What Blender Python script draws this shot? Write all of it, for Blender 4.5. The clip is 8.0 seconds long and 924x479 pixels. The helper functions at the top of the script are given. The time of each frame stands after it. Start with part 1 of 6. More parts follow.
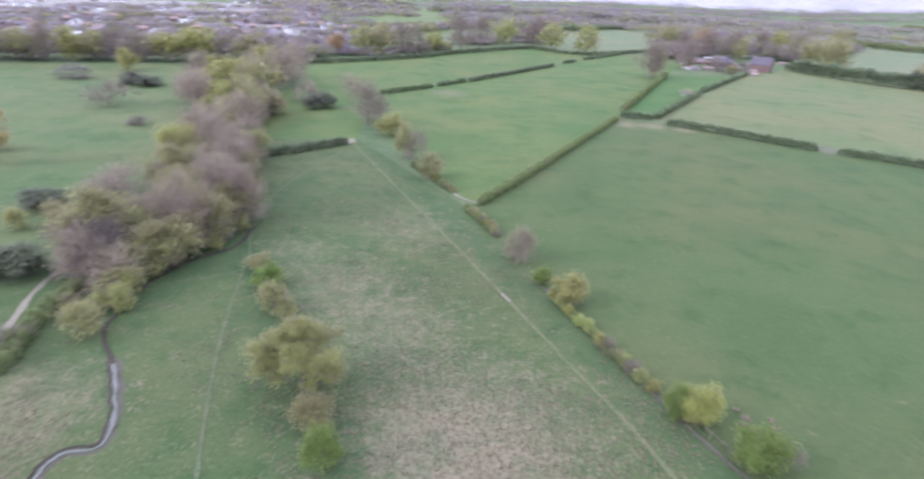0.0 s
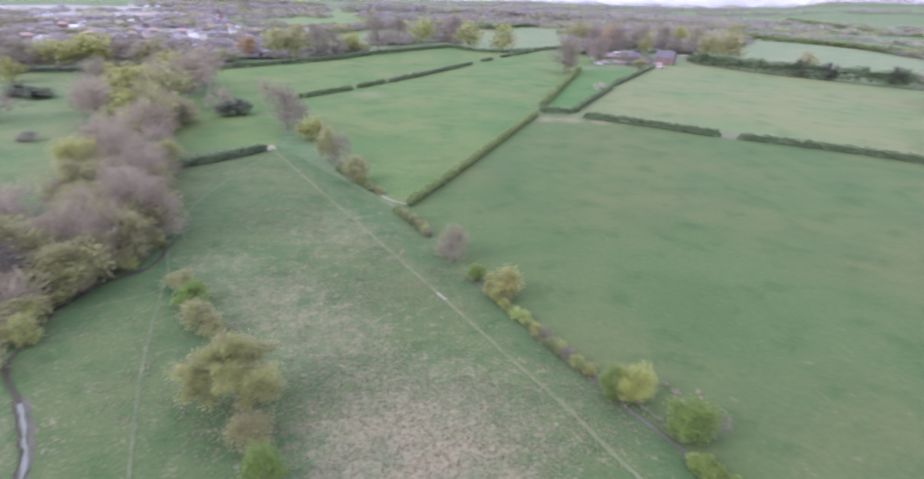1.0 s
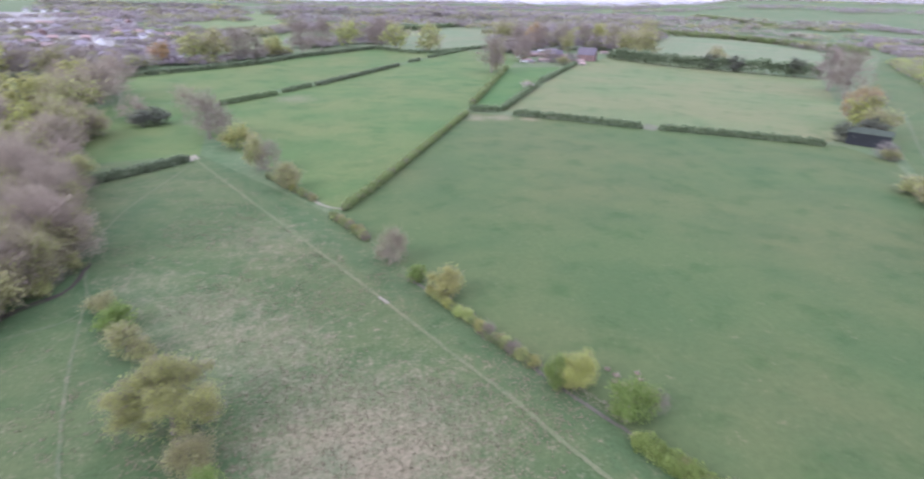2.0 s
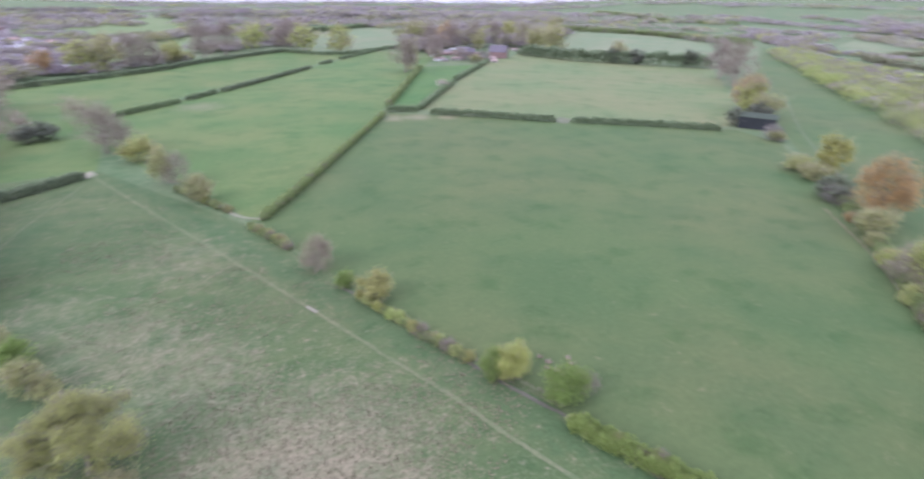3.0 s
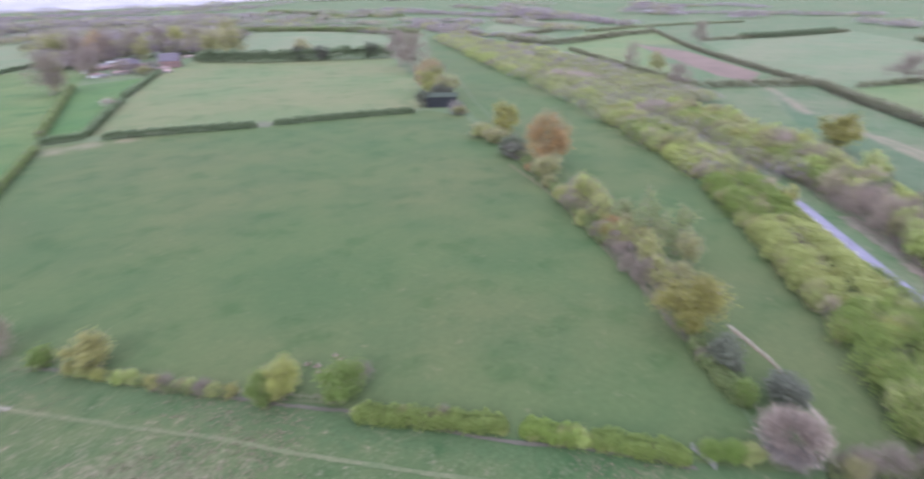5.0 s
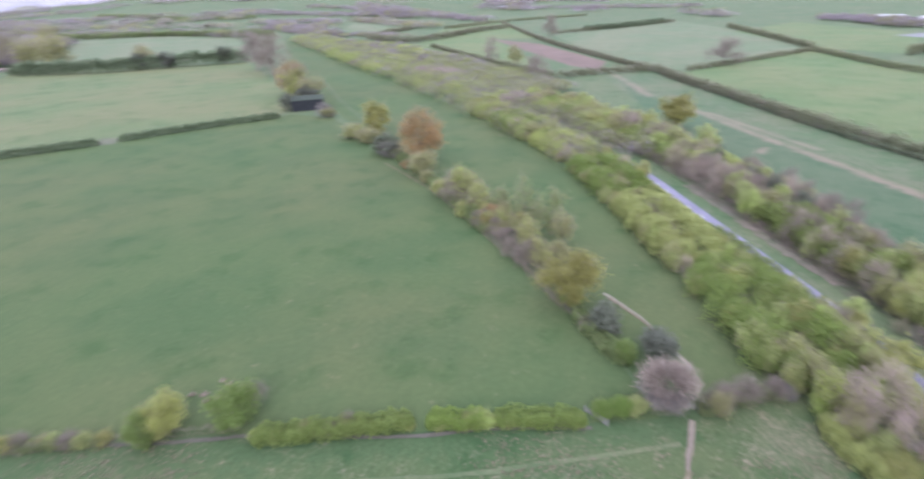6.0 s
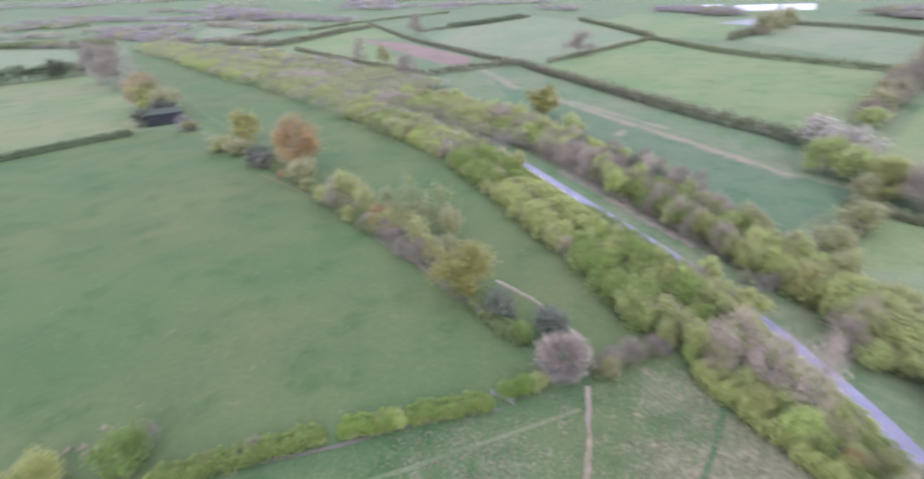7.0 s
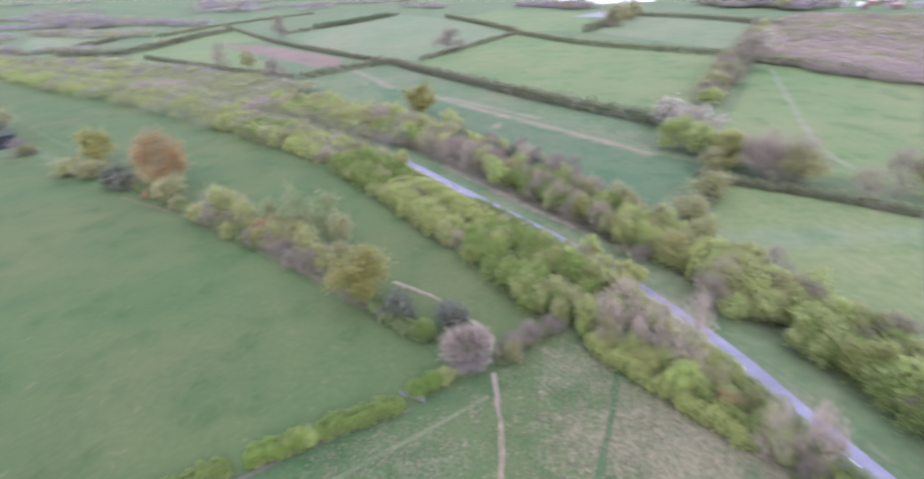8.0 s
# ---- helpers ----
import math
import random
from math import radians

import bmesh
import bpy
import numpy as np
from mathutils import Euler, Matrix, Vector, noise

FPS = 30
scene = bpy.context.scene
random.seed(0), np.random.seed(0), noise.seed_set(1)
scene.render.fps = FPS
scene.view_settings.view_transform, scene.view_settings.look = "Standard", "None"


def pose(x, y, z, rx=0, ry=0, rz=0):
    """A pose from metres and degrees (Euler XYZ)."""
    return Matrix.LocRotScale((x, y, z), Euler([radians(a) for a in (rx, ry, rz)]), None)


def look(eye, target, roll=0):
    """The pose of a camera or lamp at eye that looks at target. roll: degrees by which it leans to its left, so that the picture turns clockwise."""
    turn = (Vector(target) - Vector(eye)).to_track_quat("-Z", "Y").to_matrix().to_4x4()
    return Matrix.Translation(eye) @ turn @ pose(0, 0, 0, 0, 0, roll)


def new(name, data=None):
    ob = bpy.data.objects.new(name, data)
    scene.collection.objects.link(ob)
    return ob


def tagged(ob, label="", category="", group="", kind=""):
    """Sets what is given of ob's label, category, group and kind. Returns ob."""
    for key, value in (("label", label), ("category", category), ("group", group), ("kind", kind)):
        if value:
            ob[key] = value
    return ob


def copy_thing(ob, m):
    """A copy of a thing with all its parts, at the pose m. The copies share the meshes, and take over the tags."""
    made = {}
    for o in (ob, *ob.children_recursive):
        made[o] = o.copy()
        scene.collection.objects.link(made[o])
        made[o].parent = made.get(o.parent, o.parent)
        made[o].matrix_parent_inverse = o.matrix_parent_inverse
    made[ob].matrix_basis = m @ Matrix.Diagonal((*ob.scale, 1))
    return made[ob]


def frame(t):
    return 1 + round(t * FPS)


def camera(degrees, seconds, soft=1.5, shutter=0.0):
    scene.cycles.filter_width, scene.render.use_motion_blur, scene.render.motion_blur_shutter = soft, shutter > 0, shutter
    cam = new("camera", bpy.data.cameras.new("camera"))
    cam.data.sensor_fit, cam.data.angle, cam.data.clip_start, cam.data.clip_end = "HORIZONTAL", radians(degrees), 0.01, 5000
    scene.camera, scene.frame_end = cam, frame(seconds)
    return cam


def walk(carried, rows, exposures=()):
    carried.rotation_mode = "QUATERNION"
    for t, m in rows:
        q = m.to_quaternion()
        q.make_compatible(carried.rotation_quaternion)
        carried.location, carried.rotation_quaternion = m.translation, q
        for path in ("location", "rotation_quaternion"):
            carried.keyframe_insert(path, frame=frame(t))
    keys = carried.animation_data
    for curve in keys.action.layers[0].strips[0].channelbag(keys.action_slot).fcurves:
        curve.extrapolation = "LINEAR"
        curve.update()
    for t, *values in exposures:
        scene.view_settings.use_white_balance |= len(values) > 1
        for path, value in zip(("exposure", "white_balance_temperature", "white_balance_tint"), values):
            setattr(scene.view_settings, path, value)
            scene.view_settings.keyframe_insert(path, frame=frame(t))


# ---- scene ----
# The camera and its path -------------------------------------------------------------
cam = camera(80.5, 8.0, soft=2.2, shutter=1.2)
PATH = [
    (0, (-0.312, 0.536, 65.137), (-0.309, 2.355, 64.305), 3.5),
    (0.5, (-0.589, 0.6, 65.197), (-0.452, 2.417, 64.372), 3.2),
    (1, (-0.674, 0.552, 65.184), (-0.418, 2.358, 64.364), 2.9),
    (1.5, (-0.757, 0.529, 65.182), (-0.387, 2.318, 64.368), 2.6),
    (3, (-0.93, 0.350, 65.19), (-0.198, 2.029, 64.387), 1.5),
    (3.5, (-0.952, 0.319, 65.117), (-0.047, 1.913, 64.316), 1.0),
    (4, (-1.15, 0.687, 64.862), (-0.049, 2.153, 64.062), 0.4),
    (4.5, (-1.615, 0.675, 64.676), (-0.304, 1.956, 63.876), -0.4),
    (6, (-2.706, 0.627, 64.363), (-1.029, 1.346, 63.543), -2.0),
    (6.5, (-3.429, 0.716, 64.535), (-1.685, 1.238, 63.707), -2.6),
    (7, (-4.05, 0.721, 64.883), (-2.265, 1.05, 64.044), -3.1),
    (7.5, (-4.323, 0.735, 65.125), (-2.518, 0.871, 64.273), -3.6),
    (8, (-4.31, 0.96, 65.231), (-2.509, 0.895, 64.365), -4.0),
]
walk(cam, [(t, look(eye, target, roll)) for t, eye, target, roll in PATH], exposures=[(0.0, 1.89, 5610, 12), (3.0, 1.89, 5610, 12), (4.4, 1.83, 5610, 12), (6.0, 1.89, 5610, 12), (8.0, 1.92, 5610, 12)])

# World: a bright overcast evening sky -------------------------------------------------
SUN_EL, SUN_AZ = radians(32), radians(250)
world = bpy.data.worlds.new("world")
scene.world = world
world.use_nodes = True
wn, wl = world.node_tree.nodes, world.node_tree.links
sky = wn.new("ShaderNodeTexSky")
sky.sky_type, sky.sun_disc, sky.sun_elevation, sky.sun_rotation = "NISHITA", False, SUN_EL, SUN_AZ
veil = wn.new("ShaderNodeMix")
veil.data_type = "RGBA"
veil.inputs["Factor"].default_value = 0.8
veil.inputs["B"].default_value = (8.2, 7.9, 8.4, 1)
wl.new(sky.outputs["Color"], veil.inputs["A"])
wl.new(veil.outputs["Result"], wn["Background"].inputs["Color"])
wn["Background"].inputs["Strength"].default_value = 0.11
sun = new("sun", bpy.data.lights.new("sun", "SUN"))
sun.data.energy, sun.data.angle, sun.data.color = 0.9, radians(25), (1.0, 0.95, 0.88)
sun.matrix_world = look((math.sin(SUN_AZ) * 300, math.cos(SUN_AZ) * 300, 300 * math.tan(SUN_EL)), (0, 0, 0))


# Materials ------------------------------------------------------------------------------
def material(name, rough=0.9):
    m = bpy.data.materials.new(name)
    m.use_nodes = True
    b = m.node_tree.nodes["Principled BSDF"]
    b.inputs["Roughness"].default_value = rough
    b.inputs["Specular IOR Level"].default_value = 0.15
    return m, m.node_tree.nodes, m.node_tree.links, b


def noise_node(n, l, scale, detail=4.0, rough=0.6, stretch=None):
    """A noise in world metres; scale in cycles a metre."""
    geo = n.new("ShaderNodeNewGeometry")
    t = n.new("ShaderNodeTexNoise")
    t.inputs["Scale"].default_value, t.inputs["Detail"].default_value, t.inputs["Roughness"].default_value = scale, detail, rough
    if stretch:
        mp = n.new("ShaderNodeMapping")
        mp.inputs["Rotation"].default_value = (0, 0, radians(stretch[0]))
        mp.inputs["Scale"].default_value = (1, stretch[1], 1)
        l.new(geo.outputs["Position"], mp.inputs["Vector"])
        l.new(mp.outputs["Vector"], t.inputs["Vector"])
    else:
        l.new(geo.outputs["Position"], t.inputs["Vector"])
    return t


def ramp(n, l, source, stops):
    r = n.new("ShaderNodeValToRGB")
    while len(r.color_ramp.elements) < len(stops):
        r.color_ramp.elements.new(0.5)
    for e, (p, c) in zip(r.color_ramp.elements, stops):
        e.position, e.color = p, (*c, 1) if len(c) == 3 else c
    l.new(source, r.inputs["Fac"])
    return r.outputs["Color"]


def blend(n, l, a, b, fac, kind="MIX"):
    x = n.new("ShaderNodeMix")
    x.data_type, x.blend_type = "RGBA", kind
    for key, v in (("A", a), ("B", b), ("Factor", fac)):
        if hasattr(v, "links"):
            l.new(v, x.inputs[key])
        elif key == "Factor":
            x.inputs[key].default_value = v
        else:
            x.inputs[key].default_value = (*v, 1)
    return x.outputs["Result"]


def grass(name, base, lush, dry, dry_at=0.62, patch=0.045, fine=0.9, streak=None, worn=(), contrast=0.14, lines=(), bare=None):
    """Field grass: base colour, darker lush patches, dry patches, fine tuft grain and relief."""
    m, n, l, b = material(name, 0.95)
    big = noise_node(n, l, patch, 5, 0.6, streak)
    mid = noise_node(n, l, patch * 5.3, 5, 0.65)
    tuft = noise_node(n, l, fine, 6, 0.75)
    c = blend(n, l, base, lush, ramp(n, l, big.outputs["Fac"], [(0.40, (1, 1, 1)), (0.56, (0, 0, 0))]))
    both = n.new("ShaderNodeMath")
    both.operation = "MULTIPLY_ADD"
    l.new(mid.outputs["Fac"], both.inputs[0])
    both.inputs[1].default_value = 0.45
    half = n.new("ShaderNodeMath")
    half.operation = "MULTIPLY"
    l.new(tuft.outputs["Fac"], half.inputs[0])
    half.inputs[1].default_value = 0.55
    l.new(half.outputs[0], both.inputs[2])
    c = blend(n, l, c, dry, ramp(n, l, both.outputs[0], [(dry_at - 0.11, (0, 0, 0)), (dry_at + 0.10, (1, 1, 1))]))
    for centre, radius, lifted in worn:
        # dry tussock grass spreads out from these spots
        geo, far = n.new("ShaderNodeNewGeometry"), n.new("ShaderNodeVectorMath")
        far.operation = "DISTANCE"
        l.new(geo.outputs["Position"], far.inputs[0])
        far.inputs[1].default_value = (*centre, 0)
        near = n.new("ShaderNodeMapRange")
        near.interpolation_type = "SMOOTHSTEP"
        for k, v in zip(("From Min", "From Max", "To Min", "To Max"), (radius * 0.1, radius * 1.15, lifted, -0.14)):
            near.inputs[k].default_value = v
        l.new(far.outputs["Value"], near.inputs["Value"])
        lift = n.new("ShaderNodeMath")
        lift.operation = "ADD"
        l.new(near.outputs["Result"], lift.inputs[0])
        l.new(both.outputs[0], lift.inputs[1])
        c = blend(n, l, c, bare or dry, ramp(n, l, lift.outputs[0], [(0.46, (0, 0, 0)), (0.76, (0.80, 0.80, 0.80))]))
    for first, last, width, shade in lines:
        # longer or bleached grass along a line
        geo = n.new("ShaderNodeNewGeometry")
        along = Vector((*last, 0)) - Vector((*first, 0))
        rel = n.new("ShaderNodeVectorMath")
        rel.operation = "SUBTRACT"
        l.new(geo.outputs["Position"], rel.inputs[0])
        rel.inputs[1].default_value = (*first, 0)
        dot = n.new("ShaderNodeVectorMath")
        dot.operation = "DOT_PRODUCT"
        l.new(rel.outputs["Vector"], dot.inputs[0])
        dot.inputs[1].default_value = along / along.length_squared
        part_way = n.new("ShaderNodeClamp")
        l.new(dot.outputs["Value"], part_way.inputs["Value"])
        foot = n.new("ShaderNodeVectorMath")
        foot.operation = "SCALE"
        foot.inputs[0].default_value = along
        l.new(part_way.outputs["Result"], foot.inputs["Scale"])
        off = n.new("ShaderNodeVectorMath")
        off.operation = "DISTANCE"
        l.new(rel.outputs["Vector"], off.inputs[0])
        l.new(foot.outputs["Vector"], off.inputs[1])
        rough = n.new("ShaderNodeMath")
        rough.operation = "MULTIPLY_ADD"
        l.new(both.outputs[0], rough.inputs[0])
        rough.inputs[1].default_value = width * 1.6
        wander = n.new("ShaderNodeMath")
        wander.operation = "MULTIPLY_ADD"
        l.new(mid.outputs["Fac"], wander.inputs[0])
        wander.inputs[1].default_value = width * 3.2
        l.new(off.outputs["Value"], wander.inputs[2])
        l.new(wander.outputs[0], rough.inputs[2])
        near = n.new("ShaderNodeMapRange")
        near.interpolation_type = "SMOOTHSTEP"
        for k, v in zip(("From Min", "From Max", "To Min", "To Max"), (width * 2.3, width * 3.8, 0.85, 0.0)):
            near.inputs[k].default_value = v
        l.new(rough.outputs[0], near.inputs["Value"])
        c = blend(n, l, c, shade, near.outputs["Result"])
    grain = ramp(n, l, tuft.outputs["Fac"], [(0.3, (1 - contrast,) * 3), (0.7, (1 + contrast * 0.85,) * 3)])
    c = blend(n, l, c, grain, 1.0, "MULTIPLY")
    blotch = noise_node(n, l, max(patch * 2.2, 0.055), 4, 0.6)
    c = blend(n, l, c, ramp(n, l, blotch.outputs["Fac"], [(0.34, (0.76, 0.87, 0.80)), (0.46, (1, 1, 1)), (0.72, (1.08, 1.04, 1.05))]), 1.0, "MULTIPLY")
    broad = noise_node(n, l, 0.013, 2, 0.5)
    c = blend(n, l, c, ramp(n, l, broad.outputs["Fac"], [(0.38, (0.92, 0.99, 0.95)), (0.62, (1.12, 1.02, 1.05))]), 1.0, "MULTIPLY")
    l.new(c, b.inputs["Base Color"])
    bump = n.new("ShaderNodeBump")
    bump.inputs["Strength"].default_value, bump.inputs["Distance"].default_value = 0.5, 0.25
    l.new(tuft.outputs["Fac"], bump.inputs["Height"])
    l.new(bump.outputs["Normal"], b.inputs["Normal"])
    return m


def plain(name, a, b_, scale=0.6, rough=0.9):
    m, n, l, b = material(name, rough)
    t = noise_node(n, l, scale, 6, 0.7)
    t2 = noise_node(n, l, scale * 0.12, 3)
    c = blend(n, l, ramp(n, l, t.outputs["Fac"], [(0.3, a), (0.7, b_)]), ramp(n, l, t2.outputs["Fac"], [(0.3, (0.8, 0.8, 0.8)), (0.7, (1.15, 1.15, 1.15))]), 1.0, "MULTIPLY")
    l.new(c, b.inputs["Base Color"])
    bump = n.new("ShaderNodeBump")
    bump.inputs["Strength"].default_value, bump.inputs["Distance"].default_value = 0.4, 0.1
    l.new(t.outputs["Fac"], bump.inputs["Height"])
    l.new(bump.outputs["Normal"], b.inputs["Normal"])
    return m


def leafy(name, stops, through_light=0.58):
    """Leaves or twigs: a colour for each piece, shifted for each plant, with light through the blade."""
    m, n, l, b = material(name, 0.75)
    geo, ob = n.new("ShaderNodeNewGeometry"), n.new("ShaderNodeObjectInfo")
    c = ramp(n, l, geo.outputs["Random Per Island"], stops)
    v = ramp(n, l, ob.outputs["Random"], [(0.0, (0.95, 0.91, 0.97)), (0.4, (0.99, 0.99, 1.0)), (0.8, (1.01, 1.03, 0.98)), (1.0, (1.05, 1.12, 0.90))])
    c = blend(n, l, c, v, 1.0, "MULTIPLY")
    l.new(c, b.inputs["Base Color"])
    if through_light:
        tr, mix, end = n.new("ShaderNodeBsdfTranslucent"), n.new("ShaderNodeMixShader"), n["Material Output"]
        l.new(c, tr.inputs["Color"])
        mix.inputs["Fac"].default_value = through_light
        l.new(b.outputs["BSDF"], mix.inputs[1])
        l.new(tr.outputs["BSDF"], mix.inputs[2])
        l.new(mix.outputs["Shader"], end.inputs["Surface"])
    return m


LONG, BLEACHED, PALE = (0.044, 0.068, 0.031), (0.132, 0.115, 0.086), (0.098, 0.118, 0.071)
DEAD_BAND = (((495, 72), (378, 27), 4.5, BLEACHED), ((340, 2), (268, -37), 3.6, BLEACHED), ((262, -41), (192, -80), 3.2, BLEACHED), ((330, -8), (262, -50), 2.6, BLEACHED), ((258, -30), (250, -28), 2.4, BLEACHED))
M_GROUND = grass("grassland", (0.070, 0.092, 0.048), (0.060, 0.085, 0.043), (0.092, 0.100, 0.060), 0.58, 0.010, 0.3)
M_PASTURE = grass("pasture_grass", (0.057, 0.075, 0.0315), (0.048, 0.069, 0.029), (0.073, 0.080, 0.038), 0.66, 0.035, 0.7, None, (((90, 316), 15, 0.22), ((105, 314), 13, 0.24), ((122, 309), 11, 0.16), ((183, 279), 9, 0.2)), 0.14, (), (0.128, 0.115, 0.078))
M_PASTURE2 = grass("pasture_grass_lush", (0.071, 0.094, 0.035), (0.054, 0.085, 0.030), (0.092, 0.099, 0.047), 0.66, 0.022, 0.5, None, (((-16, 384), 24, 0.17),), 0.14, (), (0.118, 0.108, 0.070))
# pasture for the far fields, base colour lifted to imitate haze
M_FAR = grass("hazed_pasture_grass", (0.088, 0.111, 0.050), (0.075, 0.103, 0.044), (0.100, 0.116, 0.060), 0.58, 0.012, 0.4, None, (), 0.14, (((121, -68), (115, -84), 5.0, PALE), ((115, -84), (112, -130), 6.0, PALE)))
M_PASTURE3 = grass("pasture_grass_open", (0.076, 0.093, 0.043), (0.058, 0.084, 0.037), (0.100, 0.102, 0.058), 0.60, 0.025, 0.6)
M_PADDOCK = grass("paddock_grass", (0.050, 0.090, 0.029), (0.046, 0.085, 0.029), (0.068, 0.095, 0.040), 0.64, 0.03, 0.6)
M_DRY = grass("thin_grass", (0.089, 0.104, 0.050), (0.080, 0.098, 0.046), (0.101, 0.104, 0.057), 0.58, 0.02, 0.6)
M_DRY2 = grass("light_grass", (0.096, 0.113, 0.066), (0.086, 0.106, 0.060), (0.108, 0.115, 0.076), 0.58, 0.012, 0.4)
M_ROUGH = grass("rough_grass", (0.068, 0.092, 0.049), (0.056, 0.084, 0.043), (0.108, 0.103, 0.074), 0.57, 0.02, 0.5, None, (), 0.14, DEAD_BAND)
M_MEADOW = grass("meadow_grass", (0.057, 0.075, 0.034), (0.047, 0.068, 0.030), (0.130, 0.114, 0.082), 0.635, 0.06, 1.3, (20, 1.6), (((3, 66), 36, 0.18), ((0, 58), 28, 0.20), ((-28, 112), 26, 0.10), ((-44, 128), 20, 0.07), ((54, -34), 24, 0.22), ((-70, 66), 24, 0.11), ((55, 8), 16, 0.03), ((57, -18), 14, 0.08), ((74, -20), 12, 0.10), ((-16, 150), 30, 0.05), ((-14, 96), 26, 0.11)), 0.22,
                 (((-44, 241), (17, 116), 5.0, LONG), ((17, 116), (45, 56), 5.5, LONG), ((45, 56), (72, -2), 5.0, LONG), ((-56, 128), (-40, 98), 4.5, LONG), ((-40, 98), (-15, 58), 6.0, LONG), ((-60, 145), (-68, 100), 4.0, LONG), ((-58, 190), (-62, 145), 5.0, LONG), ((74, -2), (92, -18), 5.0, LONG)))
M_LUSH = grass("long_grass", (0.044, 0.070, 0.034), (0.038, 0.064, 0.031), (0.058, 0.075, 0.040), 0.64, 0.1, 1.0)
M_PATH = grass("trodden_grass", (0.082, 0.095, 0.052), (0.073, 0.088, 0.046), (0.108, 0.103, 0.070), 0.60, 0.08, 1.0)
M_PATHFAINT = grass("thin_trodden_grass", (0.068, 0.083, 0.044), (0.064, 0.082, 0.045), (0.108, 0.100, 0.072), 0.58, 0.1, 1.0)
M_DAMP = grass("damp_grass", (0.056, 0.082, 0.046), (0.049, 0.077, 0.042), (0.070, 0.086, 0.052), 0.62, 0.05, 0.6, None, (), 0.14, DEAD_BAND)
M_DEAD = grass("dead_grass", (0.110, 0.096, 0.067), (0.072, 0.079, 0.048), (0.144, 0.120, 0.091), 0.55, 0.06, 0.6)
M_PATHFAR = grass("pale_trodden_grass", (0.112, 0.124, 0.078), (0.100, 0.116, 0.070), (0.140, 0.132, 0.100), 0.60, 0.05, 0.6)
M_DIRT = plain("brown_dirt", (0.120, 0.097, 0.079), (0.160, 0.131, 0.108), 1.2)
M_DIRT2 = plain("sandy_dirt", (0.134, 0.120, 0.096), (0.182, 0.163, 0.134), 1.0)
M_EARTH = grass("trodden_earth", (0.098, 0.090, 0.066), (0.066, 0.078, 0.045), (0.126, 0.110, 0.086), 0.60, 0.08, 0.7)
M_BANK = grass("bare_bank", (0.118, 0.098, 0.080), (0.080, 0.082, 0.054), (0.150, 0.126, 0.107), 0.56, 0.12, 0.8)
M_SOIL = plain("tilled_soil", (0.101, 0.070, 0.060), (0.130, 0.091, 0.079), 0.25)
# asphalt base colour pushed to lilac in place of reflected sky
M_ASPHALT = plain("sky_tinted_worn_asphalt", (0.128, 0.119, 0.168), (0.160, 0.149, 0.206), 0.8, 0.6)
M_PAINT = plain("road_paint", (0.50, 0.50, 0.51), (0.62, 0.62, 0.63), 2.0, 0.6)
M_TOWN = plain("streets_and_gardens", (0.135, 0.128, 0.124), (0.230, 0.205, 0.222), 0.045)
# lilac of distance haze, put into the backdrop's base colour
M_HAZE = plain("horizon_haze", (0.21, 0.20, 0.235), (0.27, 0.255, 0.29), 0.012)
M_CONCRETE = plain("yard_concrete", (0.13, 0.127, 0.14), (0.17, 0.165, 0.18), 0.2, 0.8)
M_BARK = plain("bark", (0.120, 0.102, 0.090), (0.175, 0.150, 0.130), 4.0)
# dark wet earth, used as painted shade too
M_SHADE_WETEARTH = plain("shade_and_wet_earth", (0.030, 0.026, 0.022), (0.055, 0.046, 0.039), 1.5)
M_MUD = plain("stream_bank", (0.060, 0.056, 0.046), (0.092, 0.084, 0.070), 1.5)
M_WATER, wn_, wl_, wb_ = material("stream_water", 0.22)
wb_.inputs["Base Color"].default_value = (0.07, 0.068, 0.065, 1)
wb_.inputs["Specular IOR Level"].default_value = 0.6
ripple = noise_node(wn_, wl_, 3.0, 3)
rip = wn_.new("ShaderNodeBump")
rip.inputs["Strength"].default_value = 0.15
wl_.new(ripple.outputs["Fac"], rip.inputs["Height"])
wl_.new(rip.outputs["Normal"], wb_.inputs["Normal"])

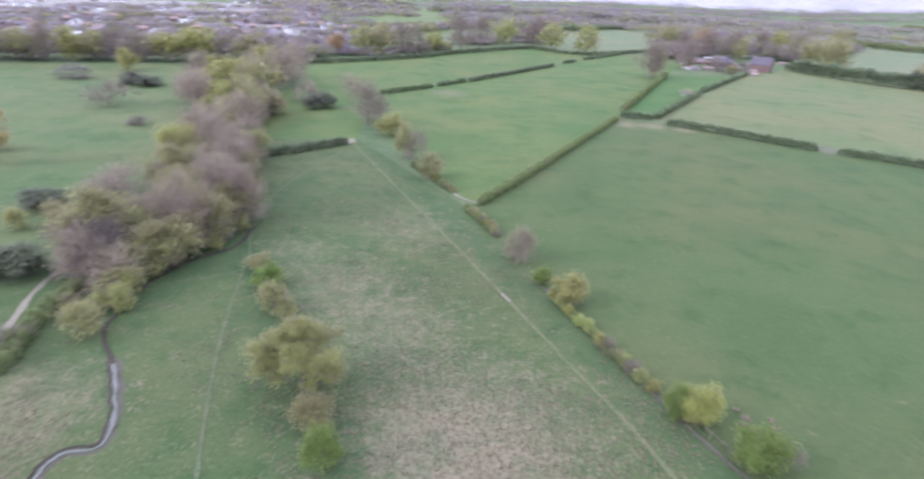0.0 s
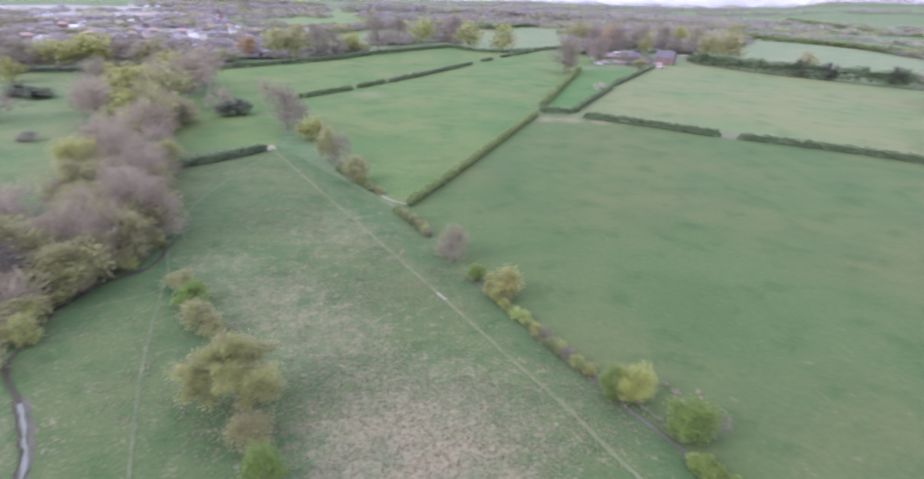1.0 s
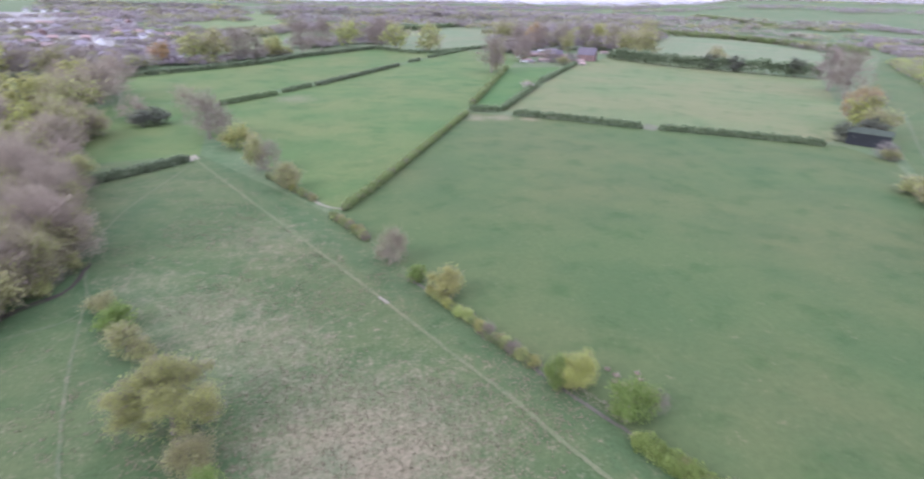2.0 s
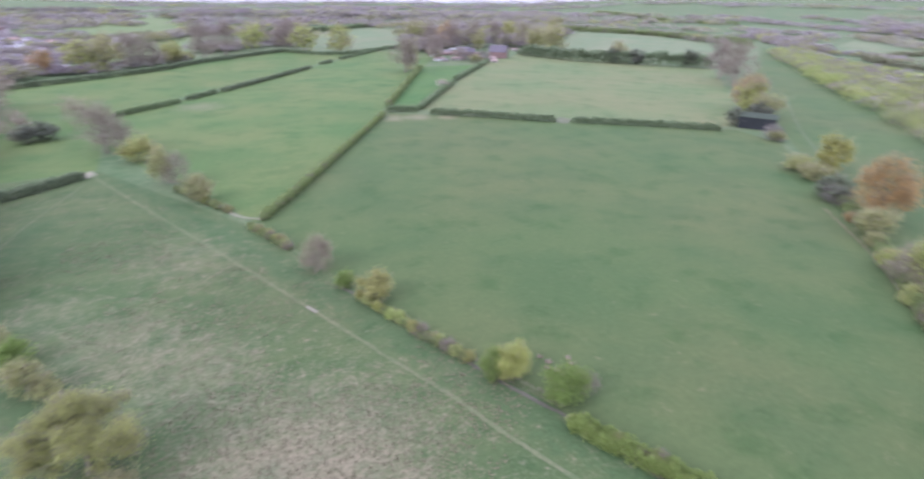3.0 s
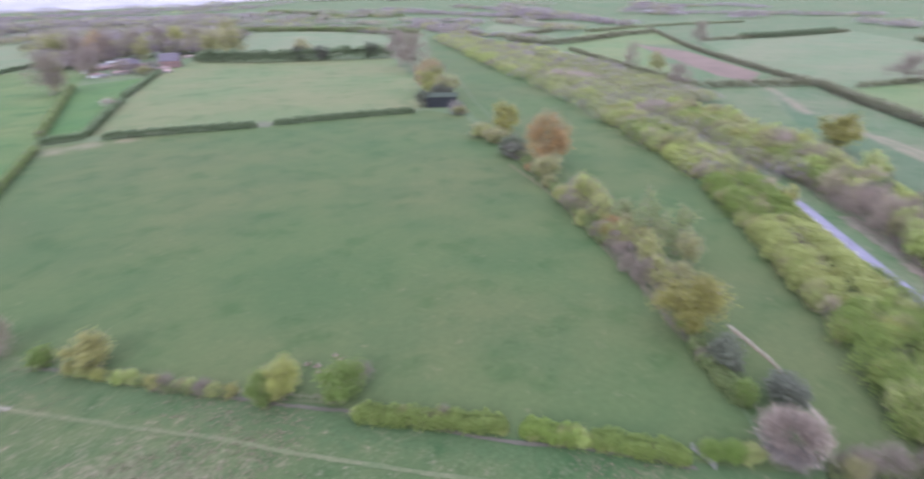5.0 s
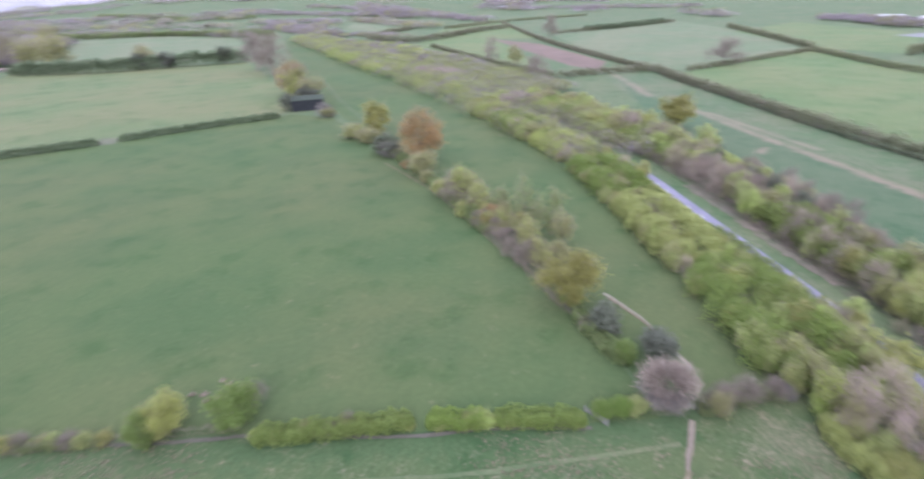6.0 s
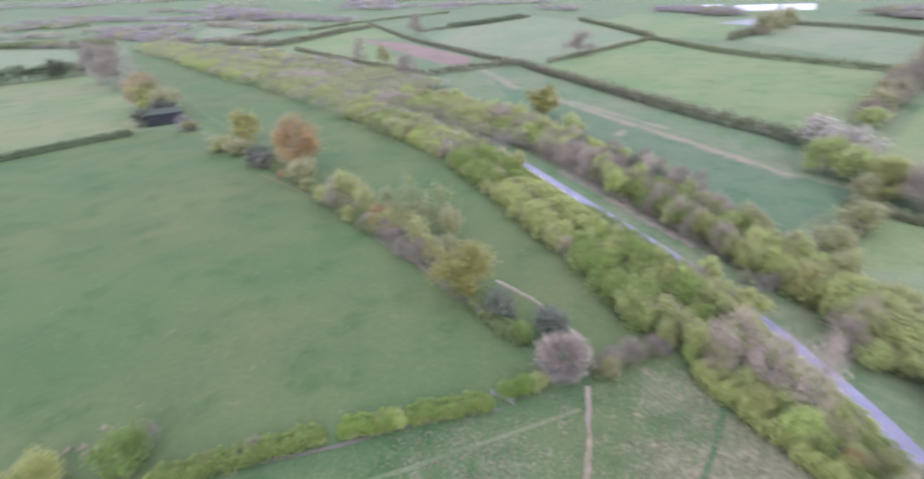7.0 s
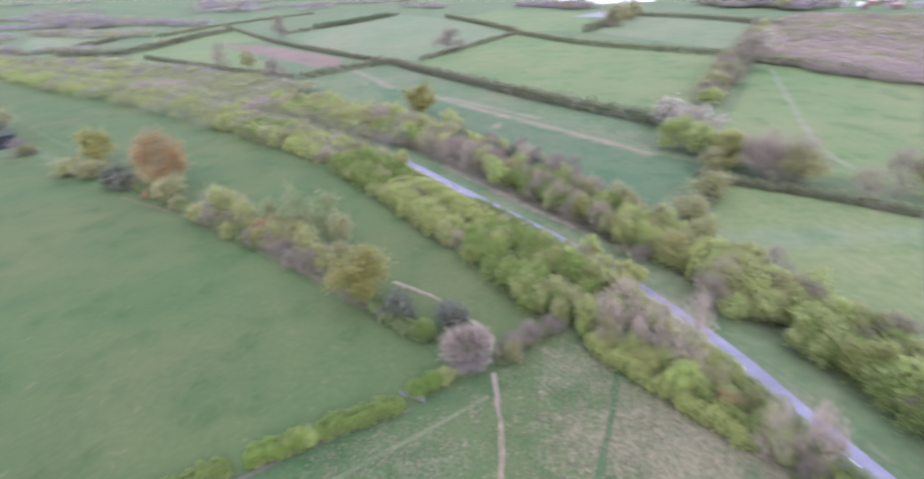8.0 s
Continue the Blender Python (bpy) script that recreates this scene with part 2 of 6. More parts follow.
LEAF = {
    "fresh": leafy("fresh_leaves", [(0, (0.251, 0.295, 0.109)), (0.5, (0.314, 0.355, 0.137)), (1, (0.387, 0.426, 0.174))]),
    "oak": leafy("young_oak_leaves", [(0, (0.243, 0.242, 0.096)), (0.5, (0.298, 0.297, 0.118)), (1, (0.351, 0.348, 0.147))]),
    "olive": leafy("olive_leaves", [(0, (0.211, 0.213, 0.099)), (0.5, (0.268, 0.266, 0.122)), (1, (0.327, 0.313, 0.156))]),
    "yellow": leafy("yellow_leaves", [(0, (0.247, 0.252, 0.095)), (0.5, (0.297, 0.294, 0.113)), (1, (0.346, 0.334, 0.135))]),
    "yellow2": leafy("golden_leaves", [(0, (0.190, 0.179, 0.060)), (0.5, (0.237, 0.221, 0.075)), (1, (0.286, 0.263, 0.099))]),
    "orange": leafy("copper_leaves", [(0, (0.248, 0.152, 0.075)), (0.5, (0.308, 0.190, 0.091)), (1, (0.369, 0.233, 0.118))]),
    "pale": leafy("pale_leaves", [(0, (0.255, 0.281, 0.104)), (0.5, (0.312, 0.332, 0.126)), (1, (0.367, 0.376, 0.155))]),
    "poplar": leafy("thin_green_leaves", [(0, (0.163, 0.202, 0.085)), (0.5, (0.200, 0.237, 0.103)), (1, (0.241, 0.274, 0.126))]),
    "lime": leafy("bright_bush_leaves", [(0, (0.127, 0.178, 0.050)), (0.5, (0.160, 0.216, 0.063)), (1, (0.201, 0.255, 0.084))]),
    "hedgerow": leafy("hedgerow_leaves", [(0, (0.140, 0.184, 0.054)), (0.5, (0.182, 0.229, 0.068)), (1, (0.228, 0.276, 0.088))]),
    # woods' leaves, greyed in the base colour for the haze over them
    "grove": leafy("hazed_woodland_leaves", [(0, (0.196, 0.186, 0.129)), (0.5, (0.228, 0.214, 0.145)), (1, (0.258, 0.238, 0.168))]),
    "belt": leafy("roadside_leaves", [(0, (0.193, 0.208, 0.099)), (0.5, (0.228, 0.245, 0.116)), (1, (0.266, 0.281, 0.140))]),
    "dark": leafy("evergreen_leaves", [(0, (0.070, 0.074, 0.058)), (0.5, (0.085, 0.091, 0.069)), (1, (0.104, 0.109, 0.081))], 0.2),
    "mixed": leafy("hedge_leaves", [(0, (0.129, 0.167, 0.072)), (0.5, (0.173, 0.209, 0.093)), (1, (0.228, 0.246, 0.124))]),
    # far hedges: haze is put into this paler, greyer leaf colour
    "grey": leafy("hazed_far_hedge_leaves", [(0, (0.162, 0.171, 0.105)), (0.5, (0.194, 0.198, 0.126)), (1, (0.230, 0.224, 0.151))]),
    # dark green lightened and blued to carry the haze of distance
    "darkhedge": leafy("hazed_trimmed_hedge_leaves", [(0, (0.129, 0.170, 0.101)), (0.5, (0.169, 0.207, 0.125)), (1, (0.220, 0.248, 0.161))]),
    "blossom": leafy("blossom", [(0, (0.364, 0.328, 0.322)), (0.5, (0.462, 0.422, 0.415)), (1, (0.588, 0.531, 0.522))]),
}
TWIG = {
    "bare": leafy("bare_twigs", [(0, (0.142, 0.116, 0.101)), (0.5, (0.181, 0.150, 0.130)), (1, (0.224, 0.187, 0.165))], 0.25),
    # lilac in these twigs is distance haze mixed into their colour
    "grove": leafy("hazed_woodland_twigs", [(0, (0.170, 0.142, 0.156)), (0.5, (0.213, 0.181, 0.195)), (1, (0.264, 0.227, 0.241))], 0.25),
    "pink": leafy("budding_thorn_twigs", [(0, (0.114, 0.087, 0.076)), (0.5, (0.209, 0.165, 0.148)), (1, (0.333, 0.269, 0.240))], 0.1),
    "young": leafy("plantation_twigs", [(0, (0.244, 0.192, 0.180)), (0.5, (0.278, 0.220, 0.204)), (1, (0.319, 0.251, 0.237))], 0.25),
    "budding": leafy("budding_twigs", [(0, (0.190, 0.166, 0.112)), (0.5, (0.228, 0.200, 0.135)), (1, (0.269, 0.233, 0.162))], 0.25),
    "rosy": leafy("pinkish_twigs", [(0, (0.265, 0.209, 0.178)), (0.5, (0.320, 0.255, 0.219)), (1, (0.375, 0.304, 0.262))], 0.25),
    # lighter copy of the bare twigs, offsetting crown shade and adding haze
    "ashen": leafy("lightened_bare_twigs", [(0, (0.190, 0.154, 0.129)), (0.5, (0.234, 0.193, 0.158)), (1, (0.279, 0.231, 0.191))], 0.3),
    "darkbare": leafy("dark_twigs", [(0, (0.101, 0.088, 0.086)), (0.5, (0.129, 0.114, 0.110)), (1, (0.161, 0.143, 0.135))], 0.1),
}


# Geometry helpers ---------------------------------------------------------------------
def mesh_of(name, verts, size, mat):
    """A mesh of loose polygons of `size` corners each, from an array of their corners."""
    me = bpy.data.meshes.new(name)
    verts = np.asarray(verts, dtype=np.float32).reshape(-1, 3)
    n = len(verts) // size
    me.vertices.add(len(verts))
    me.vertices.foreach_set("co", verts.ravel())
    me.loops.add(len(verts))
    me.loops.foreach_set("vertex_index", np.arange(len(verts), dtype=np.int32))
    me.polygons.add(n)
    me.polygons.foreach_set("loop_start", np.arange(0, len(verts), size, dtype=np.int32))
    me.update(calc_edges=True)
    me.materials.append(mat)
    return me


def unit(v):
    return v / (np.linalg.norm(v, axis=-1, keepdims=True) + 1e-9)


def leaf_sprays(rng, centres, outward, size):
    """Irregular three-cornered leaf sprays facing roughly outwards and up."""
    n = len(centres)
    nor = unit(outward * 0.32 + rng.normal(0, 0.38, (n, 3)) + (0, 0, 0.72))
    a = unit(np.cross(nor, rng.normal(0, 1, (n, 3))))
    b = np.cross(nor, a)
    s = size * rng.uniform(0.55, 1.45, (n, 1))
    q = [centres + a * s * ca * rng.uniform(0.6, 1.0, (n, 1)) + b * s * cb * rng.uniform(0.6, 1.0, (n, 1)) for ca, cb in ((0.75, 0.0), (-0.4, 0.62), (-0.4, -0.62))]
    return np.stack(q, 1)


def twig_tris(rng, base, way, length, width):
    n = len(base)
    way = unit(way)
    side = unit(np.cross(way, rng.normal(0, 1, (n, 3)))) * (width * rng.uniform(0.6, 1.3, (n, 1)))
    tip = base + way * (length * rng.uniform(0.6, 1.3, (n, 1)))
    return np.stack([base - side, base + side, tip], 1)


def tube(bm, a, b, ra, rb, sides=6):
    """A tapered limb from a to b."""
    a, b = Vector(a), Vector(b)
    turn = (b - a).to_track_quat("Z", "Y")
    rings = []
    for p, r in ((a, ra), (b, rb)):
        rings.append([bm.verts.new(p + turn @ Vector((r * math.cos(6.2832 * i / sides), r * math.sin(6.2832 * i / sides), 0))) for i in range(sides)])
    for i in range(sides):
        j = (i + 1) % sides
        bm.faces.new((rings[0][i], rings[0][j], rings[1][j], rings[1][i]))


def done(name, bm, mat):
    me = bpy.data.meshes.new(name)
    bm.to_mesh(me)
    bm.free()
    me.materials.append(mat)
    return me


def part(name, me, parent, label=""):
    ob = new(name, me)
    ob.parent = parent
    return tagged(ob, label) if label else ob


# Ground, fields, paths ----------------------------------------------------------------
# far hills: bearing in degrees from +y to +x, and height of the ridge in metres
RIDGE = ((-180, 40), (-60, 20), (-35, 12), (0, 5), (15, 34), (28, 50), (35, 80), (40, 135), (62, 135), (80, 90), (120, 60), (180, 40))


def ground_z(x, y):
    """Height of the land: level round the fields, rising slowly to a far ridge."""
    r = math.hypot(x, y)
    if r < 1300:
        return 0.0
    a, top = math.degrees(math.atan2(x, y)), 40.0
    for (a0, h0), (a1, h1) in zip(RIDGE, RIDGE[1:]):
        if a0 <= a <= a1:
            t = (a - a0) / (a1 - a0)
            top = h0 + (h1 - h0) * t * t * (3 - 2 * t)
    t = min((r - 1300) / 3300, 1.0)
    return top * t * t * (3 - 2 * t)


bm = bmesh.new()
SPOKES = 180
rings = [[bm.verts.new((r * math.sin(6.283185 * i / SPOKES), r * math.cos(6.283185 * i / SPOKES), ground_z(r * math.sin(6.283185 * i / SPOKES), r * math.cos(6.283185 * i / SPOKES)))) for i in range(SPOKES)] for r in (60, 400, 1300, 1700, 2100, 2500, 2900, 3300, 3700, 4100, 4500, 4750)]
bm.faces.new(rings[0][::-1])
for inner, outer in zip(rings, rings[1:]):
    for i in range(SPOKES):
        bm.faces.new((inner[i], inner[(i + 1) % SPOKES], outer[(i + 1) % SPOKES], outer[i]))
bmesh.ops.reverse_faces(bm, faces=bm.faces)
if sum(q.normal.z for q in bm.faces) < 0:
    bmesh.ops.reverse_faces(bm, faces=bm.faces)
bm.normal_update()
ground_mesh = done("ground", bm, M_GROUND)
tagged(new("ground", ground_mesh), "green grassland reaching to the far horizon", "ground", kind="structure")

# added slope beyond the ridge, a stand-in for hazy sky at the horizon
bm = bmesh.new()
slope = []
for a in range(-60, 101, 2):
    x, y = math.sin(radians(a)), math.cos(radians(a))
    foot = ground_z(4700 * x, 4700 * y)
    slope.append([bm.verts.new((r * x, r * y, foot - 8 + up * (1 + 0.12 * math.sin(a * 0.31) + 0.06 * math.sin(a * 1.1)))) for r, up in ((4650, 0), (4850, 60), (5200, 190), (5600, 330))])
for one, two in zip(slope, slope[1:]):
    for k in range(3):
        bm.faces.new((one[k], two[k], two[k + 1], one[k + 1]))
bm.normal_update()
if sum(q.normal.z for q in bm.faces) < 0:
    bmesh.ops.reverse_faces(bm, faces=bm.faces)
tagged(new("backdrop", done("backdrop", bm, M_HAZE)), "pale lilac slope standing in for haze and sky at the horizon", "hills", kind="structure")


def field(name, mat, pts, z, label):
    bm = bmesh.new()
    f = bm.faces.new([bm.verts.new((x, y, z)) for x, y in pts])
    bmesh.ops.triangulate(bm, faces=[f])
    if max(math.hypot(*q) for q in pts) > 1250:
        bmesh.ops.subdivide_edges(bm, edges=bm.edges, cuts=7, use_grid_fill=True)
        for v in bm.verts:
            v.co.z = z + ground_z(v.co.x, v.co.y) + (1.5 if math.hypot(v.co.x, v.co.y) > 1300 else 0)
    bm.normal_update()
    if sum(g.normal.z for g in bm.faces) < 0:
        bmesh.ops.reverse_faces(bm, faces=bm.faces)
    return tagged(new(name, done(name, bm, mat)), label, name.replace("_", " "), kind="structure")


def smooth_line(pts, step):
    """Points every `step` metres on a Catmull-Rom curve through pts."""
    p = [Vector(q).to_2d() for q in pts]
    p = [p[0] * 2 - p[1]] + p + [p[-1] * 2 - p[-2]]
    res = []
    for i in range(1, len(p) - 2):
        n = max(2, int((p[i + 1] - p[i]).length / step))
        for k in range(n):
            t = k / n
            res.append(0.5 * (2 * p[i] + (p[i + 1] - p[i - 1]) * t + (2 * p[i - 1] - 5 * p[i] + 4 * p[i + 1] - p[i + 2]) * t * t + (3 * p[i] - p[i - 1] - 3 * p[i + 1] + p[i + 2]) * t ** 3))
    res.append(p[-2])
    return res


def ribbon(bm, line, left, right, z_left, z_right, wob=0.0):
    rows = []
    for i, q in enumerate(line):
        d = (line[min(i + 1, len(line) - 1)] - line[max(i - 1, 0)]).normalized()
        nrm = Vector((-d.y, d.x))
        w = 1 + wob * (noise.noise((q.x * 0.35, q.y * 0.35, left)) + 0.5 * noise.noise((q.x * 1.3, q.y * 1.3, left)))
        w2 = 1 + wob * (noise.noise((q.x * 0.35, q.y * 0.35, right + 9)) + 0.5 * noise.noise((q.x * 1.3, q.y * 1.3, right + 9)))
        rows.append((bm.verts.new((*(q + nrm * left * w), z_left)), bm.verts.new((*(q + nrm * right * w2), z_right))))
    for a, b in zip(rows, rows[1:]):
        bm.faces.new((a[0], a[1], b[1], b[0]))


def strip(name, mat, pts, width, z, label):
    bm = bmesh.new()
    ribbon(bm, smooth_line(pts, 0.8), width / 2, -width / 2, z, z, 0.55)
    return tagged(new(name, done(name, bm, mat)), label, name.replace("_", " "), kind="structure")


field("meadow", M_MEADOW, [(75, -4), (46, 62), (2, 167), (-50, 246), (-112, 232), (-98, 190), (-72, 130), (-105, 100), (-200, 60), (-220, -130), (0, -66), (62, -50), (60, -39), (75, -30), (96, -17)], 0.030, "rough meadow of tussocky beige and green grass")
field("pasture", M_PASTURE, [(3, 170), (90, 332), (182, 283), (262, 234), (270, 228), (266, 196), (220, 139), (123, 40), (86, 7), (73, -1), (56, 36), (46, 62), (25, 109)], 0.036, "grazed green pasture with faint darker patches")
field("pasture", M_PASTURE2, [(3, 171), (-54, 287), (-60, 360), (195, 754), (227, 771), (252, 684), (91, 341)], 0.038, "lush green pasture between hedgerows")
field("pasture", M_PASTURE2, [(-62, 371), (-114, 372), (-147, 495), (-15, 670), (78, 784), (136, 723), (199, 771)], 0.040, "green pasture below a far hedge")
field("pasture", M_PASTURE2, [(-112, 233), (-51, 247), (-55, 287), (-61, 368), (-116, 371), (-128, 330), (-118, 270)], 0.041, "short green grass between wood and hedgerow")
field("paddock", M_PADDOCK, [(95, 351), (194, 568), (261, 574), (114, 338)], 0.042, "bright green paddock beside the farm")
field("dry_field", M_DRY, [(114, 338), (280, 590), (385, 698), (460, 580), (518, 487), (303, 249), (265, 236), (183, 286)], 0.044, "pale yellowish green field of thin grass")
field("strip_field", M_PASTURE, [(74, -1), (87, 7), (124, 40), (222, 140), (299, 222), (451, 373), (913, 754), (572, 397), (417, 238), (293, 114), (226, 58), (189, 31), (146, 7), (114, -8), (91, -20)], 0.046, "narrow green pasture beside the road belt")
field("pasture", M_PASTURE3, [(-157, 173), (-334, 395), (-223, 444), (-143, 271), (-108, 182), (-118, 151), (-103, 105)], 0.048, "open green pasture with scattered shrubs")
field("pasture", M_DRY2, [(417, 754), (799, 1288), (890, 846), (549, 513)], 0.050, "light green field behind a dark hedge")
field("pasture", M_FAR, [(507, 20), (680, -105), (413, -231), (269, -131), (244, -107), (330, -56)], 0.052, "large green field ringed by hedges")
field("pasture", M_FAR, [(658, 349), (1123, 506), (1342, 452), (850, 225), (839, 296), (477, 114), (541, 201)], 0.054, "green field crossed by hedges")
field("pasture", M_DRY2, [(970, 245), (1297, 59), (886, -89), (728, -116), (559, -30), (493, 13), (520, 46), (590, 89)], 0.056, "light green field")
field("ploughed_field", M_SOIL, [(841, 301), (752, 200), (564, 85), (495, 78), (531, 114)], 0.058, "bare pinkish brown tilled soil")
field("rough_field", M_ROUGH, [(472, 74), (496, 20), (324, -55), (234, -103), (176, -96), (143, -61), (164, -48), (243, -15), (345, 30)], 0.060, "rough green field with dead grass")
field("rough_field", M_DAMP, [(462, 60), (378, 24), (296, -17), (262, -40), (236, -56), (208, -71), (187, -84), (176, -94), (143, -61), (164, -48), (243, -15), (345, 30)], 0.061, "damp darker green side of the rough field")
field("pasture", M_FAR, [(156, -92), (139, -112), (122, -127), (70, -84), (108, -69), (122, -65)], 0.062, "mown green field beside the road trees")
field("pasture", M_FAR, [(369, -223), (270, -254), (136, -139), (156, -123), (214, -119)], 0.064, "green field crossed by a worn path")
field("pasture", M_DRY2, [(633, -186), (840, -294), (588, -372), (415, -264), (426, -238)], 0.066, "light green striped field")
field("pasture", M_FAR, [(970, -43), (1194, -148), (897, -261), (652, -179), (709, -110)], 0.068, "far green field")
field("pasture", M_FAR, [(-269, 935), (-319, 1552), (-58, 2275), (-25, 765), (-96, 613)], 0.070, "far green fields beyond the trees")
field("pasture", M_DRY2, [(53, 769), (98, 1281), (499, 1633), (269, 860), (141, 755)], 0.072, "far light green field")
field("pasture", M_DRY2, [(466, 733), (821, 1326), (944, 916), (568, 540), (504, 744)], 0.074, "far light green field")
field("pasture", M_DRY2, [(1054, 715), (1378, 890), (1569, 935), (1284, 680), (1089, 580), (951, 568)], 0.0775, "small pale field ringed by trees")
field("yard", M_CONCRETE, [(877, -221), (988, -335), (937, -349), (822, -256)], 0.076, "pale grey concrete yard")
field("town_ground", M_TOWN, [(-424, 419), (-302, 482), (-202, 524), (-122, 587), (-161, 822), (-272, 1020), (-413, 1583), (-727, 1434), (-871, 1071), (-920, 941)], 0.078, "grey streets and small gardens of the town")
field("bare_earth", M_EARTH, [(180, 281), (182, 270), (193, 283), (190, 292)], 0.082, "trodden bare earth in the hedge gap")
field("bare_earth", M_DIRT2, [(-55, 245), (-53, 248), (-50, 241), (-53, 237)], 0.086, "pale trodden earth at the field gate")
field("grass_strip", M_LUSH, [(74, -28), (73, -29), (63, -25), (55, -21), (47, -18), (47, -16), (55, -20), (63, -24)], 0.088, "strip of darker longer grass")
strip("footpath", M_PATH, [(-52.2, 241.7), (-34.9, 206.0), (-8.0, 150.8), (10.9, 111.7), (21.7, 88.5), (29.4, 72.8), (34.4, 60.5), (49.8, 27.1), (57.2, 14.3), (63.4, 3.7), (68.3, -4.4)], 0.95, 0.093, "trodden pale green footpath through the meadow")
strip("footpath", M_PATHFAINT, [(-53.3, 118.5), (-47.2, 92.0), (-41.1, 71.5), (-35.7, 55.7)], 0.6, 0.096, "faint trodden line in the meadow grass")
strip("footpath", M_PATHFAINT, [(-65.6, 109.6), (-53.3, 118.5), (-59.6, 141.4), (-62.5, 176.7), (-51.9, 231.6)], 0.6, 0.099, "faint trodden line in the meadow grass")
strip("dirt_path", M_DIRT, [(74.4, -5.9), (69.2, -5.8), (63.1, -5.5)], 0.9, 0.102, "bare brown dirt path leading to the hedge corner")
strip("footpath", M_PATHFAINT, [(412.4, 308.5), (316.0, 223.1), (257.1, 165.0), (237.0, 145.8)], 1.6, 0.105, "faint worn track across the pasture")
strip("dirt_track", M_DIRT2, [(-87.8, 88.0), (-92.4, 101.3), (-94.4, 113.6)], 1.4, 0.108, "pale sandy track beside the wood")
strip("footpath", M_PATHFAR, [(341.1, -215.0), (248.9, -170.8), (185.4, -141.2), (158.9, -135.4)], 3.0, 0.114, "faint worn track across a field")
strip("farm_track", M_DIRT2, [(195.1, 754.1), (215.2, 729.1), (241.0, 672.9), (269.9, 658.0)], 3.5, 0.117, "pale gravel track to the farm")
strip("ditch", M_MUD, [(17.8, 122.1), (24.9, 108.2), (32.0, 90.4), (36.5, 79.7), (40.4, 71.1), (44.4, 63.1), (46.0, 60.0), (54.9, 36.1), (61.3, 23.8), (67.0, 8.9)], 0.8, 0.120, "bare brown earth under the hedge")
strip("dirt_path", M_DIRT2, [(-7.3, 188.6), (-1.6, 177.6), (5.5, 172.4)], 0.9, 0.126, "pale trodden path through the hedge gap")
strip("dead_grass", M_DIRT2, [(111.0, 14.1), (106.1, 8.4), (100.1, 2.8), (88.0, -5.7)], 0.9, 0.129, "line of pale dead stems and brambles")
strip("dirt_path", M_DEAD, [(63.3, -5.6), (58.8, -5.3), (51.1, -4.3), (45.6, -3.8)], 1.1, 0.141, "worn beige grass path leading to the hedge corner")
strip("dead_grass", M_DEAD, [(191.6, 118.3), (165.2, 84.0), (129.5, 47.7), (118.1, 35.4), (102.4, 22.4)], 0.5, 0.144, "pale dead grass along the field edge")
# dark strip doubles as the trees' shade at the foot of the wood
strip("ditch", M_SHADE_WETEARTH, [(-59.5, 143.6), (-59.9, 129.6), (-67.1, 121.7), (-70.9, 111.9), (-71.0, 101.1), (-70.5, 92.9), (-69.8, 89.4)], 0.9, 0.147, "ditch with painted tree shade along the edge of the wood")
strip("dead_grass", M_DEAD, [(109.4, 12.8), (102.9, 5.5), (99.0, 2.1)], 0.7, 0.159, "pale dead stems beside the thorn")
strip("bare_earth", M_DIRT2, [(10.0, 113.3), (10.9, 111.7), (11.7, 109.9)], 1.0, 0.162, "bare trodden spot on the footpath")
strip("ditch", M_SHADE_WETEARTH, [(-69.8, 89.4), (-66.7, 85.1), (-63.9, 82.0), (-61.9, 79.6)], 0.9, 0.165, "narrow dark ditch running into the brook")
# narrower strip darkens the middle of that painted shade
strip("ditch", M_SHADE_WETEARTH, [(-59.9, 141.4), (-60.1, 128.1), (-66.6, 120.4), (-70.7, 110.2), (-70.7, 100.6), (-70.3, 92.5), (-69.8, 89.4)], 0.5, 0.168, "dark ditch bottom deepening the painted tree shade")

# Road and stream ------------------------------------------------------------------------
ROAD = [(-260, -128), (-120, -95), (0, -65.4), (43.3, -55.0), (58.3, -51.7), (74.4, -48.4), (100.5, -39.8), (124.7, -29.4), (152, -14.8), (181, 0.8), (210, 17), (245, 42), (305, 95), (425, 215), (575, 372), (855, 662)]
road_line = smooth_line(ROAD, 4.0)
bm = bmesh.new()
ribbon(bm, road_line, 2.5, -2.7, 0.18, 0.18)
road = tagged(new("road", done("road", bm, M_ASPHALT)), "grey two-lane country road with dashed white line", "road", kind="structure")
for side in (1, -1):
    bm = bmesh.new()
    ribbon(bm, road_line, side * 3.6 + 1.6, side * 3.6 - 1.6, 0.165, 0.165, 0.1)
    tagged(new("verge", done("verge", bm, M_ROUGH)), "mown grass verge beside the road", "verge", kind="structure")
fine_line = smooth_line(ROAD, 1.0)
verge_line = [q for q in fine_line if 96 < q.x < 196]
beyond = []
for q, after in zip(verge_line, verge_line[1:]):
    d = (after - q).normalized()
    beyond.append((q + Vector((d.y, -d.x)) * 10.2)[:])
strip("bank", M_BANK, beyond[34::12], 4.4, 0.132, "brown bare bank between verge and trees")
strip("bank", M_EARTH, beyond[28::12], 4.8, 0.128, "thin trodden grass along the foot of the trees")
marks = fine_line[120:560]
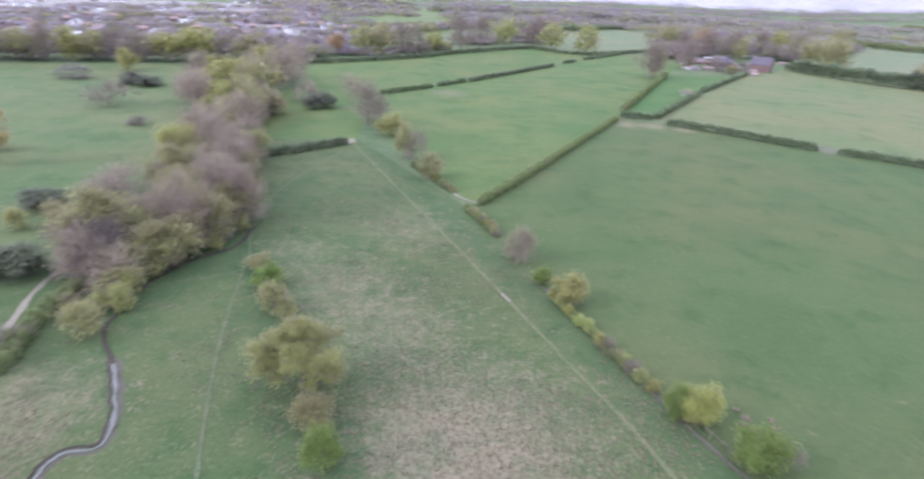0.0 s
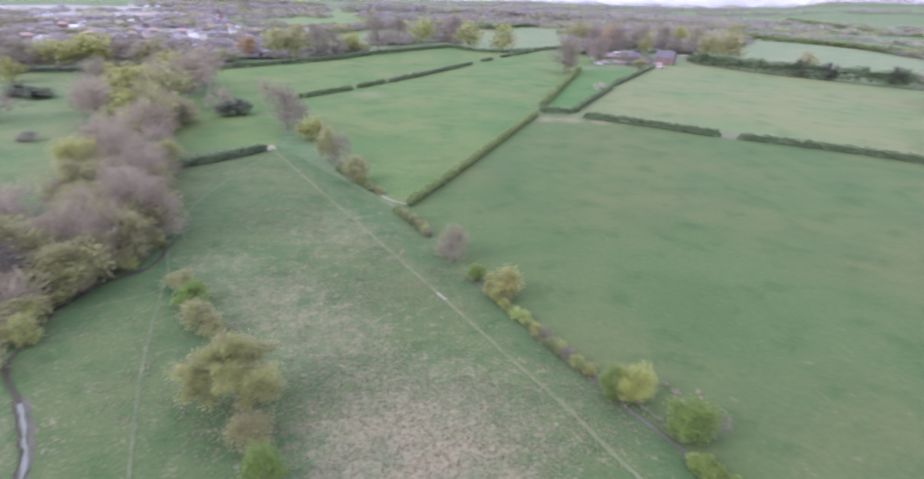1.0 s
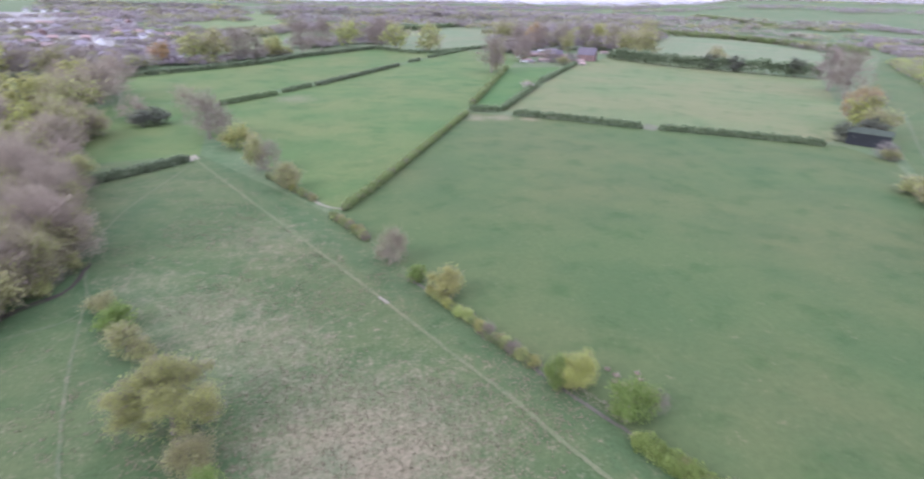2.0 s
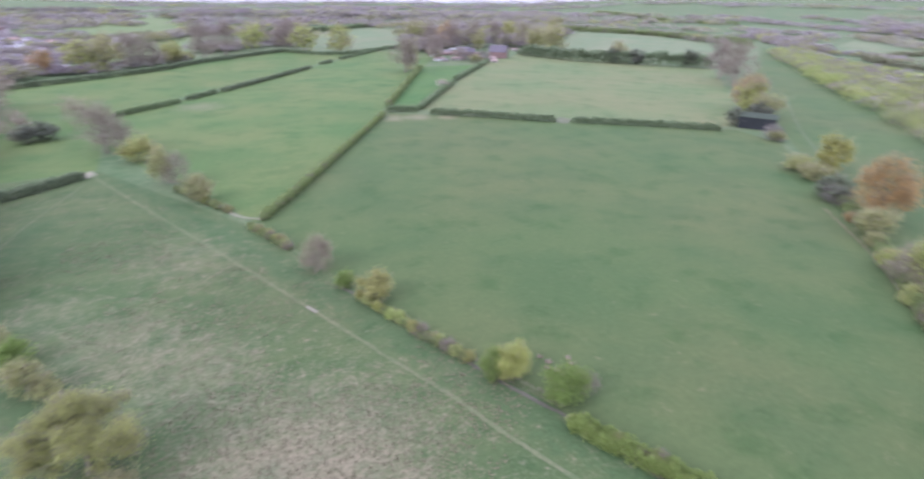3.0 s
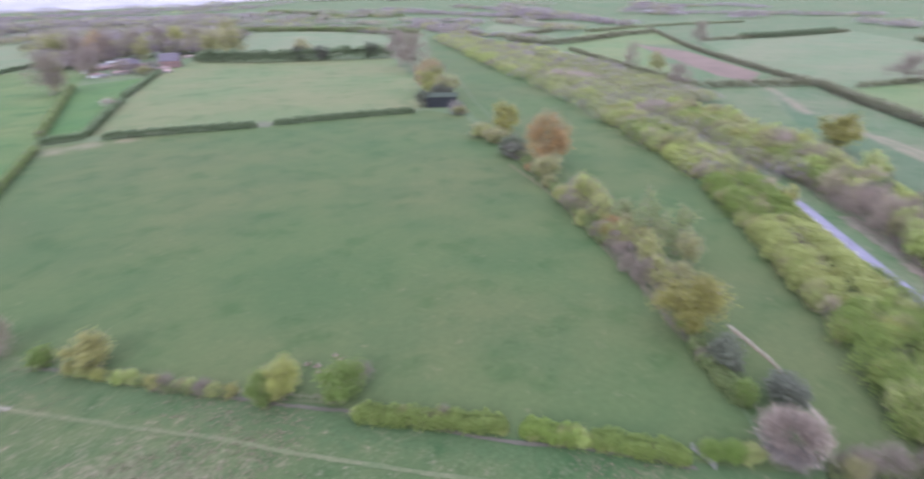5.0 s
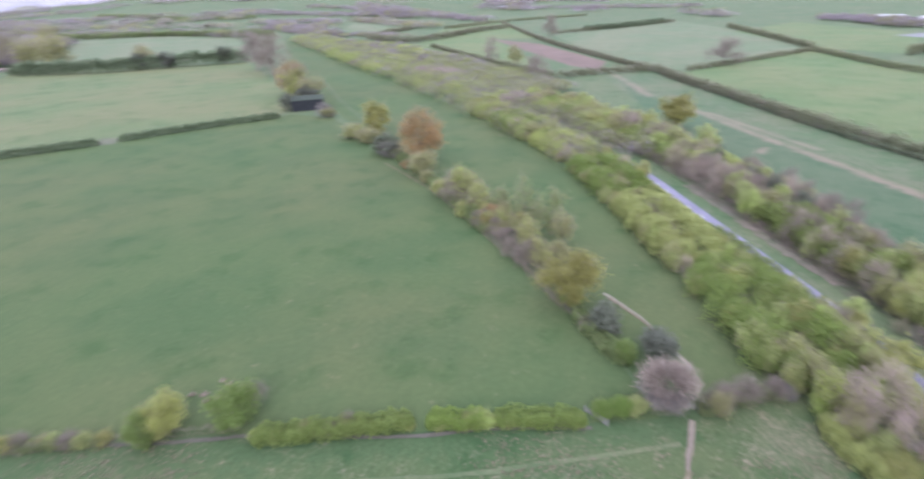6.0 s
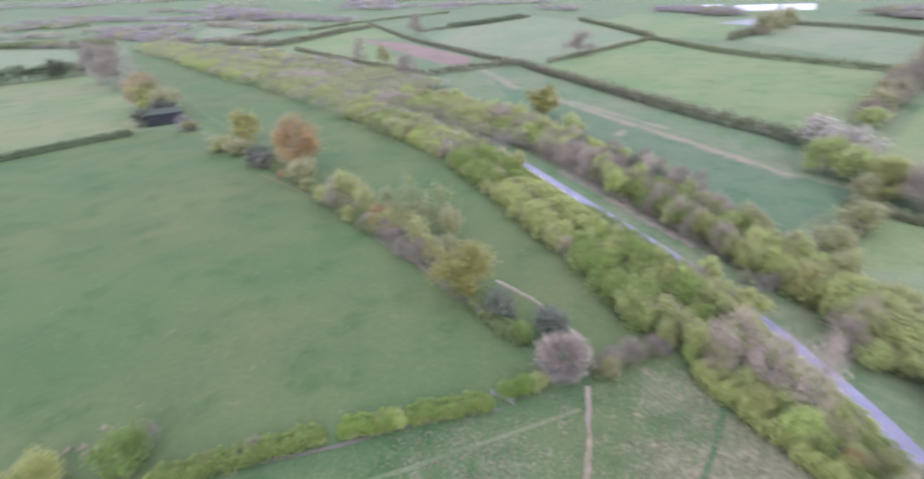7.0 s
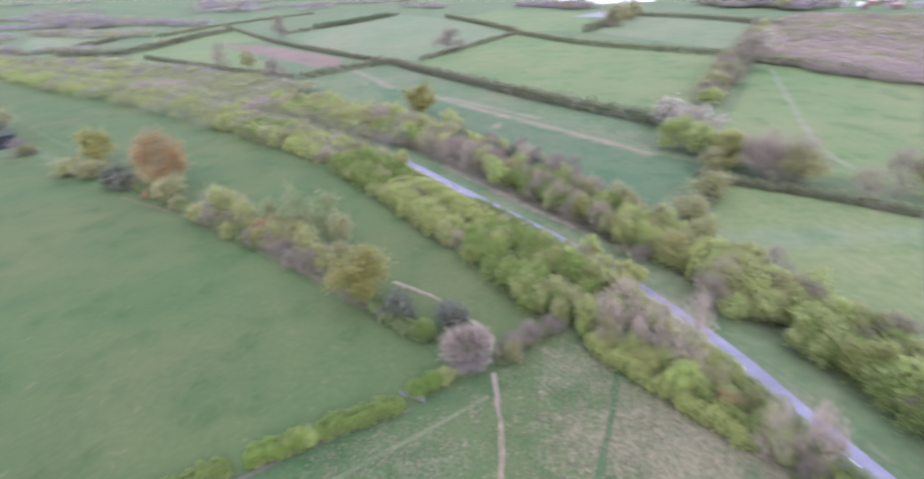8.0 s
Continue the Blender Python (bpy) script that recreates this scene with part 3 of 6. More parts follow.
for i in range(0, len(marks) - 4, 8):
    bm = bmesh.new()
    ribbon(bm, marks[i:i + 4], 0.07, -0.07, 0.186, 0.186)
    part("centre_dash", done("centre_dash", bm, M_PAINT), road)
STREAM = [(-62.6, 80.5), (-59.4, 76.1), (-55.1, 68.9), (-52.5, 63.2), (-52.9, 60.2), (-56.2, 59.3), (-57.7, 57.0), (-57.6, 53.4), (-57.5, 49.6)]
stream_line = smooth_line(STREAM, 0.8)
bm = bmesh.new()
ribbon(bm, stream_line, 1.15, 0.50, 0.02, 0.24, 0.6)
ribbon(bm, stream_line, 0.6, 0.35, 0.22, 0.04, 0.4)
ribbon(bm, stream_line, -0.35, -0.6, 0.04, 0.22, 0.4)
ribbon(bm, stream_line, -0.50, -1.05, 0.22, 0.02, 0.6)
tagged(new("stream_bank", done("stream_bank", bm, M_MUD)), "bare muddy banks of a winding brook", "bank", kind="structure")
# the bank's shadow, laid on as a ribbon of dark earth
bm = bmesh.new()
ribbon(bm, stream_line, -0.50, -0.92, 0.13, 0.30, 0.5)
tagged(new("bank_shadow", done("bank_shadow", bm, M_SHADE_WETEARTH)), "dark ribbon painting the bank's shadow beside the brook", "bank", kind="structure")
bm = bmesh.new()
ribbon(bm, stream_line, 0.27, -0.34, 0.12, 0.12, 1.1)
tagged(new("water", done("water", bm, M_WATER)), "narrow shallow brook reflecting the pale sky", "water", kind="structure")

# Trees ------------------------------------------------------------------------------------
# kind: leaves, twigs, leaf share, twig share, label, category
KINDS = {
    "fresh": ("fresh", "budding", 1.0, 0.30, "bright green bush in fresh spring leaf", "bush"),
    "bush": ("lime", "budding", 1.0, 0.12, "rounded bush in bright green spring leaf", "bush"),
    "olive": ("olive", "budding", 0.55, 0.6, "olive brown tree just coming into leaf", "tree"),
    "oak": ("oak", "bare", 0.9, 0.8, "broad budding oak with yellowish brown crown", "tree"),
    "yellow": ("yellow", "budding", 0.9, 0.25, "yellow green tree in young leaf", "tree"),
    "yellow2": ("yellow2", "budding", 0.95, 0.25, "golden yellow tree in young leaf", "tree"),
    "orange": ("orange", "budding", 0.55, 0.4, "copper orange tree in thin new leaf", "tree"),
    "pale": ("pale", "budding", 0.60, 0.55, "pale green tree with thin airy crown", "tree"),
    "poplar": ("poplar", "budding", 0.48, 0.22, "tall airy tree with thin green leaves", "tree"),
    "dark": ("dark", "darkbare", 1.2, 0.1, "dark evergreen shrub with dense crown", "shrub"),
    "blossom": ("blossom", "budding", 0.30, 0.55, "bare tree sprinkled with white blossom", "tree"),
    "bare": (None, "bare", 0.0, 0.8, "leafless grey brown tree with fine twigs", "tree"),
    "ash": (None, "ashen", 0.0, 0.8, "leafless mauve grey woodland tree, fine twigs lightened against shade and haze", "tree"),
    "rosy": (None, "rosy", 0.0, 0.45, "leafless pinkish roadside tree with airy twigs", "tree"),
    "thorn": (None, "pink", 0.0, 1.9, "rounded thorn tree with dense pinkish twigs", "tree"),
    "darkbare": (None, "darkbare", 0.0, 1.2, "leafless dark shrub with dense twigs", "shrub"),
}
SIZES = {"S": (3.0, 2.2, 2200, 0.27), "M": (8.0, 4.5, 4600, 0.40), "L": (15.0, 8.0, 13000, 0.48)}
TEMPLATES = {}


def limbs_of(rng, h, r, low, size, few):
    """Limbs forking from the trunk, boughs forking from the limbs, and the leaf clumps at the boughs' ends."""
    mid, tall = (h + low) / 2, (h - low) / 2
    n_limb, n_bough = {"S": (7, 3), "M": (8, 4), "L": (10, 6)}[size]
    fork = np.array([rng.normal(0, 0.06) * r, rng.normal(0, 0.06) * r, low + tall * {"S": 0.2, "M": 0.45, "L": 0.55}[size]])
    limbs, boughs = [], []
    turn = rng.uniform(0, 6.28)
    swell = rng.uniform(0, 6.28, 3)
    for i in range(n_limb):
        az = turn + i * 2.4 + rng.normal(0, 0.3)
        up = math.radians(rng.uniform(-38, 30) if i % 3 else rng.uniform(34, 85))
        way = np.array([math.cos(az) * math.cos(up), math.sin(az) * math.cos(up), math.sin(up)])
        reach = 0.70 + 0.13 * math.sin(2 * az + swell[0]) + 0.09 * math.sin(3 * az + swell[1]) + rng.normal(0, 0.06)
        end = np.array([0, 0, mid]) + way * reach * np.array([r, r, tall])
        limbs.append((fork, end))
        for k in range(n_bough):
            t = rng.uniform(0.35, 1.0)
            start = fork + (end - fork) * t
            d = unit(way + rng.normal(0, 0.75, 3) + (0, 0, 0.2))
            tip = start + d * np.array([r, r, tall]) * rng.uniform(0.22, 0.48)
            rel = (tip - (0, 0, mid)) / (r, r, tall)
            far = np.linalg.norm(rel)
            if far > 1.06:
                tip = np.array([0, 0, mid]) + rel / far * rng.uniform(0.9, 1.06) * np.array([r, r, tall])
            boughs.append((start, tip))
    tips = np.array([q[1] for q in boughs])
    inner = np.array([q[0] + (q[1] - q[0]) * 0.4 for q in boughs])[::2]
    centres = np.concatenate([tips, inner, [[0, 0, h - tall * 0.3]]])
    radius = r * rng.uniform({"S": 0.26, "M": 0.16, "L": 0.15}[size], {"S": 0.44, "M": 0.30, "L": 0.27}[size], len(centres))
    return fork, limbs, boughs[::2] if few else boughs, np.concatenate([centres, radius[:, None]], 1)


def clump_points(rng, clumps, n, h, r, low, stray=0.3):
    """Points strewn about the leaf clumps and, thinner, all through the crown, and the ways that they face."""
    pick = rng.choice(len(clumps), n, p=clumps[:, 3] ** 2 / (clumps[:, 3] ** 2).sum())
    d = rng.normal(0, 1, (n, 3)) + (0, 0, 0.15)
    c = clumps[pick, :3] + d * clumps[pick, 3:4] * (0.60, 0.60, 0.46)
    mid = np.array([0, 0, (h + low) / 2])
    loose = rng.random(n) < stray
    e = unit(rng.normal(0, 1, (n, 3)) + (0, 0, 0.2))
    c[loose] = (mid + e * rng.uniform(0.2, 1.0, (n, 1)) ** 0.6 * (r * 0.95, r * 0.95, (h - low) * 0.48))[loose]
    c[:, 2] = np.clip(c[:, 2], 0.08, h * 1.06)
    return c, unit(0.6 * unit(d) + unit((c - mid * 0.9) / (r, r, h * 0.5))), pick


def template(kind, size, far, variant):
    key = (kind, size, far, variant)
    if key in TEMPLATES:
        return TEMPLATES[key]
    leaf, twig, ln, tn, label, cat = KINDS[kind]
    h, r, count, quad = SIZES[size]
    rng = np.random.default_rng(ord(size) * 7 + sum(map(ord, kind)) + variant * 101)
    low = {"S": 0.0, "M": 0.0, "L": 0.5}[size]
    fork, limbs, boughs, clumps = limbs_of(rng, h, r, low, size, far > 0)
    stray = {"S": 0.45, "M": 0.34, "L": 0.30 if kind == "orange" else 0.10}[size]
    bm = bmesh.new()
    tr = {"S": 0.06, "M": 0.16, "L": 0.42}[size]
    tube(bm, (0, 0, -0.1), fork * 0.5, tr * 1.25, tr, 7)
    tube(bm, fork * 0.5, fork, tr, tr * 0.8, 7)
    for a, b in limbs:
        elbow = a + (b - a) * 0.5 + np.array([0, 0, 0.05 * h])
        tube(bm, a, elbow, tr * 0.55, tr * 0.36, 5)
        tube(bm, elbow, b, tr * 0.36, tr * 0.12, 4)
    for a, b in boughs if size != "S" and far < 2 else ():
        tube(bm, a, b, tr * 0.20, tr * 0.05, 3)
    meshes = {"trunk": done("trunk", bm, M_BARK)}
    cut, grow = ((0.56, 0.66), (1.9, 1.18), (4.2, 1.78))[far]
    if size == "L" and far < 2:
        cut, grow = cut * 0.62, grow * 0.8
    if kind == "oak" and not far:
        cut, grow = cut * 0.62, grow * 0.8
        clumps[:, 3] *= 0.72
        stray = 0.03
    if leaf:
        n = int(count * ln / cut)
        c, out, pick = clump_points(rng, clumps, n, h, r, low, stray)
        meshes["crown"] = mesh_of("crown", leaf_sprays(rng, c, out, quad * grow * 0.95), 3, LEAF[leaf])
    n = int(count * 0.62 * tn / cut)
    c, out, pick = clump_points(rng, clumps, n, h, r, low, stray)
    ways = out + rng.normal(0, 0.4, (n, 3)) + (0, 0, 0.25)
    if kind == "thorn":
        e = unit(rng.normal(0, 1, (n, 3)) + (0, 0, 0.2))
        lump = 1 + 0.14 * np.sin(e[:, 0] * 5 + 1) + 0.12 * np.sin(e[:, 1] * 6 + 2) + 0.08 * np.sin(e[:, 2] * 7)
        bunch = unit(rng.normal(0, 1, (70, 3)) + (0, 0, 0.2))[rng.integers(0, 70, n)]
        e = unit(e * 0.45 + bunch)
        c = np.array([0, 0, h * 0.40]) + e * (rng.uniform(0.25, 1.0, n) ** 0.6 * 0.88 * lump)[:, None] * (r, r, h * 0.46)
        ways = e + rng.normal(0, 0.16, (n, 3))
        # dark twigs, mostly low down, paint the shade under the thorn's crown
        inner = rng.random(n) < np.where(e[:, 2] < 0.05, 0.80, 0.14)
        meshes["dark_heart"] = mesh_of("dark_heart", twig_tris(rng, c[inner], ways[inner], quad * 2.0 * grow, quad * 0.2 * grow), 3, TWIG["darkbare"])
        c, ways = c[~inner], ways[~inner]
    meshes["branchwork"] = mesh_of("branchwork", twig_tris(rng, np.maximum(c, (-99, -99, 0.05)), ways, quad * (3.4 if kind == "thorn" else 2.7) * grow, quad * (0.16 if kind == "thorn" else 0.12) * grow), 3, TWIG[twig])
    TEMPLATES[key] = meshes
    return meshes


tree_rng = random.Random(5)


def tree(kind, x, y, h, r, group=""):
    leaf, twig, ln, tn, label, cat = KINDS[kind]
    size = "S" if r < 3.2 and h < 5 else "M" if r < 6.3 or h < 1.35 * r else "L"
    d = math.hypot(x, y)
    far = 0 if d < 88 else 1 if d < 230 else 2
    if far == 2 and size == "L" and kind in ("pale", "yellow", "olive", "oak"):
        size = "M"
    meshes = template(kind, size, far, tree_rng.randrange(3))
    h0, r0 = SIZES[size][:2]
    name = {"oak": "oak_tree", "olive": "budding_tree", "yellow": "leafy_tree", "yellow2": "golden_tree", "orange": "copper_tree", "pale": "airy_tree", "poplar": "airy_tree", "blossom": "blossom_tree", "bare": "bare_tree", "ash": "bare_tree", "thorn": "thorn_tree", "rosy": "bare_tree"}.get(kind, cat)
    r *= 1.28 if far == 2 else 1.12 if size == "L" else 1.0
    h *= 1.0 if far < 2 else 1.18
    root = new(name)
    root.empty_display_size = 0.3
    tagged(root, label, cat, group)
    root.matrix_basis = pose(x, y, ground_z(x, y), 0, 0, tree_rng.uniform(0, 360)) @ Matrix.Diagonal((r / r0, r / r0 * tree_rng.uniform(0.92, 1.08), h / h0, 1))
    for nm, me in meshes.items():
        tagged(part(nm, me, root), kind="" if nm == "trunk" else "stuff")
    return root


hedge_rng = np.random.default_rng(11)


def hedge(kind, pts, width, height, label=""):
    """A hedge of leaf sprays over woody stems, with an uneven top."""
    rng = hedge_rng
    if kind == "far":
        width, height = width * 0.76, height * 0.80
    p = np.array([q[:] for q in smooth_line(pts, 1.5)])
    seg = np.linalg.norm(np.diff(p, axis=0), axis=1)
    cum = np.concatenate([[0], np.cumsum(seg)])
    length = cum[-1]
    dist = np.linalg.norm(p, axis=1).min()
    quad = float(np.clip(0.0031 * dist, 0.19, 3.0))
    dens = 0.9 if kind == "bare" else 4.0 if kind in ("dark", "black") else 2.6
    n = int(min(dens * length * (2 * height + width) / quad ** 2, 30000))
    s = rng.uniform(0, length, n)
    ph = rng.uniform(0, 6.28, 6)
    lump = max(3.0, height * 1.2)
    def rough(v):
        return sum(math.pow(0.75, i) * np.sin(v * (1.0 + 0.83 * i) * 6.28 / (lump * 2.2) + ph[i]) for i in range(5)) / 3.0
    amp = 0.22 if kind == "dark" else 0.20 if kind == "black" else 0.42 if kind in ("far", "mixed") else 0.30
    hh, ww = height * (1 + amp * rough(s)), width / 2 * (1 + amp * 0.8 * rough(s + 37.0))
    end = np.clip(np.minimum(s, length - s) / (width * 0.6), 0.05, 1) ** 0.5
    th = rng.uniform(0, math.pi, n)
    cx = np.sign(np.cos(th)) * np.abs(np.cos(th)) ** 0.55 * ww * end
    cz = np.abs(np.sin(th)) ** 0.55 * hh * (0.4 + 0.6 * end)
    jit = rng.uniform(0.62, 1.26, n) if kind in ("mixed", "far", "fresh") else rng.uniform(0.70, 1.16, n)
    px, py = np.interp(s, cum, p[:, 0]), np.interp(s, cum, p[:, 1])
    dx, dy = np.interp(s, cum, np.gradient(p[:, 0])), np.interp(s, cum, np.gradient(p[:, 1]))
    dl = np.hypot(dx, dy)
    nx, ny = -dy / dl, dx / dl
    c = np.stack([px + nx * cx * jit, py + ny * cx * jit, np.maximum(cz * jit, 0.05)], 1)
    out = unit(np.stack([nx * cx / (width / 2), ny * cx / (width / 2), cz / height], 1))
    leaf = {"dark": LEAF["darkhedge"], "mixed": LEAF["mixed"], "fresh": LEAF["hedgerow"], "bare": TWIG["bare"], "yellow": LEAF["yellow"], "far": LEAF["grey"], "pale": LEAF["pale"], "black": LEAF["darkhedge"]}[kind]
    root = new("hedge")
    tagged(root, label or {"dark": "dense trimmed dark green field hedge", "mixed": "overgrown mixed hedgerow with olive leaves", "fresh": "bushy hedge in fresh light green leaf", "bare": "low brown leafless scrub hedge", "yellow": "bushy yellow green hedge", "far": "overgrown field hedge, leaves greyed to suggest haze", "pale": "dense thicket of pale green shrubs", "black": "tall dense dark evergreen hedge"}[kind], "hedge", "field hedges")
    gz = np.array([ground_z(a, b) for a, b in p])
    c[:, 2] += np.interp(s, cum, gz)
    root.location = (*p[0], gz[0])
    base = np.array([*p[0], gz[0]])
    if kind == "bare":
        tris = twig_tris(rng, c, out + (0, 0, 0.5), quad * 2.5, quad * 0.12)
        tagged(part("branchwork", mesh_of("branchwork", tris - base, 3, leaf), root), kind="stuff")
    else:
        brown = (rough(s * 0.45 + 11.0) + rng.normal(0, 0.25, n) > 0.55) if kind in ("far", "mixed") else np.zeros(n, bool)
        tagged(part("foliage", mesh_of("foliage", leaf_sprays(rng, c[~brown], out[~brown], quad * 1.15) - base, 3, leaf), root), kind="stuff")
        if brown.any():
            tagged(part("bare_stretch", mesh_of("bare_stretch", leaf_sprays(rng, c[brown], out[brown], quad * 0.9) - base, 3, TWIG["bare"]), root), kind="stuff")
    # woody stems inside
    bm = bmesh.new()
    step = max(1.0, quad * 3)
    for v in np.arange(0.5, max(length - 0.4, 0.6), step):
        x, y = np.interp(v, cum, p[:, 0]) - base[0], np.interp(v, cum, p[:, 1]) - base[1]
        top = height * rng.uniform(0.5, 0.8)
        z = np.interp(v, cum, gz) - base[2]
        tube(bm, (x, y, z - 0.05), (x + rng.uniform(-0.4, 0.4), y + rng.uniform(-0.4, 0.4), z + top), 0.07 + quad * 0.06, 0.03 + quad * 0.02, 4)
    tagged(part("woody_core", done("woody_core", bm, M_BARK), root), kind="stuff")
    return root


hedge("mixed", [(-21.6, 212.5), (-4.9, 183.2)], 2.4, 2.0)
hedge("mixed", [(0.6, 168.4), (10.5, 145.9)], 2.0, 1.5)
hedge("mixed", [(22.0, 113.8), (29.2, 96.8)], 1.7, 1.2)
hedge("mixed", [(29.1, 96.2), (32.3, 89.1), (36.8, 80.7)], 1.9, 1.5)
hedge("fresh", [(44.9, 58.8), (51.4, 46.9), (57.5, 35.9)], 3.0, 2.6)
hedge("fresh", [(58.1, 34.3), (61.8, 24.4)], 3.0, 2.6)
hedge("fresh", [(62.3, 24.1), (63.0, 22.8), (67.5, 9.9)], 3.0, 2.6)
hedge("bare", [(36.1, 81.7), (46.4, 62.6)], 1.6, 1.0)
hedge("mixed", [(4.9, 170.7), (25.7, 208.6), (87.3, 326.4)], 2.4, 2.4)
hedge("dark", [(91.3, 335.8), (111.2, 332.5)], 3.2, 3.5)
hedge("dark", [(115.8, 322.4), (150.4, 298.9), (178.9, 277.9)], 3.4, 3.6)
hedge("dark", [(187.5, 274.1), (228.7, 251.2), (259.2, 229.4)], 3.4, 3.4)
hedge("mixed", [(97.0, 351.6), (189.4, 553.9)], 3.0, 3.5)
hedge("dark", [(113.8, 336.6), (180.1, 444.0)], 3.2, 3.5)
hedge("dark", [(187.5, 457.5), (288.6, 601.9)], 3.2, 3.5)
hedge("dark", [(-58.7, 362.5), (-27.6, 401.8)], 2.7, 2.8)
hedge("dark", [(-24.2, 408.3), (-4.9, 437.9)], 2.7, 2.8)
hedge("dark", [(-1.7, 439.1), (36.7, 501.2), (81.8, 575.1)], 2.7, 2.8)
hedge("dark", [(96.5, 606.6), (111.9, 624.3)], 2.7, 2.8)
hedge("dark", [(126.9, 654.0), (195.1, 754.1)], 2.7, 2.8)
hedge("dark", [(-142.8, 480.2), (-59.3, 569.3), (-14.2, 643.7), (75.8, 757.7)], 3.2, 3.6)
hedge("dark", [(75.8, 757.7), (132.9, 707.5), (256.8, 818.5)], 3.2, 3.6)
hedge("dark", [(-83.5, 208.8), (-68.6, 222.4), (-53.4, 238.3)], 3.0, 3.0)
hedge("mixed", [(-78.8, 74.4), (-82.1, 85.0), (-84.4, 97.2), (-83.4, 105.4)], 3.0, 2.5)
hedge("black", [(369.6, 668.6), (408.5, 587.3), (460.0, 540.0)], 8.0, 12.0)
hedge("black", [(460.0, 540.0), (517.9, 487.4)], 9.0, 13.5)
tree("dark", 500.0, 503.0, 17.0, 8.0)
tree("dark", 455.0, 545.0, 15.0, 7.5)
tree("dark", 436.0, 563.0, 15.5, 7.0)
tree("olive", 447.0, 568.0, 21.0, 9.0)
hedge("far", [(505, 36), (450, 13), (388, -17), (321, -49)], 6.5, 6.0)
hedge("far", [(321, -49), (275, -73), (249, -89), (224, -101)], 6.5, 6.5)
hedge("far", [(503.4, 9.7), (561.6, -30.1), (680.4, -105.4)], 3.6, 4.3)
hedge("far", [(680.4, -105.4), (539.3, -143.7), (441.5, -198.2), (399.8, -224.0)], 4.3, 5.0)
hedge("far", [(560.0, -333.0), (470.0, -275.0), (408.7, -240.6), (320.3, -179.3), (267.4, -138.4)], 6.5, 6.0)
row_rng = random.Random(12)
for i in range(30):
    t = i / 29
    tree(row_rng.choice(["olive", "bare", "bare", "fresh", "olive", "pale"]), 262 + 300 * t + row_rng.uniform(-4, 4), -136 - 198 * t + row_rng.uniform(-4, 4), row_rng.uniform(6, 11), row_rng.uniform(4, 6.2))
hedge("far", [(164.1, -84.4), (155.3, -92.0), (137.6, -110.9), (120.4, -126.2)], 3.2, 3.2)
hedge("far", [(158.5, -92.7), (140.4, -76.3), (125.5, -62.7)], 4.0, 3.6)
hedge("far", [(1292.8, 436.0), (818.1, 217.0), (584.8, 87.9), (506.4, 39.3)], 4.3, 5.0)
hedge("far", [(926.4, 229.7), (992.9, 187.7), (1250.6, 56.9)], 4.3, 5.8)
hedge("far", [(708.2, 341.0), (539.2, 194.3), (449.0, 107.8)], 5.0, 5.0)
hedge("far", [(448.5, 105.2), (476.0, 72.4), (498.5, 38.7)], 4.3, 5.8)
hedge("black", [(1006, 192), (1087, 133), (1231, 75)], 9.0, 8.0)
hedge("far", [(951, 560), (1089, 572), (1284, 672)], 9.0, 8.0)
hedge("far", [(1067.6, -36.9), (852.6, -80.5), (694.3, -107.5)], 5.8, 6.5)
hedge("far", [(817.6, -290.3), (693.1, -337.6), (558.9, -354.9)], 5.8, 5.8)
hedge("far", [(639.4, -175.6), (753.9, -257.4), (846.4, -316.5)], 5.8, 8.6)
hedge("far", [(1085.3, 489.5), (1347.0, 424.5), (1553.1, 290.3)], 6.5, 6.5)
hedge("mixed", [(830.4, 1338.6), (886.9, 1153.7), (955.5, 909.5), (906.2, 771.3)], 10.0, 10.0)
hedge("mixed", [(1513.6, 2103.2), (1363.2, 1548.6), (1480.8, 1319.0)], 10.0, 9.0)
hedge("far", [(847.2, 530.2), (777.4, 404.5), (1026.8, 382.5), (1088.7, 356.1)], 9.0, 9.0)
hedge("far", [(-228.5, 924.8), (-154.2, 991.5), (-94.7, 1118.4)], 7.0, 6.0)
hedge("dark", [(87.3, 1134.1), (186.0, 1181.2), (451.2, 1522.6)], 10.0, 9.0)
hedge("dark", [(372.5, 686.4), (401.8, 652.0), (434.4, 650.6)], 6.0, 6.0)
hedge("mixed", [(788.3, 1209.2), (900.9, 1081.2), (910.0, 846.7)], 10.0, 10.0)
hedge("mixed", [(76.1, -7.0), (81.8, -12.9), (86.7, -21.1)], 2.6, 1.6)
hedge("mixed", [(85.0, 5.9), (90.3, 11.0), (98.9, 18.4)], 3.0, 2.5)
hedge("bare", [(99.3, 18.5), (123.5, 39.7), (141.3, 57.2)], 3.5, 2.2)
hedge("mixed", [(135.1, 51.6), (162.0, 76.8), (194.2, 109.7), (216.9, 134.9)], 4.0, 3.0)
hedge("mixed", [(219.7, 139.4), (237.4, 168.1)], 3.0, 2.5)
hedge("bare", [(76.9, -6.8), (81.8, -12.9), (86.7, -21.1)], 3.0, 2.0)
hedge("black", [(437.1, 642.2), (456.5, 574.5)], 7.0, 9.0)
hedge("pale", [(81.0, -24.9), (69.8, -31.5), (58.8, -38.3), (51.4, -42.9)], 5.0, 3.2)
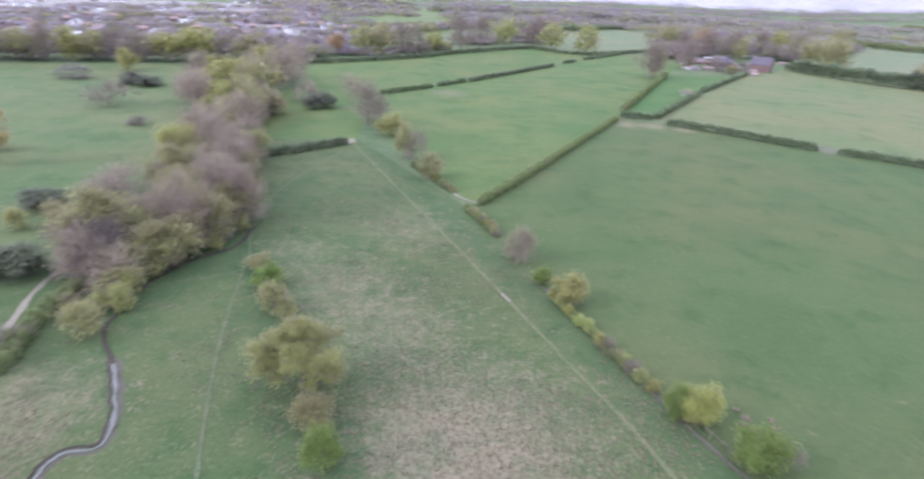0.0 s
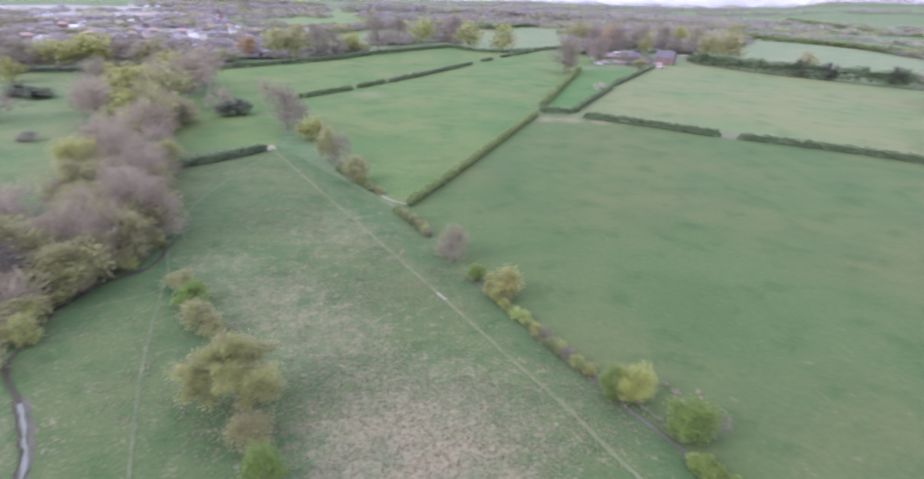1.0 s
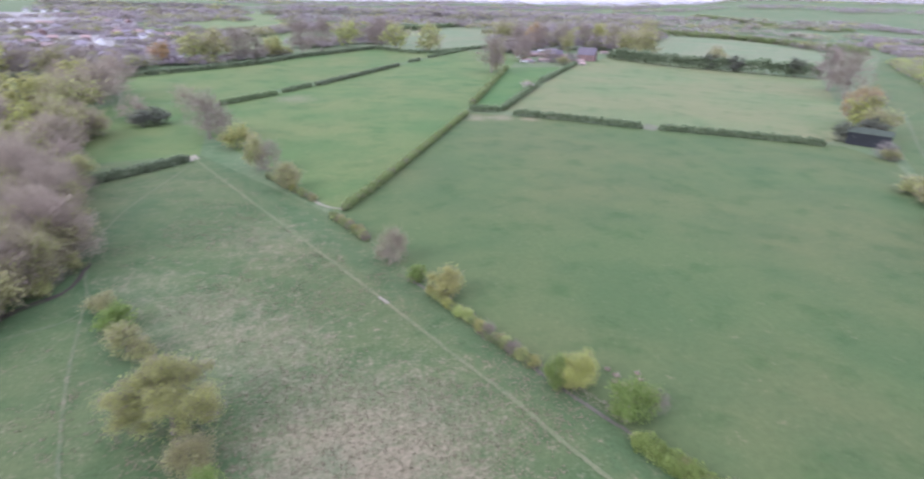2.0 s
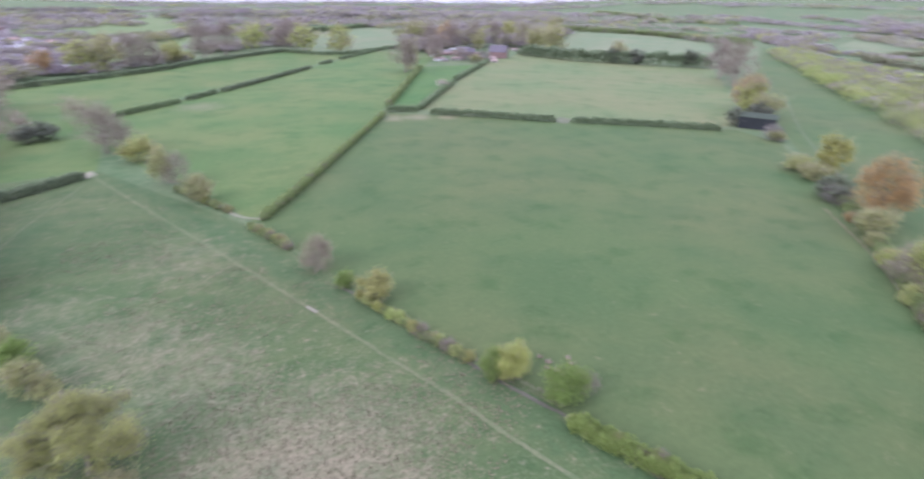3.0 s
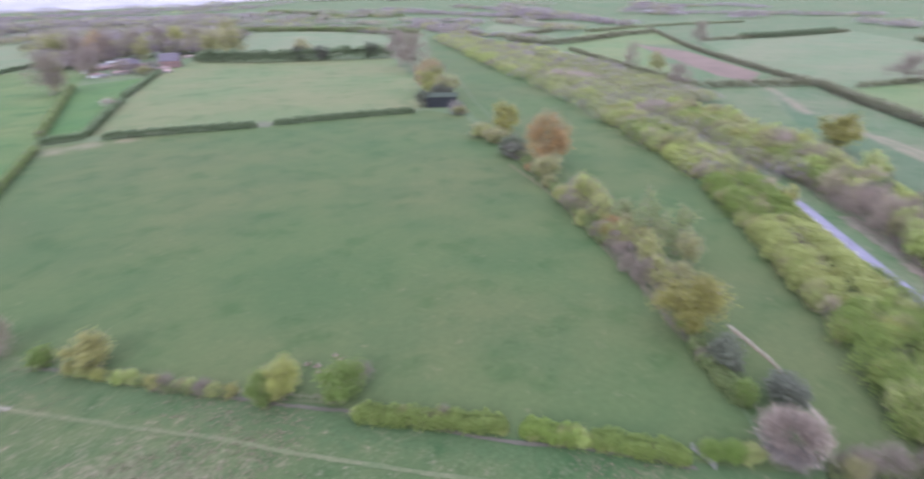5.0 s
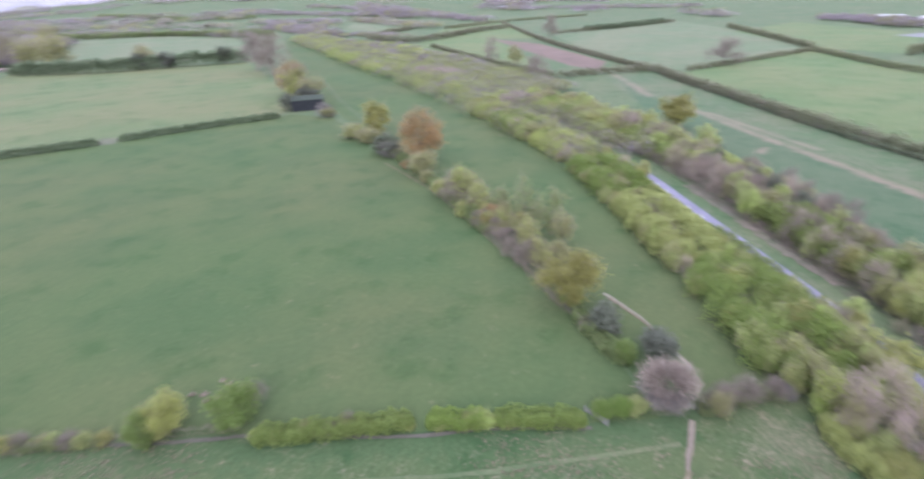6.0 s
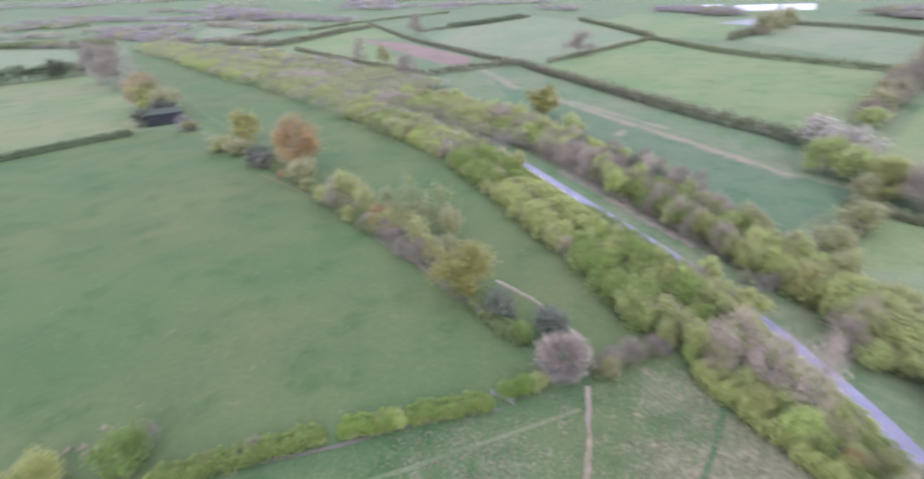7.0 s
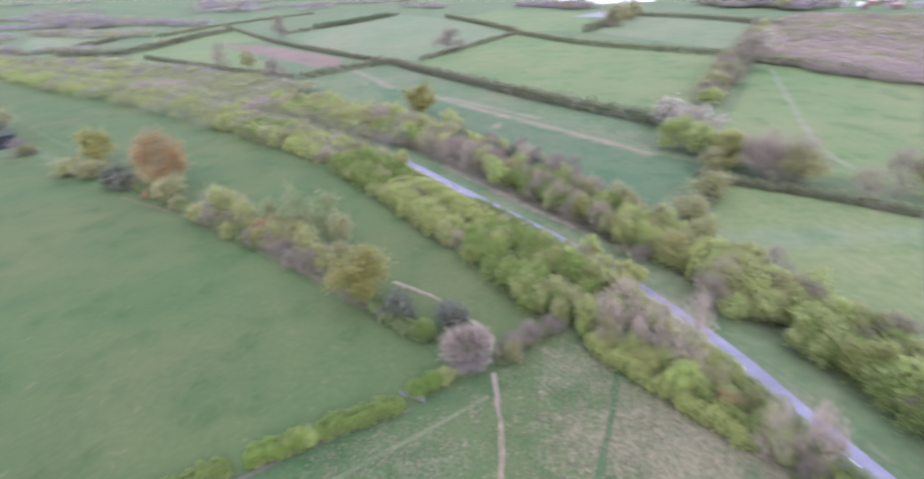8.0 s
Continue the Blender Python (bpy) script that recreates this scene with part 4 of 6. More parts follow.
hedge("fresh", [(80.9, -28.7), (68.0, -35.7), (57.3, -41.0), (50.6, -44.0)], 4.0, 3.0)
hedge("mixed", [(376.0, -219.0), (333.0, -236.0), (290.0, -245.0)], 5.0, 4.6)
tree("ash", -75.0, 349.6, 11.8, 5.9)
tree("bare", -50.9, 276.0, 18.0, 7.4)
tree("bare", -49.6, 286.0, 12.6, 6.1)
tree("yellow", -36.5, 255.9, 9.9, 5.1)
tree("olive", -26.0, 222.1, 14.8, 4.5)
tree("bare", -20.7, 218.5, 12.6, 5.2)
tree("olive", -12.9, 197.2, 10.1, 5.1)
tree("bare", 15.6, 132.2, 9.6, 4.9)
tree("ash", 16.3, 131.6, 8.2, 4.2)
tree("bush", 20.2, 119.4, 4.9, 2.7)
tree("yellow", 26.0, 111.5, 7.5, 4.6)
tree("bush", 38.1, 74.8, 6.5, 2.4)
tree("yellow", 42.6, 74.1, 7.0, 3.9)
tree("yellow", 41.0, 74.2, 4.9, 2.7)
tree("bush", 47.9, 64.2, 7.4, 4.6)
tree("bare", 52.0, 64.4, 5.4, 2.7)
tree("olive", 171.9, 536.3, 24.2, 7.4)
tree("bush", 71.9, 5.2, 3.4, 2.4)
tree("bush", 70.4, 8.0, 3.0, 2.1)
tree("fresh", 73.4, 2.9, 2.9, 1.9)
tree("thorn", 77.5, -1.5, 9.0, 5.2)
tree("bare", 52.7, 45.7, 3.7, 1.6)
tree("dark", 94.2, 11.3, 8.4, 3.8)
tree("dark", 90.1, 0.7, 6.4, 3.8)
tree("bush", 86.5, 6.3, 4.9, 2.4)
tree("yellow2", 103.3, 20.1, 13.2, 6.4)
tree("bare", 119.7, 32.5, 5.8, 4.5)
tree("bare", 129.4, 43.8, 5.2, 4.0)
tree("bare", 120.1, 35.2, 6.7, 3.8)
tree("orange", 141.9, 52.5, 6.3, 4.9)
tree("poplar", 148.1, 51.4, 10.5, 4.2)
tree("poplar", 143.4, 42.7, 15.0, 4.3)
tree("poplar", 139.3, 33.9, 15.4, 4.6)
tree("olive", 133.9, 29.4, 10.6, 3.4)
tree("bare", 156.6, 68.8, 10.9, 7.4)
tree("orange", 197.0, 103.4, 22.1, 8.4)
tree("olive", 180.3, 94.4, 10.3, 5.8)
tree("dark", 204.8, 124.3, 7.8, 5.4)
tree("darkbare", 200.8, 120.3, 5.4, 4.0)
tree("yellow2", 239.2, 149.7, 14.7, 5.5)
tree("olive", 228.7, 155.6, 5.6, 6.6)
tree("olive", 220.4, 144.0, 6.2, 5.1)
tree("darkbare", 268.6, 202.9, 6.6, 4.1)
tree("olive", 268.5, 201.0, 5.0, 4.1)
tree("orange", 335.3, 280.0, 21.0, 8.6)
tree("oak", 318.0, 262.0, 19.0, 8.0)
tree("olive", 312.0, 245.0, 15.0, 7.0)
tree("dark", 296.0, 236.0, 11.5, 6.5)
tree("dark", 279.5, 238.5, 9.5, 4.6)
tree("bare", 448.1, 411.3, 30.0, 14.0)
tree("bare", 421.5, 369.9, 30.0, 13.6)
tree("bare", 79.3, -10.2, 4.9, 2.7)
tree("bare", 82.4, -13.9, 4.5, 3.0)
tree("olive", 77.0, -9.7, 4.7, 1.8)
tree("bare", 84.5, -18.2, 4.1, 2.2)
tree("darkbare", 85.3, -20.6, 2.6, 1.6)
tree("bare", 249.8, 687.8, 30.0, 14.0)
tree("olive", 292.3, 874.4, 30.0, 14.0)
tree("bare", 308.1, 766.3, 30.0, 14.0)
tree("bare", 360.5, 806.4, 30.0, 14.0)
tree("olive", 345.0, 750.6, 24.1, 8.4)
tree("orange", 317.1, 806.1, 30.0, 14.0)
tree("bare", 408.8, 830.3, 30.0, 14.0)
tree("yellow", 459.3, 876.2, 30.0, 14.0)
tree("bare", 426.7, 768.1, 30.0, 14.0)
tree("olive", 410.3, 699.9, 30.0, 14.0)
tree("olive", 447.1, 713.6, 30.0, 12.6)
tree("olive", 738.8, 1187.9, 30.0, 14.0)
tree("yellow", 458.4, 751.9, 29.9, 9.5)
tree("bare", 230.2, 621.3, 22.3, 9.5)
tree("olive", -109.0, 574.6, 24.1, 10.3)
tree("olive", -92.5, 589.2, 26.3, 11.4)
tree("orange", -134.3, 559.5, 18.4, 7.5)
tree("bare", -74.6, 609.2, 25.0, 10.8)
tree("yellow", -41.8, 635.8, 20.2, 8.1)
tree("bare", -59.6, 617.0, 18.2, 11.0)
tree("bare", -14.7, 667.2, 30.0, 13.5)
tree("bare", 7.9, 724.0, 30.0, 14.0)
tree("pale", 41.9, 776.4, 30.0, 14.0)
tree("bare", 81.5, 796.5, 30.0, 14.0)
tree("pale", 101.8, 744.8, 30.0, 14.0)
tree("pale", 144.1, 739.8, 30.0, 14.0)
tree("bare", 91.8, 817.6, 30.0, 10.3)
tree("ash", -92.3, 314.7, 11.9, 6.2)
tree("dark", -86.9, 304.8, 7.7, 4.4)
tree("dark", -80.7, 312.2, 7.1, 5.3)
tree("darkbare", -107.1, 281.3, 8.3, 4.5)
tree("olive", -102.1, 289.3, 7.7, 5.6)
tree("yellow", -241.9, 394.8, 13.6, 6.0)
tree("dark", -213.0, 347.8, 6.4, 5.9)
tree("dark", -200.6, 344.2, 5.8, 7.3)
tree("darkbare", -253.4, 354.4, 6.7, 8.4)
tree("bare", -187.7, 285.1, 10.4, 9.1)
tree("darkbare", -152.5, 248.6, 3.3, 4.1)
tree("bare", -343.3, 406.8, 18.3, 10.6)
tree("olive", -329.0, 413.5, 19.4, 10.7)
tree("bare", -316.0, 419.1, 20.9, 10.4)
tree("yellow", -300.6, 425.9, 21.3, 10.2)
tree("olive", -287.5, 430.8, 19.6, 8.9)
tree("bare", -276.2, 437.4, 20.5, 10.6)
tree("bare", -260.9, 446.1, 18.1, 12.6)
tree("yellow", -243.6, 453.1, 19.4, 11.7)
tree("yellow", -224.6, 463.5, 23.6, 13.8)
tree("bare", -204.5, 471.1, 18.3, 12.1)
tree("olive", -189.0, 476.1, 17.8, 9.8)
tree("bare", -174.7, 484.8, 16.9, 12.4)
tree("olive", -357.2, 400.3, 18.9, 10.4)
tree("bare", -369.2, 394.7, 18.6, 10.3)
tree("bare", -171.8, 354.5, 17.8, 7.8)
tree("yellow", -192.7, 403.0, 13.0, 6.7)
tree("ash", -140.0, 281.4, 18.8, 8.4)
tree("yellow", -139.1, 320.6, 21.5, 8.5)
tree("olive", -123.6, 320.1, 19.2, 10.9)
tree("yellow", -143.9, 396.2, 20.6, 10.3)
tree("ash", -124.4, 368.2, 20.6, 13.3)
tree("ash", -125.7, 402.0, 21.0, 9.4)
tree("ash", -113.0, 264.0, 12.2, 8.1)
tree("yellow", -104.0, 193.2, 16.0, 6.8)
tree("ash", -92.1, 190.3, 21.5, 7.4)
tree("ash", -75.9, 170.8, 22.0, 6.5)
tree("olive", -92.2, 164.7, 16.0, 7.2)
tree("ash", -69.5, 148.5, 19.6, 7.7)
tree("ash", -75.0, 130.5, 18.5, 6.3)
tree("ash", -67.8, 132.5, 16.6, 6.2)
tree("ash", -109.3, 163.1, 9.8, 8.9)
tree("dark", -123.4, 147.3, 6.3, 6.6)
tree("dark", -114.9, 152.1, 5.1, 4.7)
tree("olive", -111.0, 136.3, 7.0, 4.2)
tree("pale", -119.3, 131.6, 6.6, 3.6)
tree("olive", -86.3, 118.8, 18.0, 9.1)
tree("ash", -85.1, 108.2, 13.6, 5.9)
tree("olive", -73.9, 115.9, 10.9, 7.7)
tree("pale", -73.5, 102.4, 7.1, 5.1)
tree("dark", -100.6, 109.0, 8.0, 6.1)
tree("dark", -106.7, 105.5, 8.5, 5.2)
tree("olive", -72.1, 87.9, 7.5, 4.1)
tree("bare", -84.3, 82.4, 4.7, 3.4)
tree("pale", -70.1, 96.9, 6.8, 2.5)
tree("orange", -167.8, 184.7, 24.8, 5.2)
tree("yellow", -178.7, 199.0, 7.7, 3.8)
tree("olive", -48.7, 117.6, 4.8, 3.3)
tree("bush", -43.9, 110.3, 5.3, 4.2)
tree("olive", -39.9, 100.5, 7.0, 3.9)
tree("oak", -26.6, 76.2, 14.0, 7.5)
tree("olive", -22.4, 67.4, 6.2, 4.0)
tree("bush", -18.6, 59.0, 7.9, 3.3)
tree("olive", -36.1, 98.3, 3.9, 2.5)
tree("yellow2", 286.1, 6.7, 15.0, 7.2)
tree("blossom", 222.5, -101.2, 12.6, 7.2)
tree("blossom", 203.5, -104.5, 15.2, 7.5)
tree("fresh", 195.0, -91.8, 12.6, 6.7)
tree("fresh", 185.7, -96.2, 13.3, 5.9)
tree("yellow", 169.0, -98.5, 12.9, 6.7)
tree("ash", 155.5, -103.0, 13.4, 6.5)
tree("olive", 148.4, -110.4, 12.9, 6.4)
tree("olive", 166.4, -90.8, 8.4, 4.9)
tree("ash", 135.9, -121.5, 9.6, 4.2)
tree("ash", 134.7, -129.5, 15.3, 5.0)
tree("olive", 131.2, -135.8, 15.0, 5.3)
tree("olive", 143.3, -79.2, 9.8, 5.6)
tree("olive", 127.0, -66.0, 9.7, 4.7)
tree("bare", 344.9, -202.1, 18.2, 11.1)
tree("bare", 303.9, -168.3, 11.9, 7.5)
tree("olive", 285.3, -149.0, 9.7, 7.0)
tree("blossom", 381.9, -230.7, 18.5, 8.2)
tree("bare", 850.7, 211.1, 25.9, 9.3)
tree("bare", 547.5, -20.1, 18.4, 11.0)
tree("bare", 543.6, 195.8, 20.7, 5.9)
tree("bare", 436.6, 119.7, 14.9, 9.4)
tree("olive", 520.5, 163.8, 16.5, 6.2)
tree("olive", 690.7, -228.7, 22.4, 11.4)
tree("olive", 754.4, -268.7, 20.3, 12.3)
tree("bare", 675.7, -219.5, 9.8, 6.4)
tree("darkbare", -100.4, 144.3, 10.3, 5.9)
tree("olive", -80.0, 139.6, 11.8, 7.3)
tree("ash", -73.5, 116.6, 10.0, 6.2)
tree("ash", -82.2, 108.0, 11.0, 6.0)
tree("ash", -94.5, 121.2, 12.3, 6.5)
tree("olive", -89.3, 190.8, 12.1, 6.5)
tree("olive", -74.6, 170.1, 14.0, 7.0)
tree("ash", -91.1, 130.5, 11.9, 6.9)
tree("olive", -69.4, 145.0, 11.4, 6.3)
tree("darkbare", -84.9, 113.1, 13.2, 7.4)
tree("darkbare", -101.3, 201.1, 11.5, 7.1)
tree("ash", -84.4, 154.9, 10.0, 5.9)
tree("ash", -97.7, 124.8, 10.2, 5.8)
tree("ash", -87.9, 137.9, 10.8, 5.4)
tree("olive", -85.8, 112.9, 10.0, 5.9)
tree("ash", -89.9, 190.3, 13.0, 6.6)
tree("olive", -95.5, 177.5, 10.6, 5.9)
tree("ash", -98.7, 183.3, 10.9, 6.5)
tree("ash", -100.4, 182.6, 11.9, 5.9)
tree("ash", -111.5, 218.6, 10.1, 6.3)
tree("olive", -113.9, 226.1, 10.7, 5.8)
tree("ash", -85.0, 117.6, 12.3, 7.4)
tree("ash", -86.5, 117.7, 13.8, 7.1)
tree("darkbare", -79.3, 116.6, 8.7, 5.2)
tree("olive", -91.0, 190.1, 9.6, 5.9)
tree("olive", -73.4, 116.9, 11.2, 6.6)
tree("olive", -88.5, 123.2, 14.1, 7.1)
tree("ash", -92.6, 225.7, 11.0, 5.6)
tree("ash", -103.1, 210.0, 10.1, 5.7)
tree("olive", -96.0, 175.8, 9.8, 5.6)
tree("olive", -85.5, 175.7, 10.7, 5.5)
tree("ash", -79.1, 111.3, 9.3, 5.3)
tree("ash", -93.8, 166.1, 11.2, 6.9)
tree("ash", -94.5, 162.4, 12.0, 6.2)
tree("olive", -115.1, 242.6, 10.2, 5.1)
tree("olive", -104.5, 232.7, 9.8, 6.3)
tree("ash", -75.1, 104.0, 10.8, 6.1)
tree("ash", -87.2, 170.5, 7.9, 5.2)
tree("ash", -83.2, 134.0, 11.5, 6.4)
tree("olive", -78.7, 128.8, 10.5, 6.1)
tree("ash", -100.6, 145.3, 12.9, 6.7)
tree("ash", -63.3, 147.8, 12.4, 7.2)
tree("olive", -89.0, 116.8, 12.7, 6.7)
tree("ash", -69.6, 126.8, 12.3, 6.4)
tree("olive", -81.0, 156.9, 8.4, 5.6)
tree("ash", -93.3, 210.2, 7.6, 5.1)
tree("ash", -152.5, 305.8, 12.4, 6.7)
tree("ash", -136.3, 382.9, 11.0, 6.9)
tree("ash", -164.6, 324.2, 10.6, 6.4)
tree("olive", -162.3, 336.3, 10.9, 6.5)
tree("ash", -107.4, 266.0, 11.1, 6.4)
tree("yellow", -131.8, 300.7, 10.4, 6.4)
tree("yellow", -119.2, 268.1, 10.5, 5.4)
tree("ash", -123.7, 285.0, 10.6, 5.5)
tree("ash", -149.0, 302.4, 13.9, 7.3)
tree("ash", -106.7, 261.8, 11.1, 7.2)
tree("olive", -137.2, 324.1, 9.0, 5.4)
tree("yellow", -116.0, 271.4, 11.5, 6.0)
tree("ash", -142.5, 296.1, 13.0, 7.3)
tree("yellow", -125.3, 282.9, 15.0, 7.4)
tree("ash", -135.8, 376.7, 9.2, 5.5)
tree("ash", -161.2, 335.3, 11.0, 5.5)
tree("olive", -127.3, 268.3, 9.1, 5.8)
tree("ash", -131.5, 369.1, 8.8, 5.7)
tree("olive", -78.6, 92.9, 2.8, 2.1)
tree("bare", -81.3, 96.6, 3.0, 2.0)
tree("pale", -84.3, 102.5, 2.6, 2.1)
tree("pale", -81.9, 97.3, 2.9, 2.3)
tree("pale", -74.1, 99.2, 3.4, 2.6)
tree("pale", -75.8, 94.4, 3.2, 2.6)
tree("bare", 140.1, 54.9, 5.2, 3.1)
tree("bare", 134.9, 48.2, 5.5, 3.2)
tree("olive", 164.6, 76.0, 5.8, 3.2)
tree("pale", 145.8, 63.9, 5.4, 3.0)
tree("bare", 122.6, 40.7, 5.4, 2.7)
tree("olive", 134.2, 47.2, 5.0, 2.9)
tree("bare", 141.3, 57.1, 4.0, 2.2)
tree("olive", 172.7, 89.4, 4.9, 2.4)
tree("olive", 216.4, 130.6, 4.0, 2.1)
tree("orange", 187.3, 106.2, 3.4, 2.1)
tree("olive", 188.4, 105.2, 3.5, 2.0)
tree("olive", 206.9, 122.1, 4.7, 2.5)
tree("orange", 165.7, 80.8, 4.1, 2.3)
tree("bare", 110.6, -46.0, 3.6, 2.6)
tree("bare", 114.2, -43.2, 2.6, 2.0)
tree("rosy", 74.8, -34.9, 13.4, 3.6)
tree("rosy", 68.9, -39.5, 16.6, 4.1)
tree("rosy", 78.5, -28.5, 5.5, 3.6)
tree("olive", 78.6, -28.4, 6.7, 2.6)
tree("yellow", 70.6, -32.6, 4.9, 3.7)
tree("fresh", 64.3, -36.1, 7.2, 3.1)
tree("darkbare", 76.5, -31.2, 2.9, 1.5)
tree("rosy", 49.7, -43.3, 10.1, 2.9)
tree("rosy", 47.2, -46.9, 10.9, 2.8)
tree("rosy", 47.6, -48.9, 11.3, 2.8)
tree("blossom", 162.6, 422.7, 6.0, 4.4)
tree("rosy", 81.7, -29.5, 10.2, 3.4)
tree("pale", 84.4, -26.0, 8.8, 3.0)
tree("rosy", 87.0, -33.7, 10.0, 3.3)
tree("olive", 90.0, -24.1, 7.7, 3.4)
tree("pale", 93.8, -21.4, 7.9, 3.5)
tree("fresh", 96.5, -15.8, 7.4, 3.6)
tree("yellow", 177.6, -103.6, 11.3, 7.8)
tree("ash", 160.6, -104.8, 15.0, 7.1)
tree("ash", 155.3, -113.1, 14.4, 7.8)
tree("pale", 156.0, 67.8, 13.1, 4.7)
tree("pale", 149.0, 59.3, 11.4, 4.1)
tree("pale", 126.1, 36.4, 10.7, 3.9)
tree("bush", 102.6, 19.8, 5.7, 2.7)
tree("yellow", 112.0, -34.8, 5.0, 2.7)
tree("yellow", 98.8, -38.7, 7.4, 3.7)
tree("fresh", 114.8, -35.0, 6.4, 3.1)
tree("pale", 86.5, -32.4, 5.4, 2.8)
tree("pale", 103.4, -34.7, 6.4, 3.4)
tree("fresh", 106.6, -28.5, 7.3, 3.6)
tree("pale", 97.2, -34.0, 6.4, 3.5)
tree("olive", 90.8, -35.2, 6.9, 3.6)
tree("yellow", 64.0, -38.4, 3.7, 2.6)
tree("pale", 58.0, -40.0, 2.9, 2.3)
tree("olive", 58.7, -42.5, 3.6, 2.2)
tree("yellow", 56.7, -46.7, 2.8, 2.2)
tree("olive", 69.9, -36.8, 4.1, 2.8)
tree("olive", 59.5, -45.3, 4.5, 2.7)
tree("olive", 72.5, -37.0, 3.0, 2.3)
tree("fresh", 64.0, -45.5, 3.6, 2.6)
tree("yellow", 71.8, -40.3, 2.9, 1.8)
tree("yellow", 72.6, -43.7, 3.6, 2.5)
tree("yellow", 59.9, -42.1, 3.4, 2.1)
tree("fresh", 68.3, -40.4, 3.5, 2.2)
tree("olive", 64.2, -41.2, 5.0, 2.9)
tree("yellow", 66.2, -39.3, 3.6, 2.7)
tree("yellow", 69.4, -41.1, 4.1, 2.4)
tree("fresh", 53.9, -47.0, 3.3, 2.2)
tree("fresh", 73.1, -68.4, 5.2, 3.1)
tree("yellow", 84.0, -65.7, 7.1, 3.9)
tree("fresh", 95.5, -59.1, 6.6, 3.5)
tree("fresh", 72.8, -62.9, 4.5, 3.0)
tree("pale", 82.8, -62.7, 5.7, 3.5)
tree("yellow", 76.1, -69.3, 7.7, 4.0)
tree("fresh", 70.9, -67.7, 6.4, 3.5)
tree("pale", 80.5, -69.2, 5.4, 3.3)
tree("fresh", 82.0, -67.9, 4.9, 3.0)
tree("fresh", 63.1, -75.7, 6.9, 3.8)
tree("fresh", 84.6, -55.8, 5.5, 3.5)
tree("yellow", 86.4, -60.3, 6.4, 3.9)
tree("fresh", 89.7, -61.2, 5.7, 3.0)
tree("fresh", 72.2, -62.2, 5.5, 3.2)
tree("fresh", 60.2, -73.5, 5.7, 3.0)
tree("pale", 90.7, -62.9, 6.0, 3.4)
tree("fresh", 77.7, -69.7, 5.9, 3.2)
tree("pale", 64.4, -70.1, 6.1, 3.3)
tree("fresh", 74.1, -65.2, 6.9, 3.5)
tree("fresh", 75.0, -68.8, 6.1, 3.7)
tree("fresh", 69.0, -65.4, 6.0, 3.2)
tree("fresh", 78.3, -65.8, 6.5, 3.7)
tree("pale", 138.9, 52.7, 5.8, 3.4)
tree("olive", 143.6, 49.7, 7.0, 3.6)
tree("pale", 120.2, 31.9, 7.5, 4.0)
tree("pale", 138.9, 48.5, 7.4, 4.0)
tree("yellow2", 139.2, 43.0, 6.3, 3.2)
tree("olive", 123.9, 27.6, 6.2, 3.1)
tree("pale", 136.2, 41.3, 7.0, 4.0)
tree("bare", 149.0, 60.8, 5.4, 2.8)
tree("bare", 152.0, 61.6, 5.0, 3.1)
tree("pale", 160.0, 78.0, 6.2, 3.5)
tree("olive", 168.1, 78.9, 4.4, 2.6)
tree("bare", 150.5, 60.8, 5.8, 3.3)
tree("olive", -82.5, 171.5, 9.6, 6.5)
tree("olive", -82.1, 162.2, 10.0, 6.3)
tree("ash", -75.3, 169.8, 11.5, 7.3)
tree("olive", -67.6, 149.6, 12.6, 7.2)
tree("ash", -70.7, 154.7, 11.5, 6.1)
tree("olive", -69.9, 146.4, 11.7, 6.5)
tree("olive", -69.0, 133.5, 13.2, 8.0)
tree("olive", -80.5, 154.7, 13.5, 7.7)
tree("yellow", -102.0, 188.4, 18.0, 7.3)
tree("darkbare", 289.5, 615.6, 9.2, 7.2)
tree("olive", 271.3, 599.0, 7.8, 6.7)
tree("olive", 234.3, 631.4, 10.6, 7.1)
tree("bare", 272.3, 648.5, 10.8, 8.6)
tree("darkbare", 267.5, 615.5, 8.0, 6.3)
tree("bare", 163.8, 524.2, 26.4, 10.7)
tree("dark", 211.9, -9.0, 11.0, 4.4)
tree("dark", 184.4, -26.6, 11.0, 3.4)
tree("dark", 176.4, -33.3, 8.0, 3.6)
tree("dark", 197.7, -21.2, 9.0, 3.2)
tree("ash", 214.0, 4.2, 10.5, 5.2)
tree("ash", 203.5, -4.1, 11.0, 5.0)
tree("ash", 194.0, -12.6, 10.0, 4.8)
tree("ash", 188.5, -18.8, 9.5, 4.4)
tree("bare", 226.0, 2.6, 9.5, 5.0)
tree("bare", 244.0, 13.2, 10.0, 5.5)
tree("ash", 258.5, 25.9, 10.0, 5.5)
tree("ash", 145.5, -33.8, 9.5, 4.0)
tree("bare", 136.8, -36.9, 9.0, 3.8)
tree("ash", 129.8, -41.8, 9.0, 3.8)
tree("ash", 92.0, -56.0, 9.0, 4.2)
tree("ash", 88.5, -53.0, 7.5, 3.6)
tree("olive", -62.5, 140.0, 5.0, 3.2)
tree("olive", -64.5, 128.0, 4.5, 3.0)
tree("pale", -71.0, 119.5, 4.8, 3.2)
tree("olive", -75.0, 108.5, 4.2, 3.0)
tree("olive", -74.5, 98.0, 4.0, 2.8)
tree("darkbare", -64.0, 134.0, 3.5, 2.6)

